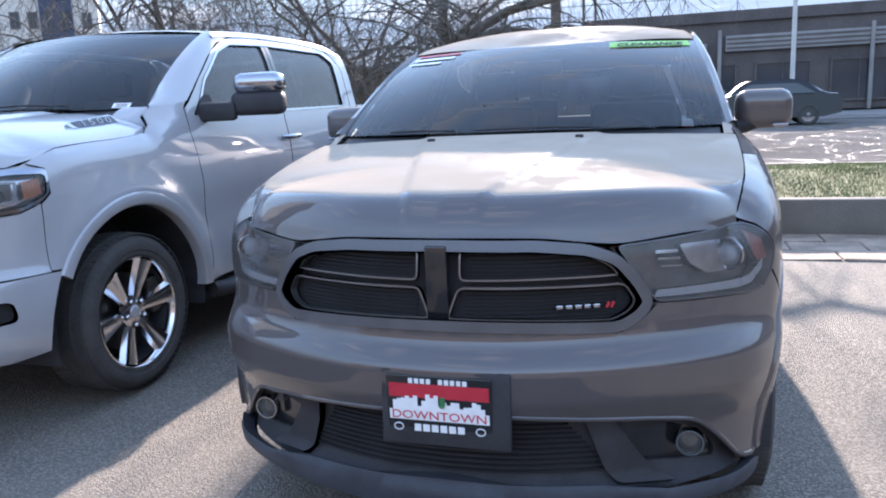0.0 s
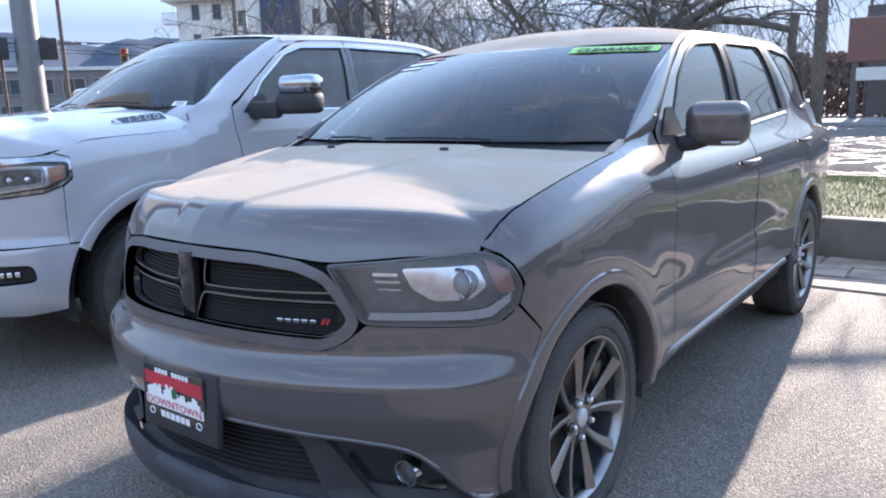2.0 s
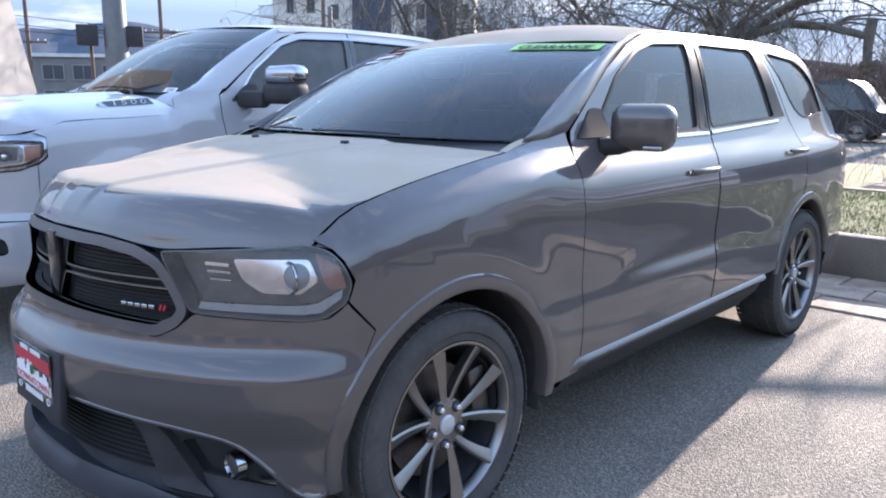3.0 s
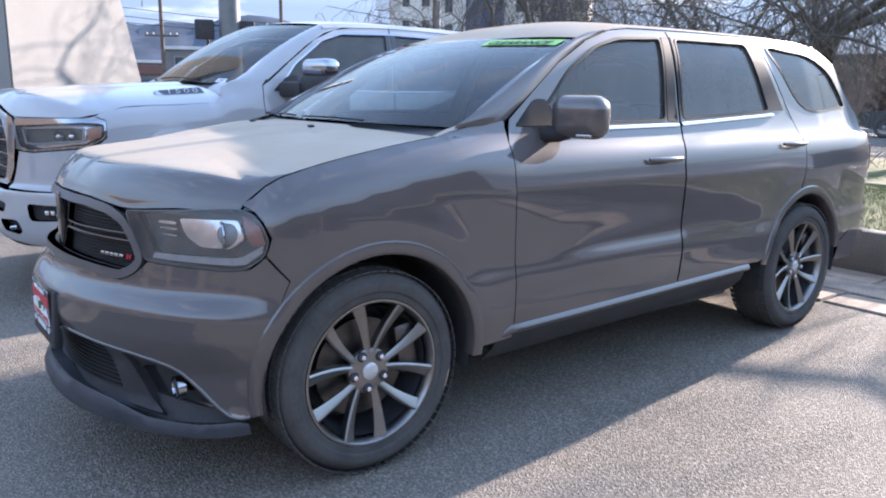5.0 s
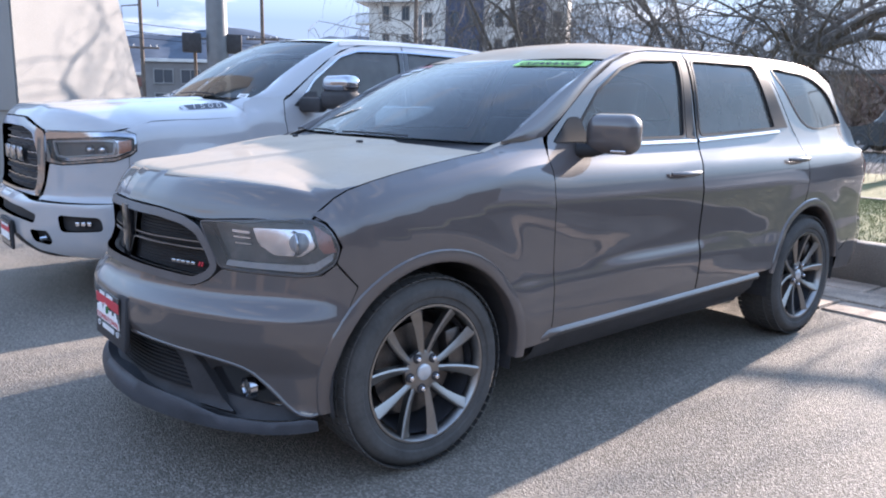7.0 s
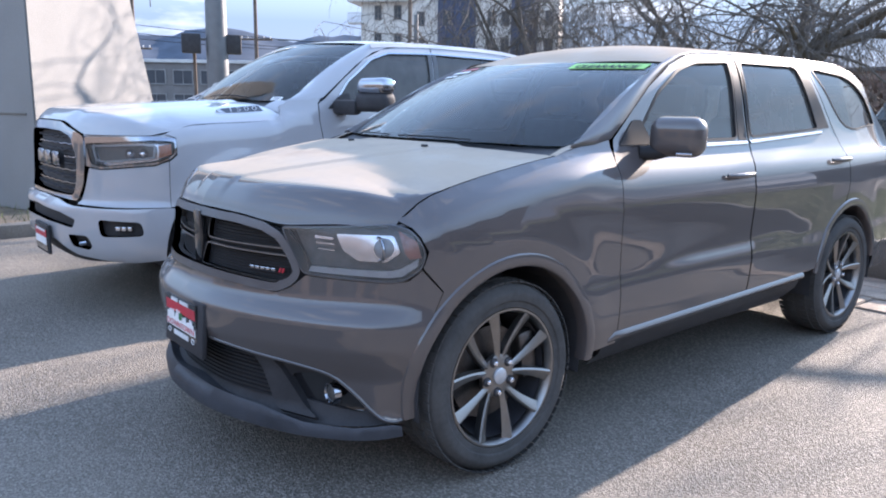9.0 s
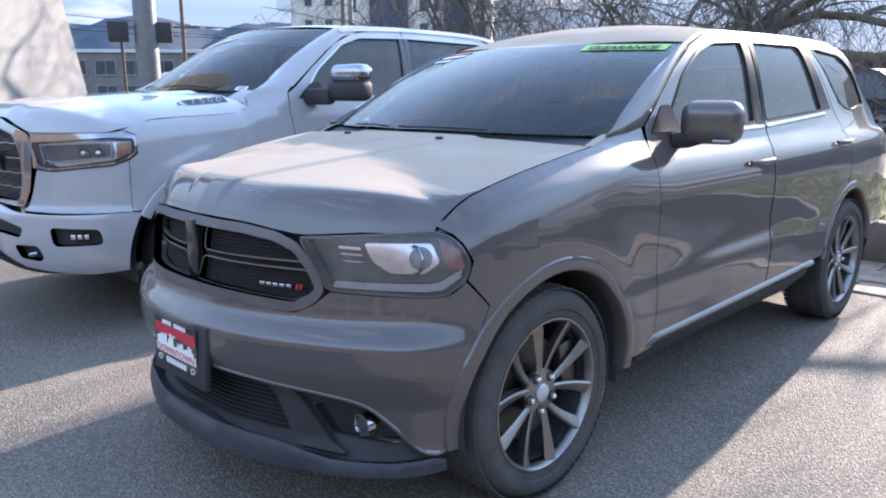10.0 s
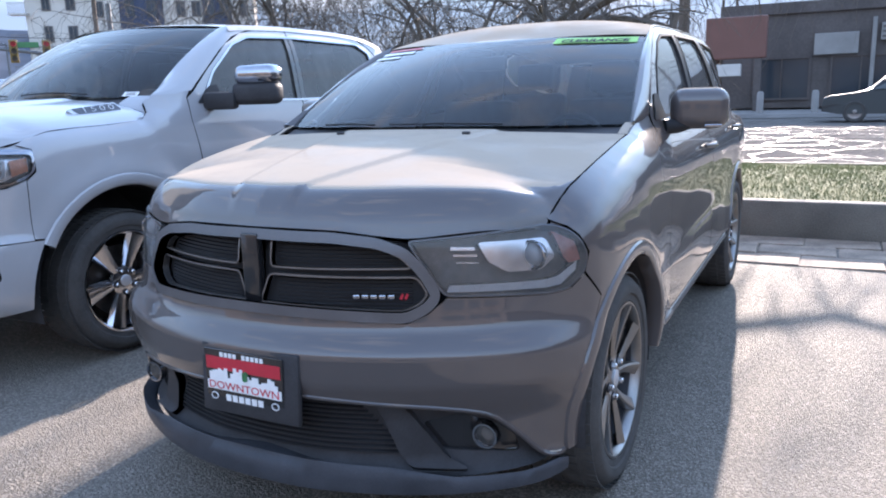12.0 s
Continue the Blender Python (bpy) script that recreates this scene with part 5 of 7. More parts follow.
        rail = [[(side * float(q[0]), float(q[1]), float(q[2])) for q in (SUV.at(sy(y), float(ease(y, rail_y, rail_z)) + dz, e) for dz, e in ((0.006, -0.004), (-0.010, -0.006), (-0.035, -0.012)))] for y in np.linspace(2.2, 4.84, 34)]
        v, f = loft(rail)
        part("roof_rail", (v, f if side < 0 else [q[::-1] for q in f]), P, car, "", True)

        def L(pts):
            return np.array([(side * sy(a), b) for a, b in pts])

        scuttle(car, side, P, [tuple(float(q) for q in SUV.at(sy(y), z)) for y, z in ((1.262, 1.2265), (1.34, 1.248), (1.46, 1.266))],
                lambda x: tuple(float(q) for q in suv_bonnet(x, 1.170 + 0.105 * (x / 0.80) ** 2 - float(suv_front_edge(x)))), lambda x: tuple(float(q) for q in SUV_GLASS(x / 0.832, 0.01, 0.003)), 0.85, 0.81)
        top = [(y, float(suv_top(y)) - 0.001) for y in (1.28, 1.15, 1.0, 0.86, 0.72, 0.62, 0.55)]
        fender = arc(0.95, 0.40, 0.478, 0, 152, 26)[::-1]
        fender = [(1.425, 0.40)] + [(1.594, 0.405), (1.597, 0.64), (1.580, 1.06), (1.589, 1.20), (1.604, 1.285), (1.48, 1.268), (1.34, 1.248)] + top + [(0.500, 1.043), (0.462, 1.027), (0.480, 1.018), (0.511, 1.004), (0.534, 0.977), (0.558, 0.925), (0.540, 0.868), (0.609, 0.783), (0.560, 0.666)] + fender[1:-1]
        panel("fender", car, skin, L(fender), P, step=0.03, depth=0.025)
        panel("fender_flange", car, SUV.skin(-0.010), L([(0.47, 1.010), (0.60, 0.99), (0.70, 1.09), (0.62, 1.090), (0.55, 1.066), (0.50, 1.034)]), P, step=0.03, depth=0)
        fw = rounded([(1.76, 1.265), (2.665, 1.268), (2.772, 1.678), (2.43, 1.658), (2.25, 1.612), (2.03, 1.500)], 0.04)
        door = [(1.600, 0.455), (2.705, 0.470), (2.713, 0.62), (2.703, 1.07), (2.755, 1.22), (2.845, 1.706), (2.55, 1.700), (2.36, 1.675), (2.20, 1.628), (1.98, 1.523), (1.80, 1.403), (1.635, 1.288), (1.594, 1.20), (1.584, 1.06), (1.601, 0.64)]
        fd = panel("front_door", car, skin, L(door), P, [L(fw)], step=0.035, depth=0.03)
        panel("window_glass", fd, SUV.skin(-0.012), L(fw), M_SIDE, step=0.06, depth=0, label="tinted side window")
        rw = rounded([(2.797, 1.275), (3.64, 1.308), (3.555, 1.688), (2.882, 1.680)], 0.04)
        rdoor = [(2.717, 0.472), (3.44, 0.49)] + arc(3.972, 0.40, 0.478, 168, 105, 12) + [(3.885, 0.95), (3.908, 1.13), (3.87, 1.25), (3.665, 1.712), (3.2, 1.714), (2.857, 1.708), (2.767, 1.22), (2.715, 1.07), (2.725, 0.62)]
        rd = panel("rear_door", car, skin, L(rdoor), P, [L(rw)], step=0.035, depth=0.03)
        panel("window_glass", rd, SUV.skin(-0.012), L(rw), M_TINT, step=0.06, depth=0, label="tinted side window")
        qw = spline([(4.06, 1.318), (4.55, 1.318), (4.80, 1.328), (4.795, 1.375), (4.70, 1.46), (4.56, 1.56), (4.32, 1.638), (4.0, 1.668), (3.775, 1.672), (3.84, 1.55)], 5, True)
        quarter = arc(3.972, 0.40, 0.478, 103, 12, 14) + [(4.62, 0.56), (4.78, 0.62), (4.88, 0.80), (4.955, 0.92), (4.975, 1.10), (4.96, 1.28), (4.90, 1.45), (4.80, 1.60), (4.5, 1.685), (4.17, 1.710), (3.677, 1.716), (3.877, 1.25), (3.915, 1.13), (3.891, 0.95)]
        qp = panel("quarter_panel", car, skin, L(quarter), P, [L(qw)], step=0.035, depth=0.03)
        panel("window_glass", qp, SUV.skin(-0.012), L(qw), M_TINT, step=0.06, depth=0, label="tinted rear side window")
        for host, o in ((fd, fw), (rd, rw), (qp, qw)):
            panel("window_seal", host, SUV.skin(0.0035), L(o), M_TRIM_BLACK, [ring_outline(L(o), 0.012)], step=0.03, depth=0.012, label="black rubber window seal")
        # black pillar covers between the side windows
        panel("pillar_cover", fd, SUV.skin(0.003), L([(2.672, 1.270), (2.748, 1.262), (2.837, 1.680), (2.778, 1.676)]), M_TRIM_BLACK, step=0.05, depth=0.004)
        panel("pillar_cover", rd, SUV.skin(0.003), L([(2.772, 1.270), (2.790, 1.275), (2.875, 1.680), (2.858, 1.680)]), M_TRIM_BLACK, step=0.05, depth=0.004)
        panel("pillar_cover", rd, SUV.skin(0.003), L([(3.63, 1.310), (3.79, 1.318), (3.64, 1.694), (3.545, 1.688)]), M_TRIM_BLACK, step=0.05, depth=0.004)
        panel("mirror_sail", fd, SUV.skin(0.005), L(rounded([(1.655, 1.262), (1.90, 1.262), (1.86, 1.37), (1.79, 1.37)], 0.02)), M_TRIM_BLACK, step=0.03, depth=0.01, label="black mirror base")
        # bright strips
        for a, b, z0, z1, host in ((1.90, 2.745, 1.244, 1.252, fd), (2.775, 3.66, 1.254, 1.292, rd)):
            rows = [[(side * float(q[0]), float(q[1]), float(q[2])) for q in (SUV.at(sy(a + (b - a) * k / 20), z0 + (z1 - z0) * k / 20 + dz, e) for dz, e in ((-0.009, 0), (-0.008, 0.007), (0, 0.010), (0.007, 0.008), (0.009, 0)))] for k in range(21)]
            v, f = loft(rows)
            part("belt_strip", (v, f if side < 0 else [q[::-1] for q in f]), M_BRIGHT, host, "chrome belt strip", True)
        rows = [[(side * float(q[0]), float(q[1]), float(q[2])) for q in (SUV.at(sy(1.50 + 1.86 * k / 24), 0.385 + 0.03 * k / 24 + dz * (0.4 if k < 1 else 1), e if k > 0 else -0.01) for dz, e in ((0.075, -0.004), (0.066, 0.008), (0.052, 0.014), (0.035, 0.008), (0.028, -0.004)))] for k in range(25)]
        v, f = loft(rows)
        part("sill_trim", (v, f if side > 0 else [q[::-1] for q in f]), P, car, "grey sill with a bright upper edge", True)
        rows = [[(side * float(q[0]), float(q[1]), float(q[2])) for q in (SUV.at(sy(1.51 + 1.84 * k / 24), 0.385 + 0.03 * k / 24 + dz, e) for dz, e in ((0.032, -0.006), (-0.02, -0.02), (-0.09, -0.07)))] for k in range(25)]
        v, f = loft(rows)
        part("sill_skirt", (v, f if side > 0 else [q[::-1] for q in f]), M_BLACK, car, "black plastic skirt under the sill", True)
        for y0, z0, host in ((2.42, 1.098, fd), (3.64, 1.132, rd)):
            pts, rad = [], []
            for k in range(11):
                q = SUV.at(sy(y0 + 0.25 * k / 10), z0, 0.012 + 0.030 * math.sin(math.pi * k / 10) ** 0.5)
                pts.append((side * float(q[0]), float(q[1]), float(q[2])))
                rad.append(0.010 + 0.005 * math.sin(math.pi * k / 10))
            part("handle", tube(pts, rad, 10), P, host, "", True)
        # door mirror
        mi = part("door_mirror", box(0.245, 0.130, 0.175, (side * 1.008, 1.885, 1.300), 0.058, 5, turn=(0, 0, side * 12)), P, car, "dark grey door mirror with a bright lower edge", True)
        part("mirror_glass", box(0.18, 0.006, 0.13, (side * 0.985, 1.952, 1.302), 0.002, turn=(0, 0, side * 12)), M_CHROME, mi)
        part("mirror_arm", tube([(side * 0.875, 1.80, 1.225), (side * 0.93, 1.84, 1.228), (side * 0.98, 1.87, 1.245)], [0.035, 0.032, 0.03], 10), M_TRIM_BLACK, mi, "", True)
        part("mirror_trim", box(0.07, 0.012, 0.014, (side * 1.075, 1.832, 1.228), 0.004, turn=(0, 0, side * 14)), M_CHROME, mi)
        # lamps
        hl = [(sx(0.508), 0.990), (sx(0.605), 0.830), (sy(0.43), 0.818), (sy(0.48), 0.824), (sy(0.533), 0.864), (sy(0.550), 0.918), (sy(0.528), 0.972), (sy(0.505), 0.998), (sy(0.474), 1.010), (sy(0.43), 1.016), (sy(0.38), 1.014)]
        hl = rounded(np.array(hl) * (side, 1), 0.02, 3)
        lamp_ = panel("headlight", car, SUV.skin(-0.075), hl, M_LAMP_DARK, step=0.05, depth=0, label="projector headlight under a clear lens")
        panel("lens", lamp_, SUV.skin(0.003), hl, M_LENS, step=0.04, depth=0.03)
        panel("bezel", lamp_, SUV.skin(0.004), hl, M_SURROUND, [ring_outline(hl, 0.004)], step=0.03, depth=0.03)
        drl = [(sx(0.620), 0.856), (sx(0.612), 0.836), (sy(0.43), 0.829), (sy(0.475), 0.834), (sy(0.526), 0.872), (sy(0.531), 0.898), (sy(0.466), 0.859), (sy(0.42), 0.853)]
        panel("light_bar", lamp_, SUV.skin(-0.022), np.array(drl) * (side, 1), M_DRL, step=0.03, depth=0.02, label="frosted light bar")
        amber = [(sy(0.484), 0.916), (sy(0.500), 0.896), (sy(0.538), 0.902), (sy(0.524), 0.958), (sy(0.466), 0.992)]
        panel("side_marker", lamp_, SUV.skin(-0.016), np.array(amber) * (side, 1), M_MARKER, step=0.03, depth=0.02, label="dark red side marker")
        bowl = rounded([(sx(0.700), 0.972), (sx(0.726), 0.915), (sx(0.775), 0.882), (sy(0.425), 0.880), (sy(0.472), 0.915), (sy(0.452), 0.972)], 0.014, 4)
        panel("reflector", lamp_, SUV.skin(-0.035), np.array(bowl) * (side, 1), M_REFLECTOR, step=0.03, depth=0.03)
        x, y, z = (float(q) for q in SUV.at(sy(0.418), 0.926, -0.045))
        bm = bmesh.new()
        bmesh.ops.create_uvsphere(bm, u_segments=24, v_segments=14, radius=0.037, matrix=pose(side * x, y, z))
        part("projector", bm, M_DRL, lamp_, "", True)
        part("projector_ring", [tube([(side * x + 0.041 * math.cos(a), y - 0.022 - 0.010 * math.cos(a) * side, z + 0.041 * math.sin(a)) for a in np.linspace(0, 6.283, 25)], 0.005, 6)][0], M_CHROME, lamp_, "", True)
        for u0, u1, z0, z1 in ((0.625, 0.692, 0.954, 0.963), (0.632, 0.697, 0.936, 0.942), (0.640, 0.700, 0.916, 0.920)):
            panel("reflector_step", lamp_, SUV.skin(-0.030), np.array([(sx(u0), z0), (sx(u1), z0 - 0.003), (sx(u1), z1 - 0.003), (sx(u0), z1)]) * (side, 1), M_REFLECTOR, step=0.03, depth=0.012)
        tl = [(sy(4.90), 0.93), (SUV.end - 0.5, 0.95), (SUV.end - 0.5, 1.10), (sy(4.91), 1.09)]
        panel("tail_light", car, SUV.skin(0.006), rounded(np.array(tl) * (side, 1), 0.02), M_RED, step=0.05, depth=0.03, label="red tail light")
        # wheels and arches
        for cy in (0.95, 3.972):
            arch_trim(car, SUV, cy, 0.40, 0.432, 0.482, -4 if cy < 2 else 8, 190 if cy < 2 else 172, 0.010, side, P)
            liner(car, cy, 0.40, 0.44, 0.55, 0.925, side)
            wheel(car, (side * 0.945, cy - 0.015 if cy < 2 else cy, 0.388), 0.388, 0.272, 0.26, side, 10, M_RIM, None, 0.0, 10 if cy < 2 else 25)
    # tail
    e = SUV.end
    panel("rear_bumper", car, skin, [(sy(4.62), 0.552), (sy(4.45), 0.495), (sy(4.455), 0.37), (sy(4.75), 0.35), (2 * e - sy(4.75), 0.35), (2 * e - sy(4.455), 0.37), (2 * e - sy(4.45), 0.495), (2 * e - sy(4.62), 0.552), (2 * e - sy(4.85), 0.74), (sy(4.85), 0.74)], P, step=0.06, depth=0.03)
    rwin = [(e - 0.50, 1.22), (e + 0.50, 1.22), (e + 0.42, 1.55), (e - 0.42, 1.55)]
    tg = panel("tailgate", car, skin, [(e - 0.72, 0.75), (e + 0.72, 0.75), (e + 0.70, 1.2), (e + 0.55, 1.60), (e - 0.55, 1.60), (e - 0.70, 1.2)], P, [rwin], step=0.06, depth=0.03)
    panel("window_glass", tg, SUV.skin(-0.01), rwin, M_TINT, step=0.1, depth=0, label="tinted rear window")
    # inside and under
    part("underbody", joined(box(1.2, 4.5, 0.22, (0, 2.55, 0.36), 0.03), box(1.72, 1.75, 0.14, (0, 2.46, 0.37), 0.03)), M_BLACK, car)
    part("dashboard", box(1.42, 0.50, 0.22, (0, 1.68, 1.10), 0.06), M_CABIN, car, "", True)
    part("cabin_floor", box(1.70, 3.2, 0.05, (0, 3.2, 0.50)), M_CABIN, car)
    part("bulkhead", box(1.60, 0.04, 0.66, (0, 1.45, 0.86)), M_CABIN, car)
    for x in (0.40, -0.40):
        seat(car, x, 2.35, 0.72)
        seat(car, x, 3.25, 0.75)
    st = part("steering_wheel", tube([(0.40 + 0.18 * math.cos(a), 1.96 + 0.06 * math.sin(a), 1.10 + 0.17 * math.sin(a)) for a in np.linspace(0, 6.283, 29)], 0.014, 8), M_BLACK, car, "", True)
    part("mirror_inside", box(0.24, 0.03, 0.07, (0.0, 1.86, 1.53), 0.015), M_BLACK, car, "", True)
    for x, y1 in ((0.42, 0.06), (-0.30, 0.06)):
        pts = [tuple(float(q) for q in SUV_GLASS(x + 0.62 * k / 8 * (-1 if x > 0 else -0.6), 0.002 + 0.008 * math.sin(k / 8 * 3), 0.010)) for k in range(9)]
        part("wiper", tube(pts, 0.0045, 6), M_BLACK, car, "", True)
    # stickers on the screen
    s1 = root("window_sticker", (SUV_X, 0, 0), "fluorescent green sale banner stuck on the windscreen", "sticker")
    v, f, n = cloth(lambda u, v: SUV_GLASS(u, v, 0.004), [(0.455, 0.868), (0.955, 0.868), (0.955, 0.962), (0.455, 0.962)], (), 0.05, 0)
    part("banner", (v, f), M_GREEN_STICKER, s1, "", True)
    ob = letters("lettering", "CLEARANCE", 0.056, Matrix.Identity(4), M_TRIM_BLACK, s1, 0.0, 1.0, 0.002)
    for q in ob.data.vertices:
        q.co = Vector(tuple(float(k) for k in SUV_GLASS(0.705 + (q.co.x + 0.2 * q.co.y) / 0.68 * 0.88, 0.896 + q.co.y / 0.80, 0.008)))
    s2 = root("window_sticker", (SUV_X, 0, 0), "faded red and white price writing on the windscreen", "sticker")
    for k, (u0, u1, v0, v1, mt) in enumerate(((-0.93, -0.58, 0.93, 0.965, M_RED), (-0.93, -0.60, 0.86, 0.90, M_WHITE), (-0.93, -0.68, 0.79, 0.82, M_WHITE))):
        v, f, n = cloth(lambda u, q: SUV_GLASS(u, q, 0.004), [(u0, v0), (u1, v0), (u1, v1), (u0, v1)], (), 0.04, 0)
        part("text_bar", (v, f), mt, s2, "", True)
    return car


suv = build_suv()


def dealer_plate():
    """Advertising plate: a dark backing, red band with bars for names, a white skyline and one word."""
    p = root("number_plate", (0.0, -0.012, 0.0), "dealer plate with a white skyline on red and black", "plate")
    b = part("plate_backing", box(0.37, 0.022, 0.215, (0.005, 0.052, 0.565), 0.006, turn=(-4, 0, 0)), M_BLACK, p, "black plastic plate holder", True)
    x0, y, z0 = -0.010, 0.0365, 0.572
    part("plate_body", box(0.300, 0.005, 0.176, (x0, 0.0395, z0), 0.002), M_GLOSS_BLACK, p)
    part("red_band", box(0.286, 0.002, 0.040, (x0, y, z0 + 0.045)), M_RED, p)
    r = random.Random(5)
    line = []
    for k in range(22):
        h = 0.012 + 0.040 * r.random() * (1 - abs(k - 9) / 24)
        line += [(x0 - 0.132 + 0.012 * k, z0 - 0.012 + h), (x0 - 0.132 + 0.012 * (k + 1) - 0.0004, z0 - 0.012 + h)]
    line = [(x0 - 0.132, z0 - 0.012)] + line + [(x0 + 0.1316, z0 - 0.012)]
    part("skyline", cloth(lambda u, v: (u, y - 0.003 + 0 * u, v), np.array(line), (), 0.02, 0.002)[:2], M_WHITE, p, "white city skyline")
    part("white_band", box(0.286, 0.002, 0.028, (x0, y - 0.001, z0 - 0.026)), M_WHITE, p)
    m = pose(x0, y - 0.003, z0 - 0.026, 90, 0, 0)
    letters("lettering", "DOWNTOWN", 0.034, m, M_RED, p, 0.0004, 1.22)
    part("tree_mark", box(0.016, 0.002, 0.030, (x0 + 0.012, y - 0.004, z0 + 0.016), 0.006), M_GREEN, p, "small green mark")
    for k in range(10):
        if k != 4:
            part("text_bar", box(0.012, 0.002, 0.014, (x0 - 0.078 + 0.0172 * k, y - 0.002, z0 + 0.074)), M_WHITE, p)
    for k in range(6):
        part("text_bar", box(0.019, 0.002, 0.020, (x0 - 0.062 + 0.025 * k, y - 0.002, z0 - 0.062)), M_WHITE, p)
    for x in (-0.118, 0.118):
        part("round_mark", tube([(x0 + x + 0.013 * math.cos(a), y - 0.002, z0 - 0.062 + 0.010 * math.sin(a)) for a in np.linspace(0, 6.283, 17)], 0.0017, 5), M_WHITE, p)


dealer_plate()

# ---- the white pickup
PICK_X = -3.01


def pick_top(y):
    return ease(y, [0.5, 0.72, 0.80, 0.92, 1.53, 1.6, 2.2], [1.19, 1.213, 1.240, 1.268, 1.302, 1.34, 1.44])


def pick_push(x, y, z):
    side = ease(z, [0.3, 0.5, 0.62, 0.8, 1.0, 1.12, 1.2, 1.3, 1.4, 1.88, 1.96], [-0.05, -0.008, 0.0, -0.006, 0.006, 0.002, -0.008, -0.026, -0.05, -0.215, -0.31])
    roll = ease(pick_top(y) - z, [-0.4, 0, 0.02, 0.06, 0.12, 0.2], [-0.26, -0.065, -0.04, -0.016, -0.004, 0])
    base = ease(z, [0.3, 0.5, 0.62, 0.8, 1.0, 1.3], [-0.05, -0.008, 0.0, -0.006, 0.004, 0.0])
    w = smooth(1.5, 1.9, y)
    d = (base + roll) * (1 - w) + side * w
    nose = ease(z, [0.34, 0.40, 0.50, 0.60, 0.70, 0.745, 0.765, 0.80, 1.0, 1.2, 1.3], [-0.10, -0.03, 0.0, 0.006, 0.004, -0.005, -0.05, -0.06, -0.07, -0.09, -0.12])
    wf = 1 - smooth(0.50, 0.80, y)
    d = d * (1 - wf) + nose * wf
    for cy in (1.30, 4.97):
        r = np.hypot(y - cy, z - 0.42)
        d = d + 0.02 * np.exp(-((r - 0.60) / 0.08) ** 2) * (1 - wf)
    return d


PICK = Shell([(0, 0.18), (0.3, 0.19), (0.55, 0.235), (0.75, 0.32), (0.9, 0.43), (0.985, 0.56), (1.018, 0.72), (1.03, 0.98), (1.03, 1.6), (1.028, 3.0), (1.03, 5.2), (1.02, 5.9), (0.98, 6.02), (0.5, 6.05), (0, 6.06)], pick_push)


pick_bonnet, pick_front_edge, PICK_CUT = make_bonnet(
    PICK, pick_top, [(0, 1.292), (PICK.sx(0.34), 1.287), (PICK.sx(0.56), 1.234), (PICK.sx(0.67), 1.204), (PICK.sx(0.80), 1.204), (PICK.sy(0.60), 1.204), (PICK.sy(0.72), 1.211), (PICK.sy(0.80), 1.240)],
    ([0.2, 0.3, 0.42, 0.7, 1.1, 1.7], [1.335, 1.350, 1.364, 1.388, 1.414, 1.445]),
    [0.72, 0.76, 0.80, 0.92, 1.1, 1.3, 1.48], 5.0,
    lambda a, y: 0.016 * (1 - smooth(0.36, 0.48, a)) - 0.008)


def pick_flank(y, z, e=0.0):
    """Where the near bonnet flank lies at y and z."""
    xs = np.linspace(0.72, 0.985, 60)
    out = []
    for a, b in zip(np.atleast_1d(y), np.atleast_1d(z)):
        zs = np.array([float(pick_bonnet(x, a - float(pick_front_edge(x)))[2]) for x in xs[::3]])
        out.append(np.interp(-b, -zs, xs[::3]))
    return np.array(out) + e, y, z


PICK_GLASS = screen((0.86, 1.50, 0.22, 1.440, 0.010), (0.755, 2.25, 0.22, 1.902, 0.017), 0.035)


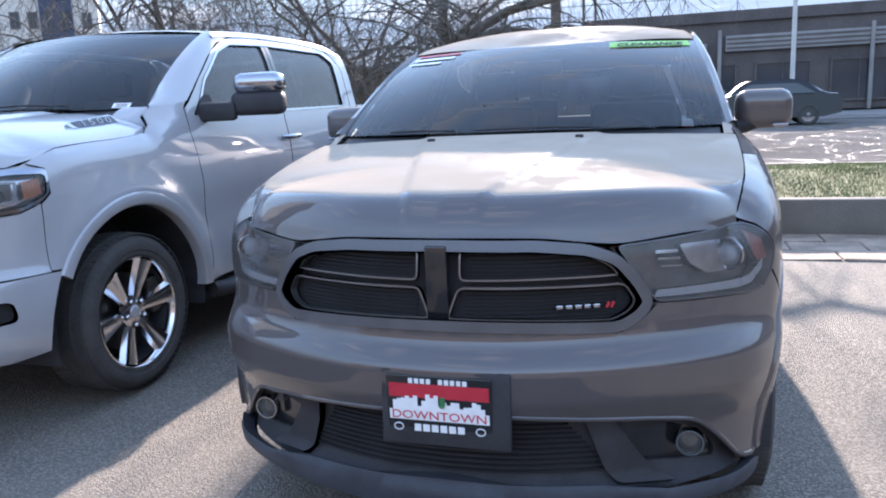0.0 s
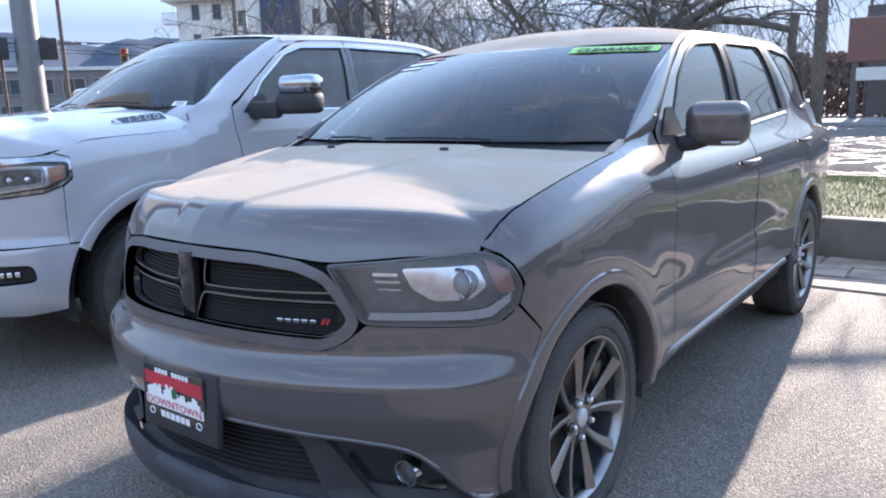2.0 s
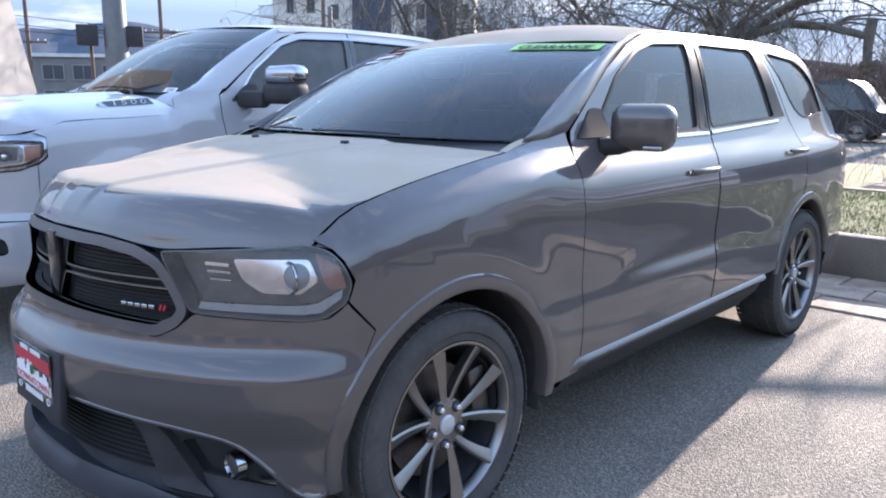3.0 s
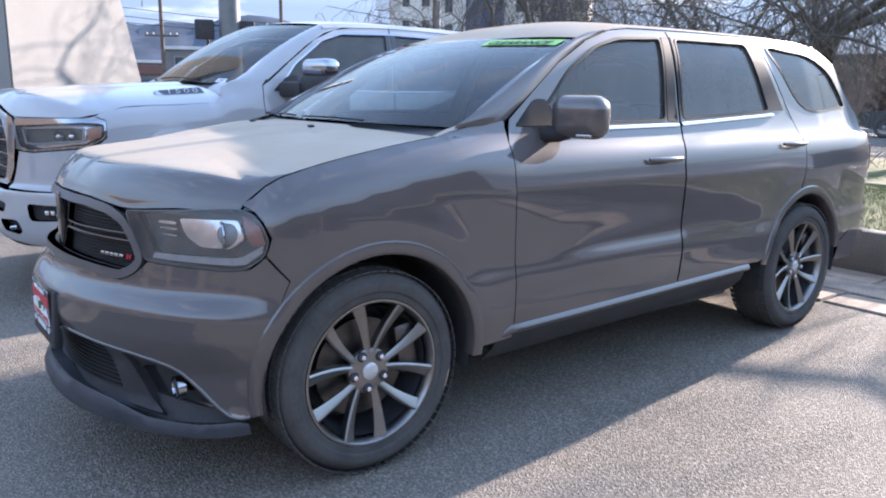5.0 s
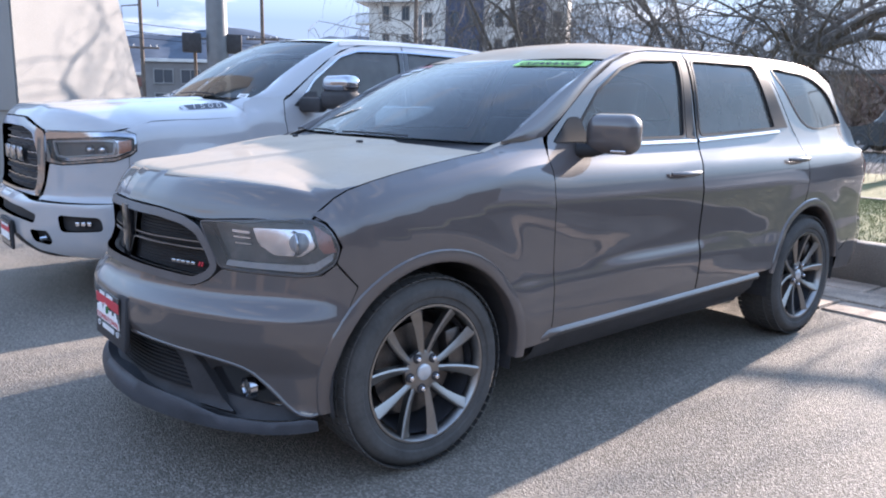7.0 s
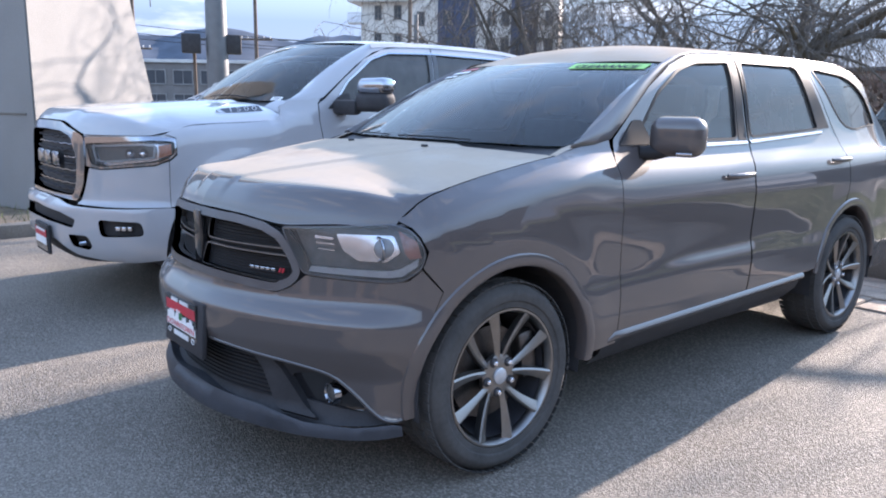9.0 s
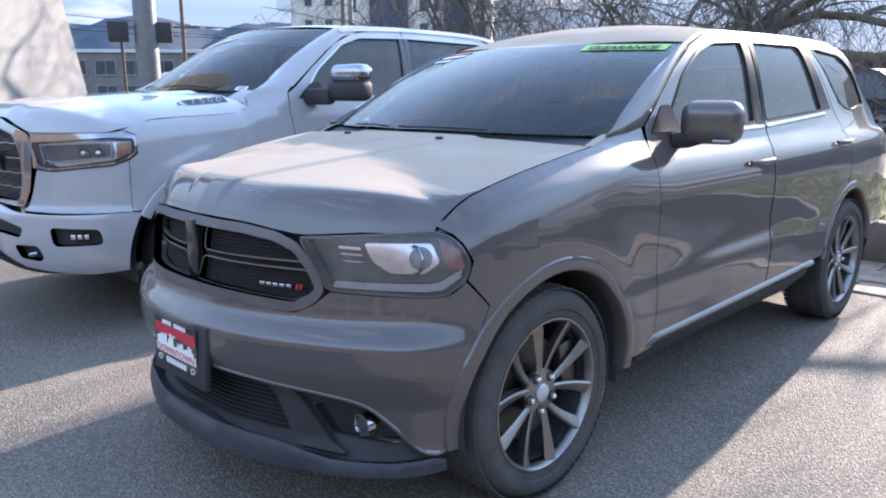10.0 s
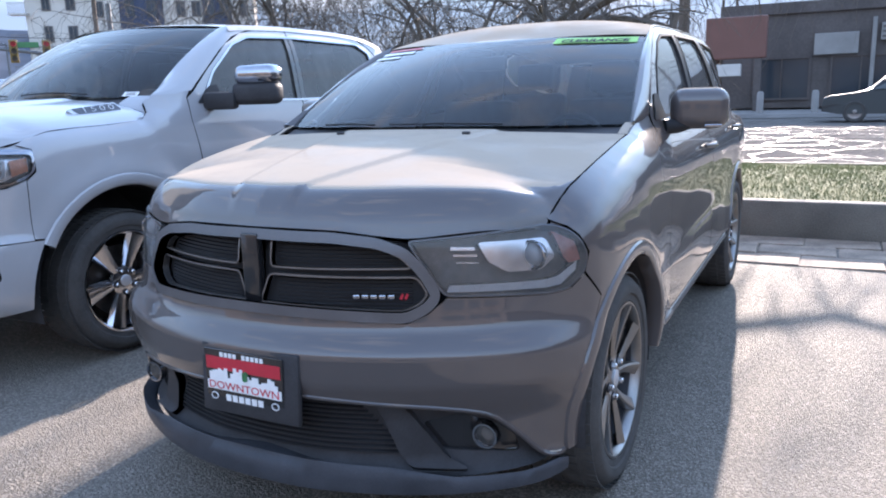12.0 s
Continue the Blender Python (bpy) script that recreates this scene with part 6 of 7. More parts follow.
def build_pickup():
    car = root("pickup_truck", (PICK_X, 0, 0), "clean white crew-cab pickup truck with chrome trim", "truck")
    P = M_WHITE_PAINT
    skin, sx, sy = PICK.skin(), PICK.sx, PICK.sy

    def both(pts):
        return np.array(pts + [(-a, b) for a, b in pts[::-1] if a > 1e-6])

    # bumper with openings
    hook = rounded([(sx(0.54), 0.555), (sx(0.72), 0.560), (sx(0.75), 0.49), (sx(0.72), 0.465), (sx(0.58), 0.478)], 0.03)
    fogh = rounded([(sx(0.80), 0.672), (sy(0.56), 0.658), (sy(0.575), 0.568), (sx(0.815), 0.560)], 0.035)
    holes = [hook, fogh, hook * (-1, 1), fogh * (-1, 1)]
    low = rounded(both([(0.0, 0.715), (sx(0.46), 0.695), (sx(0.63), 0.660), (sx(0.60), 0.600), (sx(0.42), 0.615), (0.0, 0.62)]), 0.02, 2)
    bump = both([(0, 0.775), (sx(0.30), 0.768), (sx(0.62), 0.745), (sx(0.80), 0.742), (sy(0.60), 0.742), (sy(0.741), 0.740)] + [(sy(a), b) for a, b in arc(1.30, 0.42, 0.60, 148, 182, 6)] + [(sy(0.66), 0.395), (sy(0.52), 0.385), (sx(0.80), 0.40), (sx(0.60), 0.42), (sx(0.36), 0.50), (0, 0.50)])
    fb = panel("front_bumper", car, skin, bump, P, holes + [low], step=0.03, depth=0.04)
    back = panel("bumper_backing", fb, PICK.skin(-0.05), both([(0, 0.74), (sx(0.65), 0.72), (sy(0.60), 0.70), (sy(0.60), 0.40), (sx(0.6), 0.36), (0, 0.34)]), M_BLACK, step=0.06, depth=0, label="black air intake and skid plate")
    for side in (1, -1):
        x, y, z = (float(q) for q in PICK.at(sx(0.655), 0.505, -0.03))
        part("tow_hook", tube([(side * x - 0.06, y, z), (side * x + 0.04, y - 0.03, z), (side * x + 0.06, y, z + 0.01)], 0.014, 8), M_CHROME, fb, "", True)
        for k in range(3):
            x, y, z = (float(q) for q in PICK.at(sx(0.90) + 0.04 * k, 0.612, -0.03))
            part("fog_lamp", box(0.030, 0.02, 0.03, (side * x, y, z), 0.006, turn=(0, 0, side * 45)), M_REFLECTOR, fb)
    # fascia below the lamps, chrome surround, grille
    for side in (1, -1):
        fa = np.array([(sx(0.615), 0.756), (sy(0.60), 0.748), (sy(0.741), 0.744), (sy(0.746), 1.042), (sy(0.66), 1.010), (sx(0.80), 0.982), (sx(0.70), 0.990), (sx(0.66), 0.86)]) * (side, 1)
        panel("front_fascia", car, skin, fa, P, step=0.03, depth=0.03)
    go = both([(0, 1.235), (sx(0.36), 1.228), (sx(0.52), 1.192), (sx(0.595), 1.06), (sx(0.60), 0.93), (sx(0.56), 0.80), (sx(0.3), 0.80), (0, 0.80)])
    go = rounded(go, 0.04, 3)
    gr = panel("grille", car, PICK.skin(-0.05), go, M_BLACK, step=0.06, depth=0.02, label="dark grille with chrome bars in a chrome surround")
    so = both([(0, 1.285), (sx(0.34), 1.280), (sx(0.56), 1.225), (sx(0.655), 1.195), (sx(0.675), 1.02), (sx(0.655), 0.88), (sx(0.60), 0.775), (sx(0.3), 0.785), (0, 0.785)])
    so = rounded(so, 0.03, 3)
    panel("grille_surround", gr, PICK.skin(0.012), so, M_CHROME, [ring_outline(go, 0.006)], step=0.03, depth=0.06, label="polished chrome grille surround")
    for k in range(9):
        z = 0.835 + 0.043 * k
        lim = sx(float(np.interp(z, [0.80, 0.93, 1.06, 1.19, 1.23], [0.55, 0.585, 0.58, 0.51, 0.34])))
        if 0.97 < z < 1.09:
            spans = ((-lim, -0.34), (0.34, lim))
        else:
            spans = ((-lim, lim),)
        for a, b in spans:
            n = 26
            rows = [[tuple(map(float, PICK.at(s, z + dz + 0.004 * math.sin(i * 1.9), -0.05 + dd))) for dz, dd in ((-0.007, 0), (-0.003, 0.022), (0.003, 0.022), (0.007, 0))] for i, s in enumerate(np.linspace(a, b, n))]
            part("grille_bar", loft(rows), M_CHROME if k % 2 else M_DARK_ALLOY, gr, "", True)
    for k in range(3):
        x, y, z = (float(q) for q in PICK.at(-0.2 + 0.2 * k, 1.03, -0.02))
        part("badge_block", box(0.15, 0.02, 0.10, (x, y, z), 0.012), M_CHROME, gr, "plain chrome badge block", True)
    # bonnet
    rt = [(x, y - float(pick_front_edge(x))) for x, y in PICK_CUT] + [(0.965, 1.555 - float(pick_front_edge(0.965))), (0.93, 1.58 - float(pick_front_edge(0.93)))]
    rear = [(x, 1.45 + 0.16 * (x / 0.9) ** 2 - float(pick_front_edge(x))) for x in np.linspace(0.90, -0.90, 25)]
    hood = panel("bonnet", car, pick_bonnet, np.array([(x, 0) for x in np.linspace(-PICK_CUT[0][0] + 0.01, PICK_CUT[0][0] - 0.01, 33)] + rt + rear + [(-a, b) for a, b in rt[::-1]]), P, step=0.025, depth=0.05, steps=(0.03, 0.025), label="white bonnet with a raised flat dome")
    part("cowl", loft([[(x, 1.42 + 0.17 * (x / 0.9) ** 2 + dy, z) for x in np.linspace(-0.74, 0.74, 17)] for dy, z in ((0, 1.39), (0.06, 1.40), (0.13, 1.425))]), M_BLACK, car, "black plastic cowl", True)
    ws = panel("windscreen", car, PICK_GLASS, [(-1, 0), (1, 0), (1, 1), (-1, 1)], M_GLASS, step=0.09, depth=0)
    rail_y, rail_z = [2.2, 2.46, 2.75, 3.10, 3.5, 3.85, 4.1, 4.33], [1.845, 1.885, 1.905, 1.915, 1.912, 1.900, 1.870, 1.80]

    def roof_fn(u, q, e=0.0):
        yf = 2.25 + 0.22 * u * u
        y = yf + (4.33 - yf) * q
        zr = ease(y, rail_y, rail_z)
        xe = np.array([float(PICK.at(PICK.sy(a), b)[0]) for a, b in zip(np.atleast_1d(y), np.atleast_1d(zr))])
        xe = np.minimum(xe, 0.77)
        return u * xe, y, zr + 0.05 * (1 - np.abs(u) ** 2.6) + e

    panel("roof", car, roof_fn, [(-1, 0), (1, 0), (1, 1), (-1, 1)], P, step=0.06, depth=0.02)
    v, f, n = cloth(lambda u, q: roof_fn(u, q, -0.04), [(-0.96, 0.02), (0.96, 0.02), (0.96, 0.98), (-0.96, 0.98)], (), 0.1, 0)
    part("headliner", (v, f), M_CABIN, car, "", True)
    for side in (1, -1):
        def L(pts):
            return np.array([(side * sy(a), b) for a, b in pts])

        pil = [(1.64, 1.432), (1.80, 1.440), (1.93, 1.465), (2.10, 1.592), (2.28, 1.722), (2.45, 1.818), (2.62, 1.866)]
        rows = []
        for i, (y, z) in enumerate(pil):
            g = np.array([float(q) for q in PICK_GLASS(1.0, i / (len(pil) - 1), 0.006)])
            h = np.array([float(q) for q in PICK.at(sy(y), z, 0.002)])
            m = (g + h) / 2 + np.array([0.014, -0.012, 0.012])
            rows.append([(side * a[0], a[1], a[2]) for a in (g + np.array([-0.012, 0.004, -0.014]), g, (g + m) / 2 + np.array([0.004, -0.005, 0.005]), m, (h + m) / 2 + np.array([0.005, -0.002, 0.003]), h)])
        v, f = loft(rows)
        part("a_pillar", (v, f if side > 0 else [q[::-1] for q in f]), P, car, "", True)
        rail = [[(side * float(q[0]), float(q[1]), float(q[2])) for q in (PICK.at(sy(y), z, e) for z, e in ((float(ease(y, rail_y, rail_z)) + 0.004, 0.004), (float(ease(y, rail_y, rail_z)) - 0.03, 0.006)))] for y in np.linspace(2.45, 4.3, 20)]
        v, f = loft(rail)
        part("roof_rail", (v, f if side < 0 else [q[::-1] for q in f]), P, car, "", True)
        scuttle(car, side, P, [tuple(float(q) for q in PICK.at(sy(y), z)) for y, z in ((1.570, 1.335), (1.60, 1.41), (1.80, 1.446))],
                lambda x: tuple(float(q) for q in pick_bonnet(x, 1.455 + 0.16 * (x / 0.9) ** 2 - float(pick_front_edge(x)))), lambda x: tuple(float(q) for q in PICK_GLASS(x / 0.86, 0.01, 0.003)), 0.935, 0.74)
        top = [(y, float(pick_top(y)) - 0.001) for y in (1.53, 1.3, 1.1, 0.92, 0.80)]
        fender = [(1.905, 0.43), (1.905, 1.0), (1.872, 1.29), (1.878, 1.425), (1.915, 1.465), (1.80, 1.445), (1.66, 1.438), (1.585, 1.40), (1.580, 1.345)] + top + [(0.745, 1.214), (0.803, 1.19), (0.800, 1.08), (0.750, 1.040), (0.744, 0.750)] + arc(1.30, 0.42, 0.60, 147, 2, 28)
        panel("fender", car, skin, L(fender), P, step=0.03, depth=0.03)
        panel("fender_flange", car, PICK.skin(-0.012), np.array([(sx(0.63), 1.185), (sy(0.60), 1.180), (sy(0.92), 1.180), (sy(0.92), 1.262), (sy(0.80), 1.232), (sy(0.72), 1.206), (sy(0.60), 1.2), (sx(0.80), 1.2), (sx(0.63), 1.212)]) * (side, 1), P, step=0.03, depth=0)
        part("bonnet_hinge_cover", cloth(lambda x, y: (side * pick_bonnet(x, y - pick_front_edge(x))[0], y, pick_bonnet(x, y - pick_front_edge(x))[2] - 0.012), [(0.72, 1.44), (0.985, 1.44), (0.985, 1.66), (0.72, 1.62)], (), 0.04, 0)[:2], P, car, "", True)
        fw = rounded([(1.99, 1.392), (2.16, 1.585), (2.42, 1.768), (2.60, 1.824), (3.025, 1.838), (2.965, 1.385)], 0.04)
        rw = rounded([(3.035, 1.385), (3.095, 1.840), (3.93, 1.826), (4.075, 1.750), (4.03, 1.395)], 0.045)
        door = [(1.911, 0.43), (2.985, 0.43), (2.99, 1.30), (3.055, 1.885), (2.75, 1.876), (2.55, 1.845), (2.36, 1.765), (2.12, 1.595), (1.945, 1.455), (1.885, 1.42), (1.877, 1.29), (1.911, 1.0)]
        fd = panel("front_door", car, skin, L(door), P, [L(fw)], step=0.04, depth=0.03)
        panel("window_glass", fd, PICK.skin(-0.012), L(fw), M_TINT, step=0.08, depth=0, label="tinted side window")
        rdoor = [(2.995, 0.43), (4.02, 0.43), (4.10, 0.9), (4.16, 1.35), (4.20, 1.70), (4.10, 1.80), (3.95, 1.868), (3.5, 1.884), (3.065, 1.886), (3.0, 1.30)]
        rd = panel("rear_door", car, skin, L(rdoor), P, [L(rw)], step=0.04, depth=0.03)
        panel("window_glass", rd, PICK.skin(-0.012), L(rw), M_TINT, step=0.08, depth=0, label="tinted side window")
        cab = [(4.03, 0.43), (4.30, 0.43), (4.30, 1.40), (4.33, 1.78), (4.10, 1.868), (3.98, 1.874), (4.11, 1.805), (4.21, 1.70), (4.17, 1.35), (4.11, 0.9)]
        panel("cab_corner", car, skin, L(cab), P, step=0.05, depth=0.03)
        wt = L(rounded([(1.985, 1.387), (2.155, 1.590), (2.415, 1.773), (2.60, 1.830), (3.06, 1.846), (3.935, 1.832), (4.083, 1.753), (4.037, 1.389), (3.0, 1.380)], 0.035))
        panel("window_trim", car, PICK.skin(0.006), wt, M_CHROME, [ring_outline(wt, 0.015)], step=0.04, depth=0.014, label="chrome window trim")
        panel("pillar_cover", rd, PICK.skin(0.004), L([(2.995, 1.385), (3.045, 1.385), (3.10, 1.838), (3.055, 1.838)]), M_GLOSS_BLACK, step=0.06, depth=0.004)
        panel("pillar_cover", fd, PICK.skin(0.004), L([(2.945, 1.385), (2.985, 1.385), (3.045, 1.838), (3.005, 1.838)]), M_GLOSS_BLACK, step=0.06, depth=0.004)
        bed = [(4.32, 0.48), (4.40, 0.46)] + arc(4.97, 0.42, 0.58, 176, 4, 24) + [(5.60, 0.52), (6.0, 0.56), (6.0, 1.38), (4.32, 1.40)]
        panel("bed_side", car, skin, L(bed), P, step=0.05, depth=0.05)
        for y0, host in ((2.87, fd), (3.93, rd)):
            pts, rad = [], []
            for k in range(11):
                q = PICK.at(sy(y0 + 0.26 * k / 10), 1.205, 0.012 + 0.034 * math.sin(math.pi * k / 10) ** 0.5)
                pts.append((side * float(q[0]), float(q[1]), float(q[2])))
                rad.append(0.012 + 0.006 * math.sin(math.pi * k / 10))
            part("handle", tube(pts, rad, 10), M_CHROME, host, "chrome handle", True)
        # big two-tone mirror
        mi = part("door_mirror", box(0.31, 0.15, 0.14, (side * 1.285, 2.17, 1.435), 0.045, 3, turn=(0, 0, side * 10)), M_BLACK, car, "large door mirror, black with a chrome cap", True)
        part("mirror_cap", box(0.29, 0.155, 0.125, (side * 1.300, 2.17, 1.545), 0.05, 3, turn=(0, 0, side * 10)), M_CHROME, mi, "chrome mirror cap", True)
        part("mirror_arm", box(0.22, 0.10, 0.11, (side * 1.07, 2.07, 1.395), 0.03, 2, turn=(0, 0, side * 18)), M_BLACK, mi, "", True)
        panel("mirror_sail", fd, PICK.skin(0.008), L(rounded([(1.955, 1.385), (2.17, 1.385), (2.16, 1.50), (2.08, 1.49)], 0.02)), M_BLACK, step=0.05, depth=0.02)
        # lamps
        hl = rounded(np.array([(sx(0.675), 1.145), (sx(0.72), 1.025), (sx(0.80), 1.005), (sy(0.68), 1.040), (sy(0.775), 1.085), (sy(0.785), 1.165), (sy(0.66), 1.172)]) * (side, 1), 0.02)
        lp = panel("headlight", car, PICK.skin(-0.06), hl, M_REFLECTOR, step=0.05, depth=0, label="twin projector headlight under a clear lens")
        panel("lens", lp, PICK.skin(0.0), hl, M_LENS, step=0.05, depth=0.03)
        cr = rounded(np.array([(sx(0.66), 1.190), (sx(0.665), 1.01), (sx(0.70), 1.000), (sx(0.80), 0.990), (sy(0.66), 1.018), (sy(0.745), 1.050), (sy(0.795), 1.09), (sy(0.80), 1.190), (sy(0.66), 1.200)]) * (side, 1), 0.02)
        panel("lamp_surround", lp, PICK.skin(0.006), cr, M_CHROME, [ring_outline(hl, -0.003)], step=0.03, depth=0.05, label="chrome lamp surround")
        am = np.array([(sy(0.695), 1.062), (sy(0.768), 1.085), (sy(0.772), 1.150), (sy(0.695), 1.140)]) * (side, 1)
        panel("side_marker", lp, PICK.skin(-0.015), am, M_AMBER, step=0.04, depth=0.02, label="amber side marker")
        drl = rounded(np.array([(sx(0.705), 1.138), (sx(0.74), 1.040), (sx(0.80), 1.030), (sy(0.665), 1.058), (sy(0.680), 1.145), (sy(0.60), 1.150)]) * (side, 1), 0.015)
        panel("light_bar", lp, PICK.skin(-0.014), drl, M_DRL, [ring_outline(drl, 0.010)], step=0.03, depth=0.01)
        panel("lamp_pocket", lp, PICK.skin(-0.045), ring_outline(drl, 0.004), M_LAMP_DARK, step=0.04, depth=0)
        for q in (0.50, 0.60):
            x, y, z = (float(k) for k in PICK.at(sy(q), 1.085, -0.035))
            bm = bmesh.new()
            bmesh.ops.create_uvsphere(bm, u_segments=18, v_segments=10, radius=0.034, matrix=pose(side * x, y, z))
            part("projector", bm, M_REFLECTOR, lp, "", True)
        for cyl in (1.30, 4.97):
            arch_trim(car, PICK, cyl, 0.42, 0.535, 0.60, 0, 150 if cyl < 2 else 178, 0.016, side, P)
            liner(car, cyl, 0.42, 0.56, 0.55, 1.0, side)
            wheel(car, (side * 1.02, cyl - 0.015, 0.41), 0.41, 0.285, 0.28, side, 6, M_WHEEL_CHROME, (0.024, 0.064), 0.0, 8)
        # running board
        part("side_step", tube([(side * 0.98, 1.95, 0.36), (side * 0.99, 2.1, 0.34), (side * 0.99, 4.1, 0.34), (side * 0.98, 4.25, 0.36)], 0.05, 10), M_BLACK, car, "black side step", True)
    # model badge on the near bonnet flank
    by, bz = 1.345, 1.362
    bx = float(pick_flank(by, bz, 0.016)[0][0])
    lean = radians(52)

    def emblem(e):
        """A flat plate that leans on the flank: metres along the truck and up the plate."""
        return lambda u, v: (bx - v * math.cos(lean) + e * math.sin(lean) - 0.02 * u, by + u, bz + v * math.sin(lean) + e * math.cos(lean) + 0.06 * u)

    bd = part("badge", cloth(emblem(0.0), rounded([(-0.185, 0.028), (-0.12, -0.046), (0.185, -0.040), (0.150, 0.046)], 0.02), (), 0.03, 0.020)[:2], M_SILVER, car, "silver badge with a model number", True)
    part("badge_field", cloth(emblem(0.003), rounded([(-0.152, 0.028), (-0.110, -0.018), (0.166, -0.014), (0.140, 0.036)], 0.01), (), 0.03, 0.002)[:2], M_BADGE, bd)
    for k, ch in enumerate("1500"):
        draped("digit", ch, emblem(0.007), (-0.078 + 0.060 * k, 0.009), 0.050, M_WHITE, bd, 1.0, grow=1.7)
    for k in range(8):
        part("text_bar", cloth(emblem(0.004), [(-0.085 + 0.027 * k, -0.035), (-0.064 + 0.027 * k, -0.035), (-0.064 + 0.027 * k, -0.025), (-0.085 + 0.027 * k, -0.025)], (), 0.03, 0.001)[:2], M_BADGE, bd)
    # cab back, bed, inside, under
    part("cab_back", box(1.60, 0.04, 1.3, (0, 4.31, 1.15), 0.01), P, car)
    part("bed_front", box(1.90, 0.05, 0.9, (0, 4.36, 0.95), 0.01), P, car)
    part("bed_floor", box(1.90, 1.7, 0.05, (0, 5.2, 0.85)), M_BLACK, car)
    part("tailgate", box(1.80, 0.06, 0.60, (0, 6.0, 1.08), 0.02), P, car)
    part("rear_bumper", box(1.95, 0.20, 0.22, (0, 6.08, 0.66), 0.05), M_CHROME, car, "", True)
    part("underbody", joined(box(1.1, 5.2, 0.25, (0, 3.1, 0.45), 0.03), box(1.8, 2.2, 0.15, (0, 3.1, 0.42), 0.03)), M_BLACK, car)
    part("dashboard", box(1.56, 0.55, 0.22, (0, 1.98, 1.28), 0.06), M_CABIN, car, "", True)
    part("cabin_floor", box(1.75, 2.4, 0.05, (0, 3.1, 0.60)), M_CABIN, car)
    for x in (0.42, -0.42):
        seat(car, x, 2.65, 0.88)
        seat(car, x, 3.55, 0.90)
    tg = root("price_tag", (PICK_X, 0, 0), "small white paper tag tucked behind the screen", "tag")
    part("paper", cloth(lambda u, v: PICK_GLASS(u, v, 0.004), [(0.80, 0.005), (0.90, 0.005), (0.90, 0.05), (0.80, 0.05)], (), 0.05, 0)[:2], M_WHITE, tg, "", True)
    for k in range(2):
        part("text_bar", cloth(lambda u, v: PICK_GLASS(u, v, 0.006), [(0.82, 0.014 + 0.016 * k), (0.885, 0.014 + 0.016 * k), (0.885, 0.021 + 0.016 * k), (0.82, 0.021 + 0.016 * k)], (), 0.05, 0)[:2], M_LAMP_DARK, tg, "", True)
    pl = root("number_plate", (PICK_X, 0, 0), "red and black dealer plate on the pickup bumper", "plate")
    part("plate_backing", box(0.34, 0.02, 0.20, (0.16, 0.165, 0.49), 0.006), M_BLACK, pl)
    part("plate_body", box(0.30, 0.006, 0.16, (0.16, 0.153, 0.49), 0.002), M_GLOSS_BLACK, pl)
    part("red_band", box(0.28, 0.003, 0.05, (0.16, 0.150, 0.528)), M_RED, pl)
    part("white_band", box(0.28, 0.003, 0.05, (0.16, 0.149, 0.478)), M_WHITE, pl)
    for k in range(7):
        part("text_bar", box(0.026, 0.003, 0.016, (0.06 + 0.034 * k, 0.149, 0.545)), M_WHITE, pl)
    for s_, v0 in ((0.55, 0.03), (-0.25, 0.03)):
        pts = [tuple(float(q) for q in PICK_GLASS(s_ - 0.62 * k / 8, v0 - 0.015 + 0.02 * math.sin(k / 8 * 3), 0.016)) for k in range(9)]
        part("wiper", tube(pts, 0.005, 6), M_BLACK, car, "", True)
    return car


pickup = build_pickup()


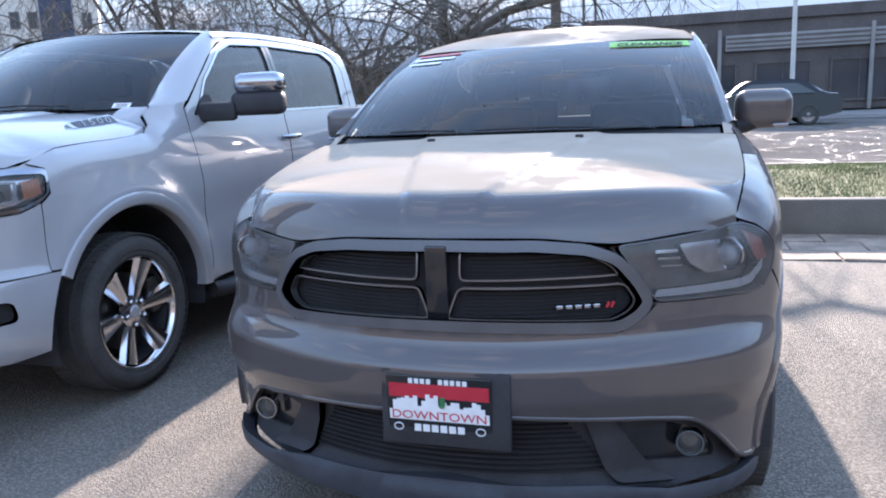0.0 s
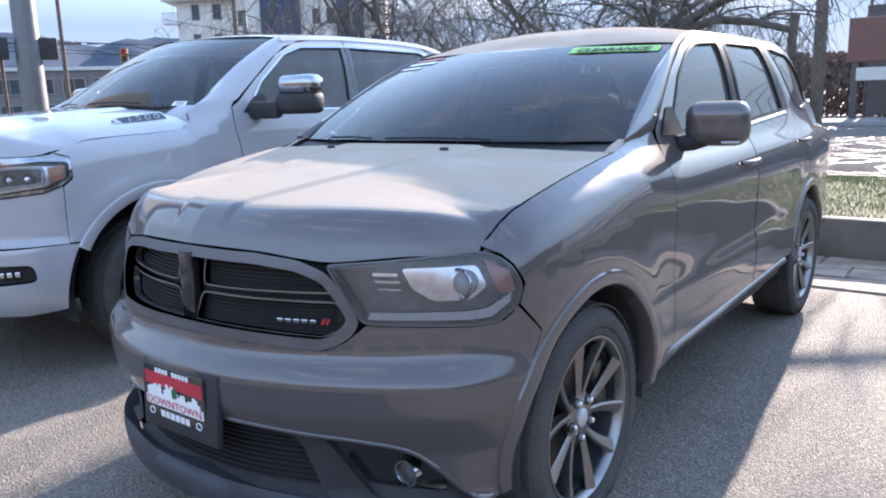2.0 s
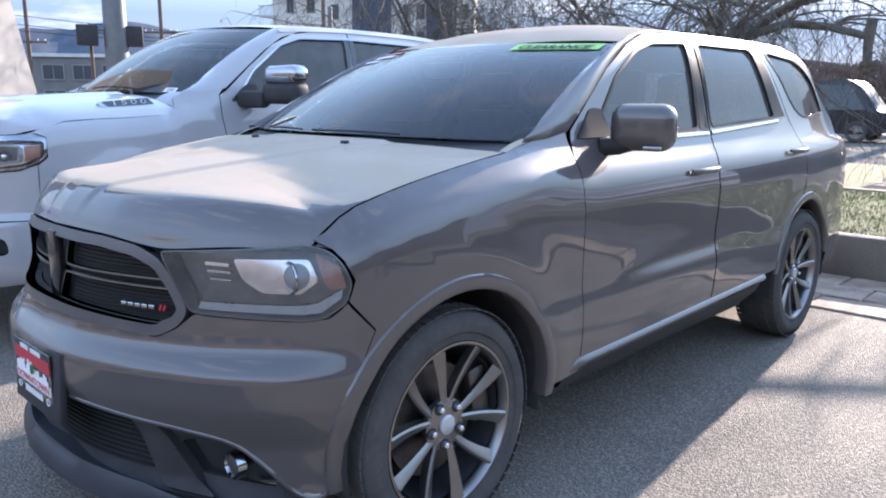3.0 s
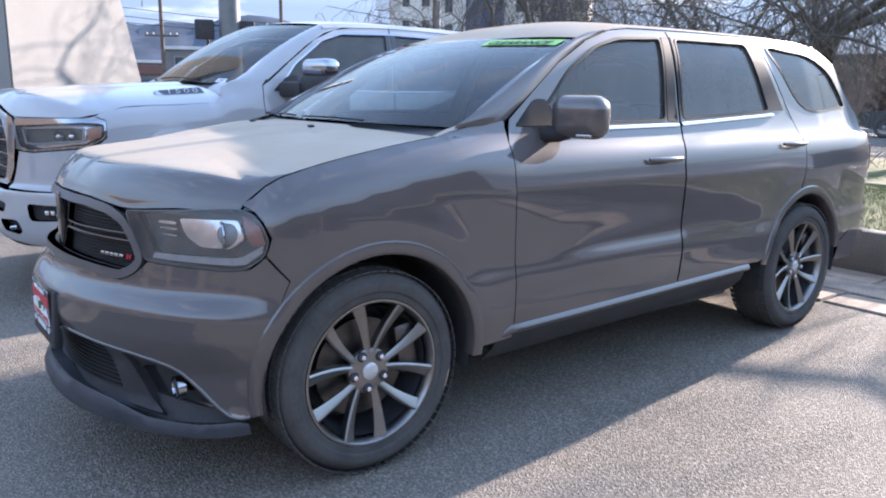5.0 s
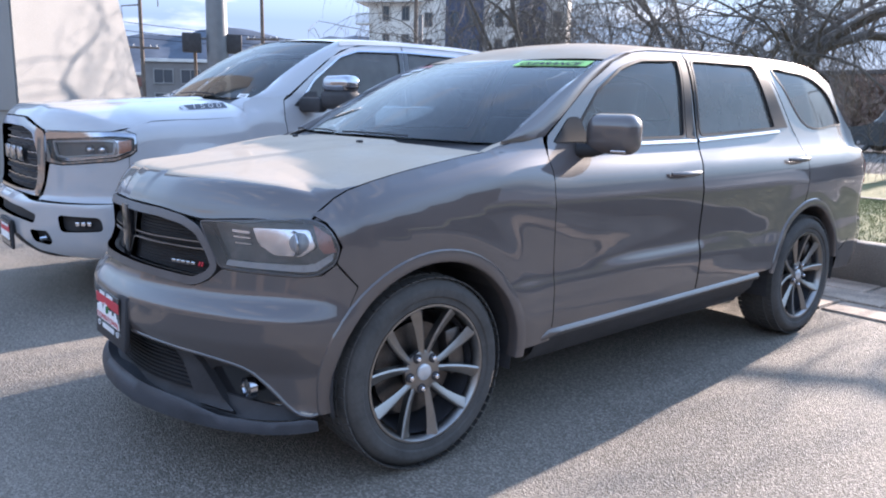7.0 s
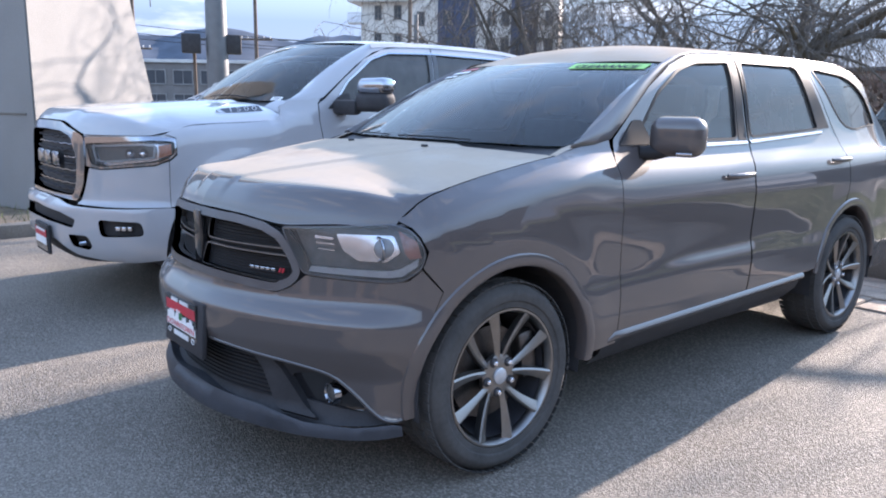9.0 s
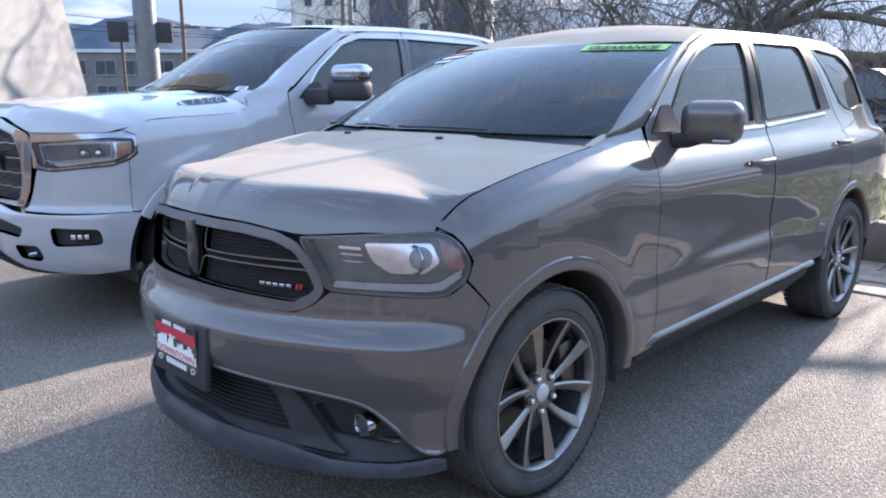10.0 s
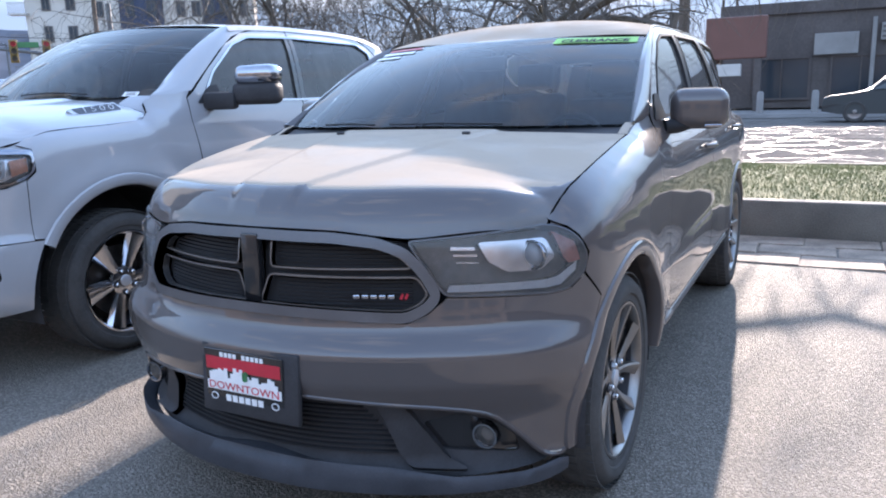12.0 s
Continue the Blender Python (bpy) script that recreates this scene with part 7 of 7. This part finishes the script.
# ---- traffic on the street, standing still
def street_car(at, turn, mat, label, length=4.6, height=1.6):
    """A plain far car: body with a cabin, windows, lamps and wheels."""
    c = root("car", at, label, "car", turn=turn)
    h = height
    side = [(0, 0.35), (0.02, 0.62), (0.20, 0.80), (1.15, 0.95), (1.75, h - 0.08), (2.3, h), (3.4, h - 0.03), (4.15, 1.02), (4.5, 0.95), (length, 0.7), (length, 0.38), (4.1, 0.28), (0.5, 0.28)]
    side = spline(side[:11], 4)
    side = [tuple(q) for q in side] + [(4.1, 0.26), (0.5, 0.26)]
    rows = []
    for k, x in enumerate((-0.88, -0.84, -0.70, 0, 0.70, 0.84, 0.88)):
        sq = {0: 0.0, 1: 0.55, 2: 0.97, 3: 1.0, 4: 0.97, 5: 0.55, 6: 0.0}[k]
        rows.append([(x * (1 if z < 0.98 else 0.86), y, z if z < 0.95 else 0.95 + (z - 0.95) * (sq if sq < 0.6 else 1)) for y, z in side])
    v, f = loft(rows, True)
    n = len(side)
    f += [tuple(range(n)), tuple(6 * n + i for i in range(n))[::-1]]
    part("body", (v, f), mat, c, "", True)
    for sd in (1, -1):
        part("window", cloth(lambda y, z: (0.80 * sd - sd * 0.18 * (z - 0.95) + 0.03 * sd + 0 * y, y, z), rounded([(1.35, 0.98), (3.85, 1.0), (3.3, h - 0.13), (1.95, h - 0.13)], 0.06), (), 0.2, 0.01)[:2], M_PANE, c, "dark side glass")
        for y in (0.9, 3.65):
            w = new("wheel")
            w.parent = c
            w.matrix_basis = pose(sd * 0.90, y, 0.33)
            tv, tf = lathe([(-0.2, 0.2), (-0.2, 0.32), (-0.03, 0.33), (0.0, 0.29), (-0.01, 0.21)], 24)
            rv, rf = lathe([(-0.02, 0.21), (-0.03, 0.12), (-0.01, 0.0)], 24)
            if sd < 0:
                tv, rv = [(-a, b, q) for a, b, q in tv], [(-a, b, q) for a, b, q in rv]
            part("tyre", (tv, tf), M_RUBBER, w, "", True)
            part("rim", (rv, rf), M_ALLOY, w, "", True)
        part("headlight", box(0.30, 0.12, 0.12, (sd * 0.62, 0.12, 0.70), 0.03), M_REFLECTOR, c)
        part("tail_light", box(0.26, 0.10, 0.14, (sd * 0.66, length - 0.06, 0.80), 0.03), M_RED, c)
    return c


street_car((0.95, 25.4, STREET_Z + 0.03), -90, M_DARK_CAR, "dark saloon car on the far lane of the street", 4.6, 1.45)
street_car((-8.4, 26.2, STREET_Z + 0.03), -90, M_DARK_CAR, "dark estate car standing on the street", 4.7, 1.9)


# ---- paving stones in front of the kerb
paving = tagged(new("paving_strip"), "sandstone paving strip along the kerb", "paving", kind="structure")
r = random.Random(8)
datas = []
for i in range(6):
    bm = box(0.590 - 0.02 * r.random(), 0.380 - 0.02 * r.random(), 0.06, (0, 0, 0), 0.008, 1)
    for q in bm.verts:
        q.co += Vector((r.uniform(-1, 1), r.uniform(-1, 1), r.uniform(-1, 1))) * 0.006
    me = bpy.data.meshes.new("paving_stone")
    bm.to_mesh(me)
    bm.free()
    me.materials.append(M_PAVER)
    datas.append(me)
for row in range(3):
    for k in range(24):
        ob = new("paving_stone", datas[r.randrange(6)])
        ob.parent = paving
        ob.matrix_basis = pose(-5.0 + 0.60 * k + 0.27 * (row % 2) + r.uniform(-0.015, 0.015), 4.72 + 0.393 * row + 0.195, -0.016 + r.uniform(-0.003, 0.003), r.uniform(-0.5, 0.5), r.uniform(-0.5, 0.5), r.uniform(-0.6, 0.6))
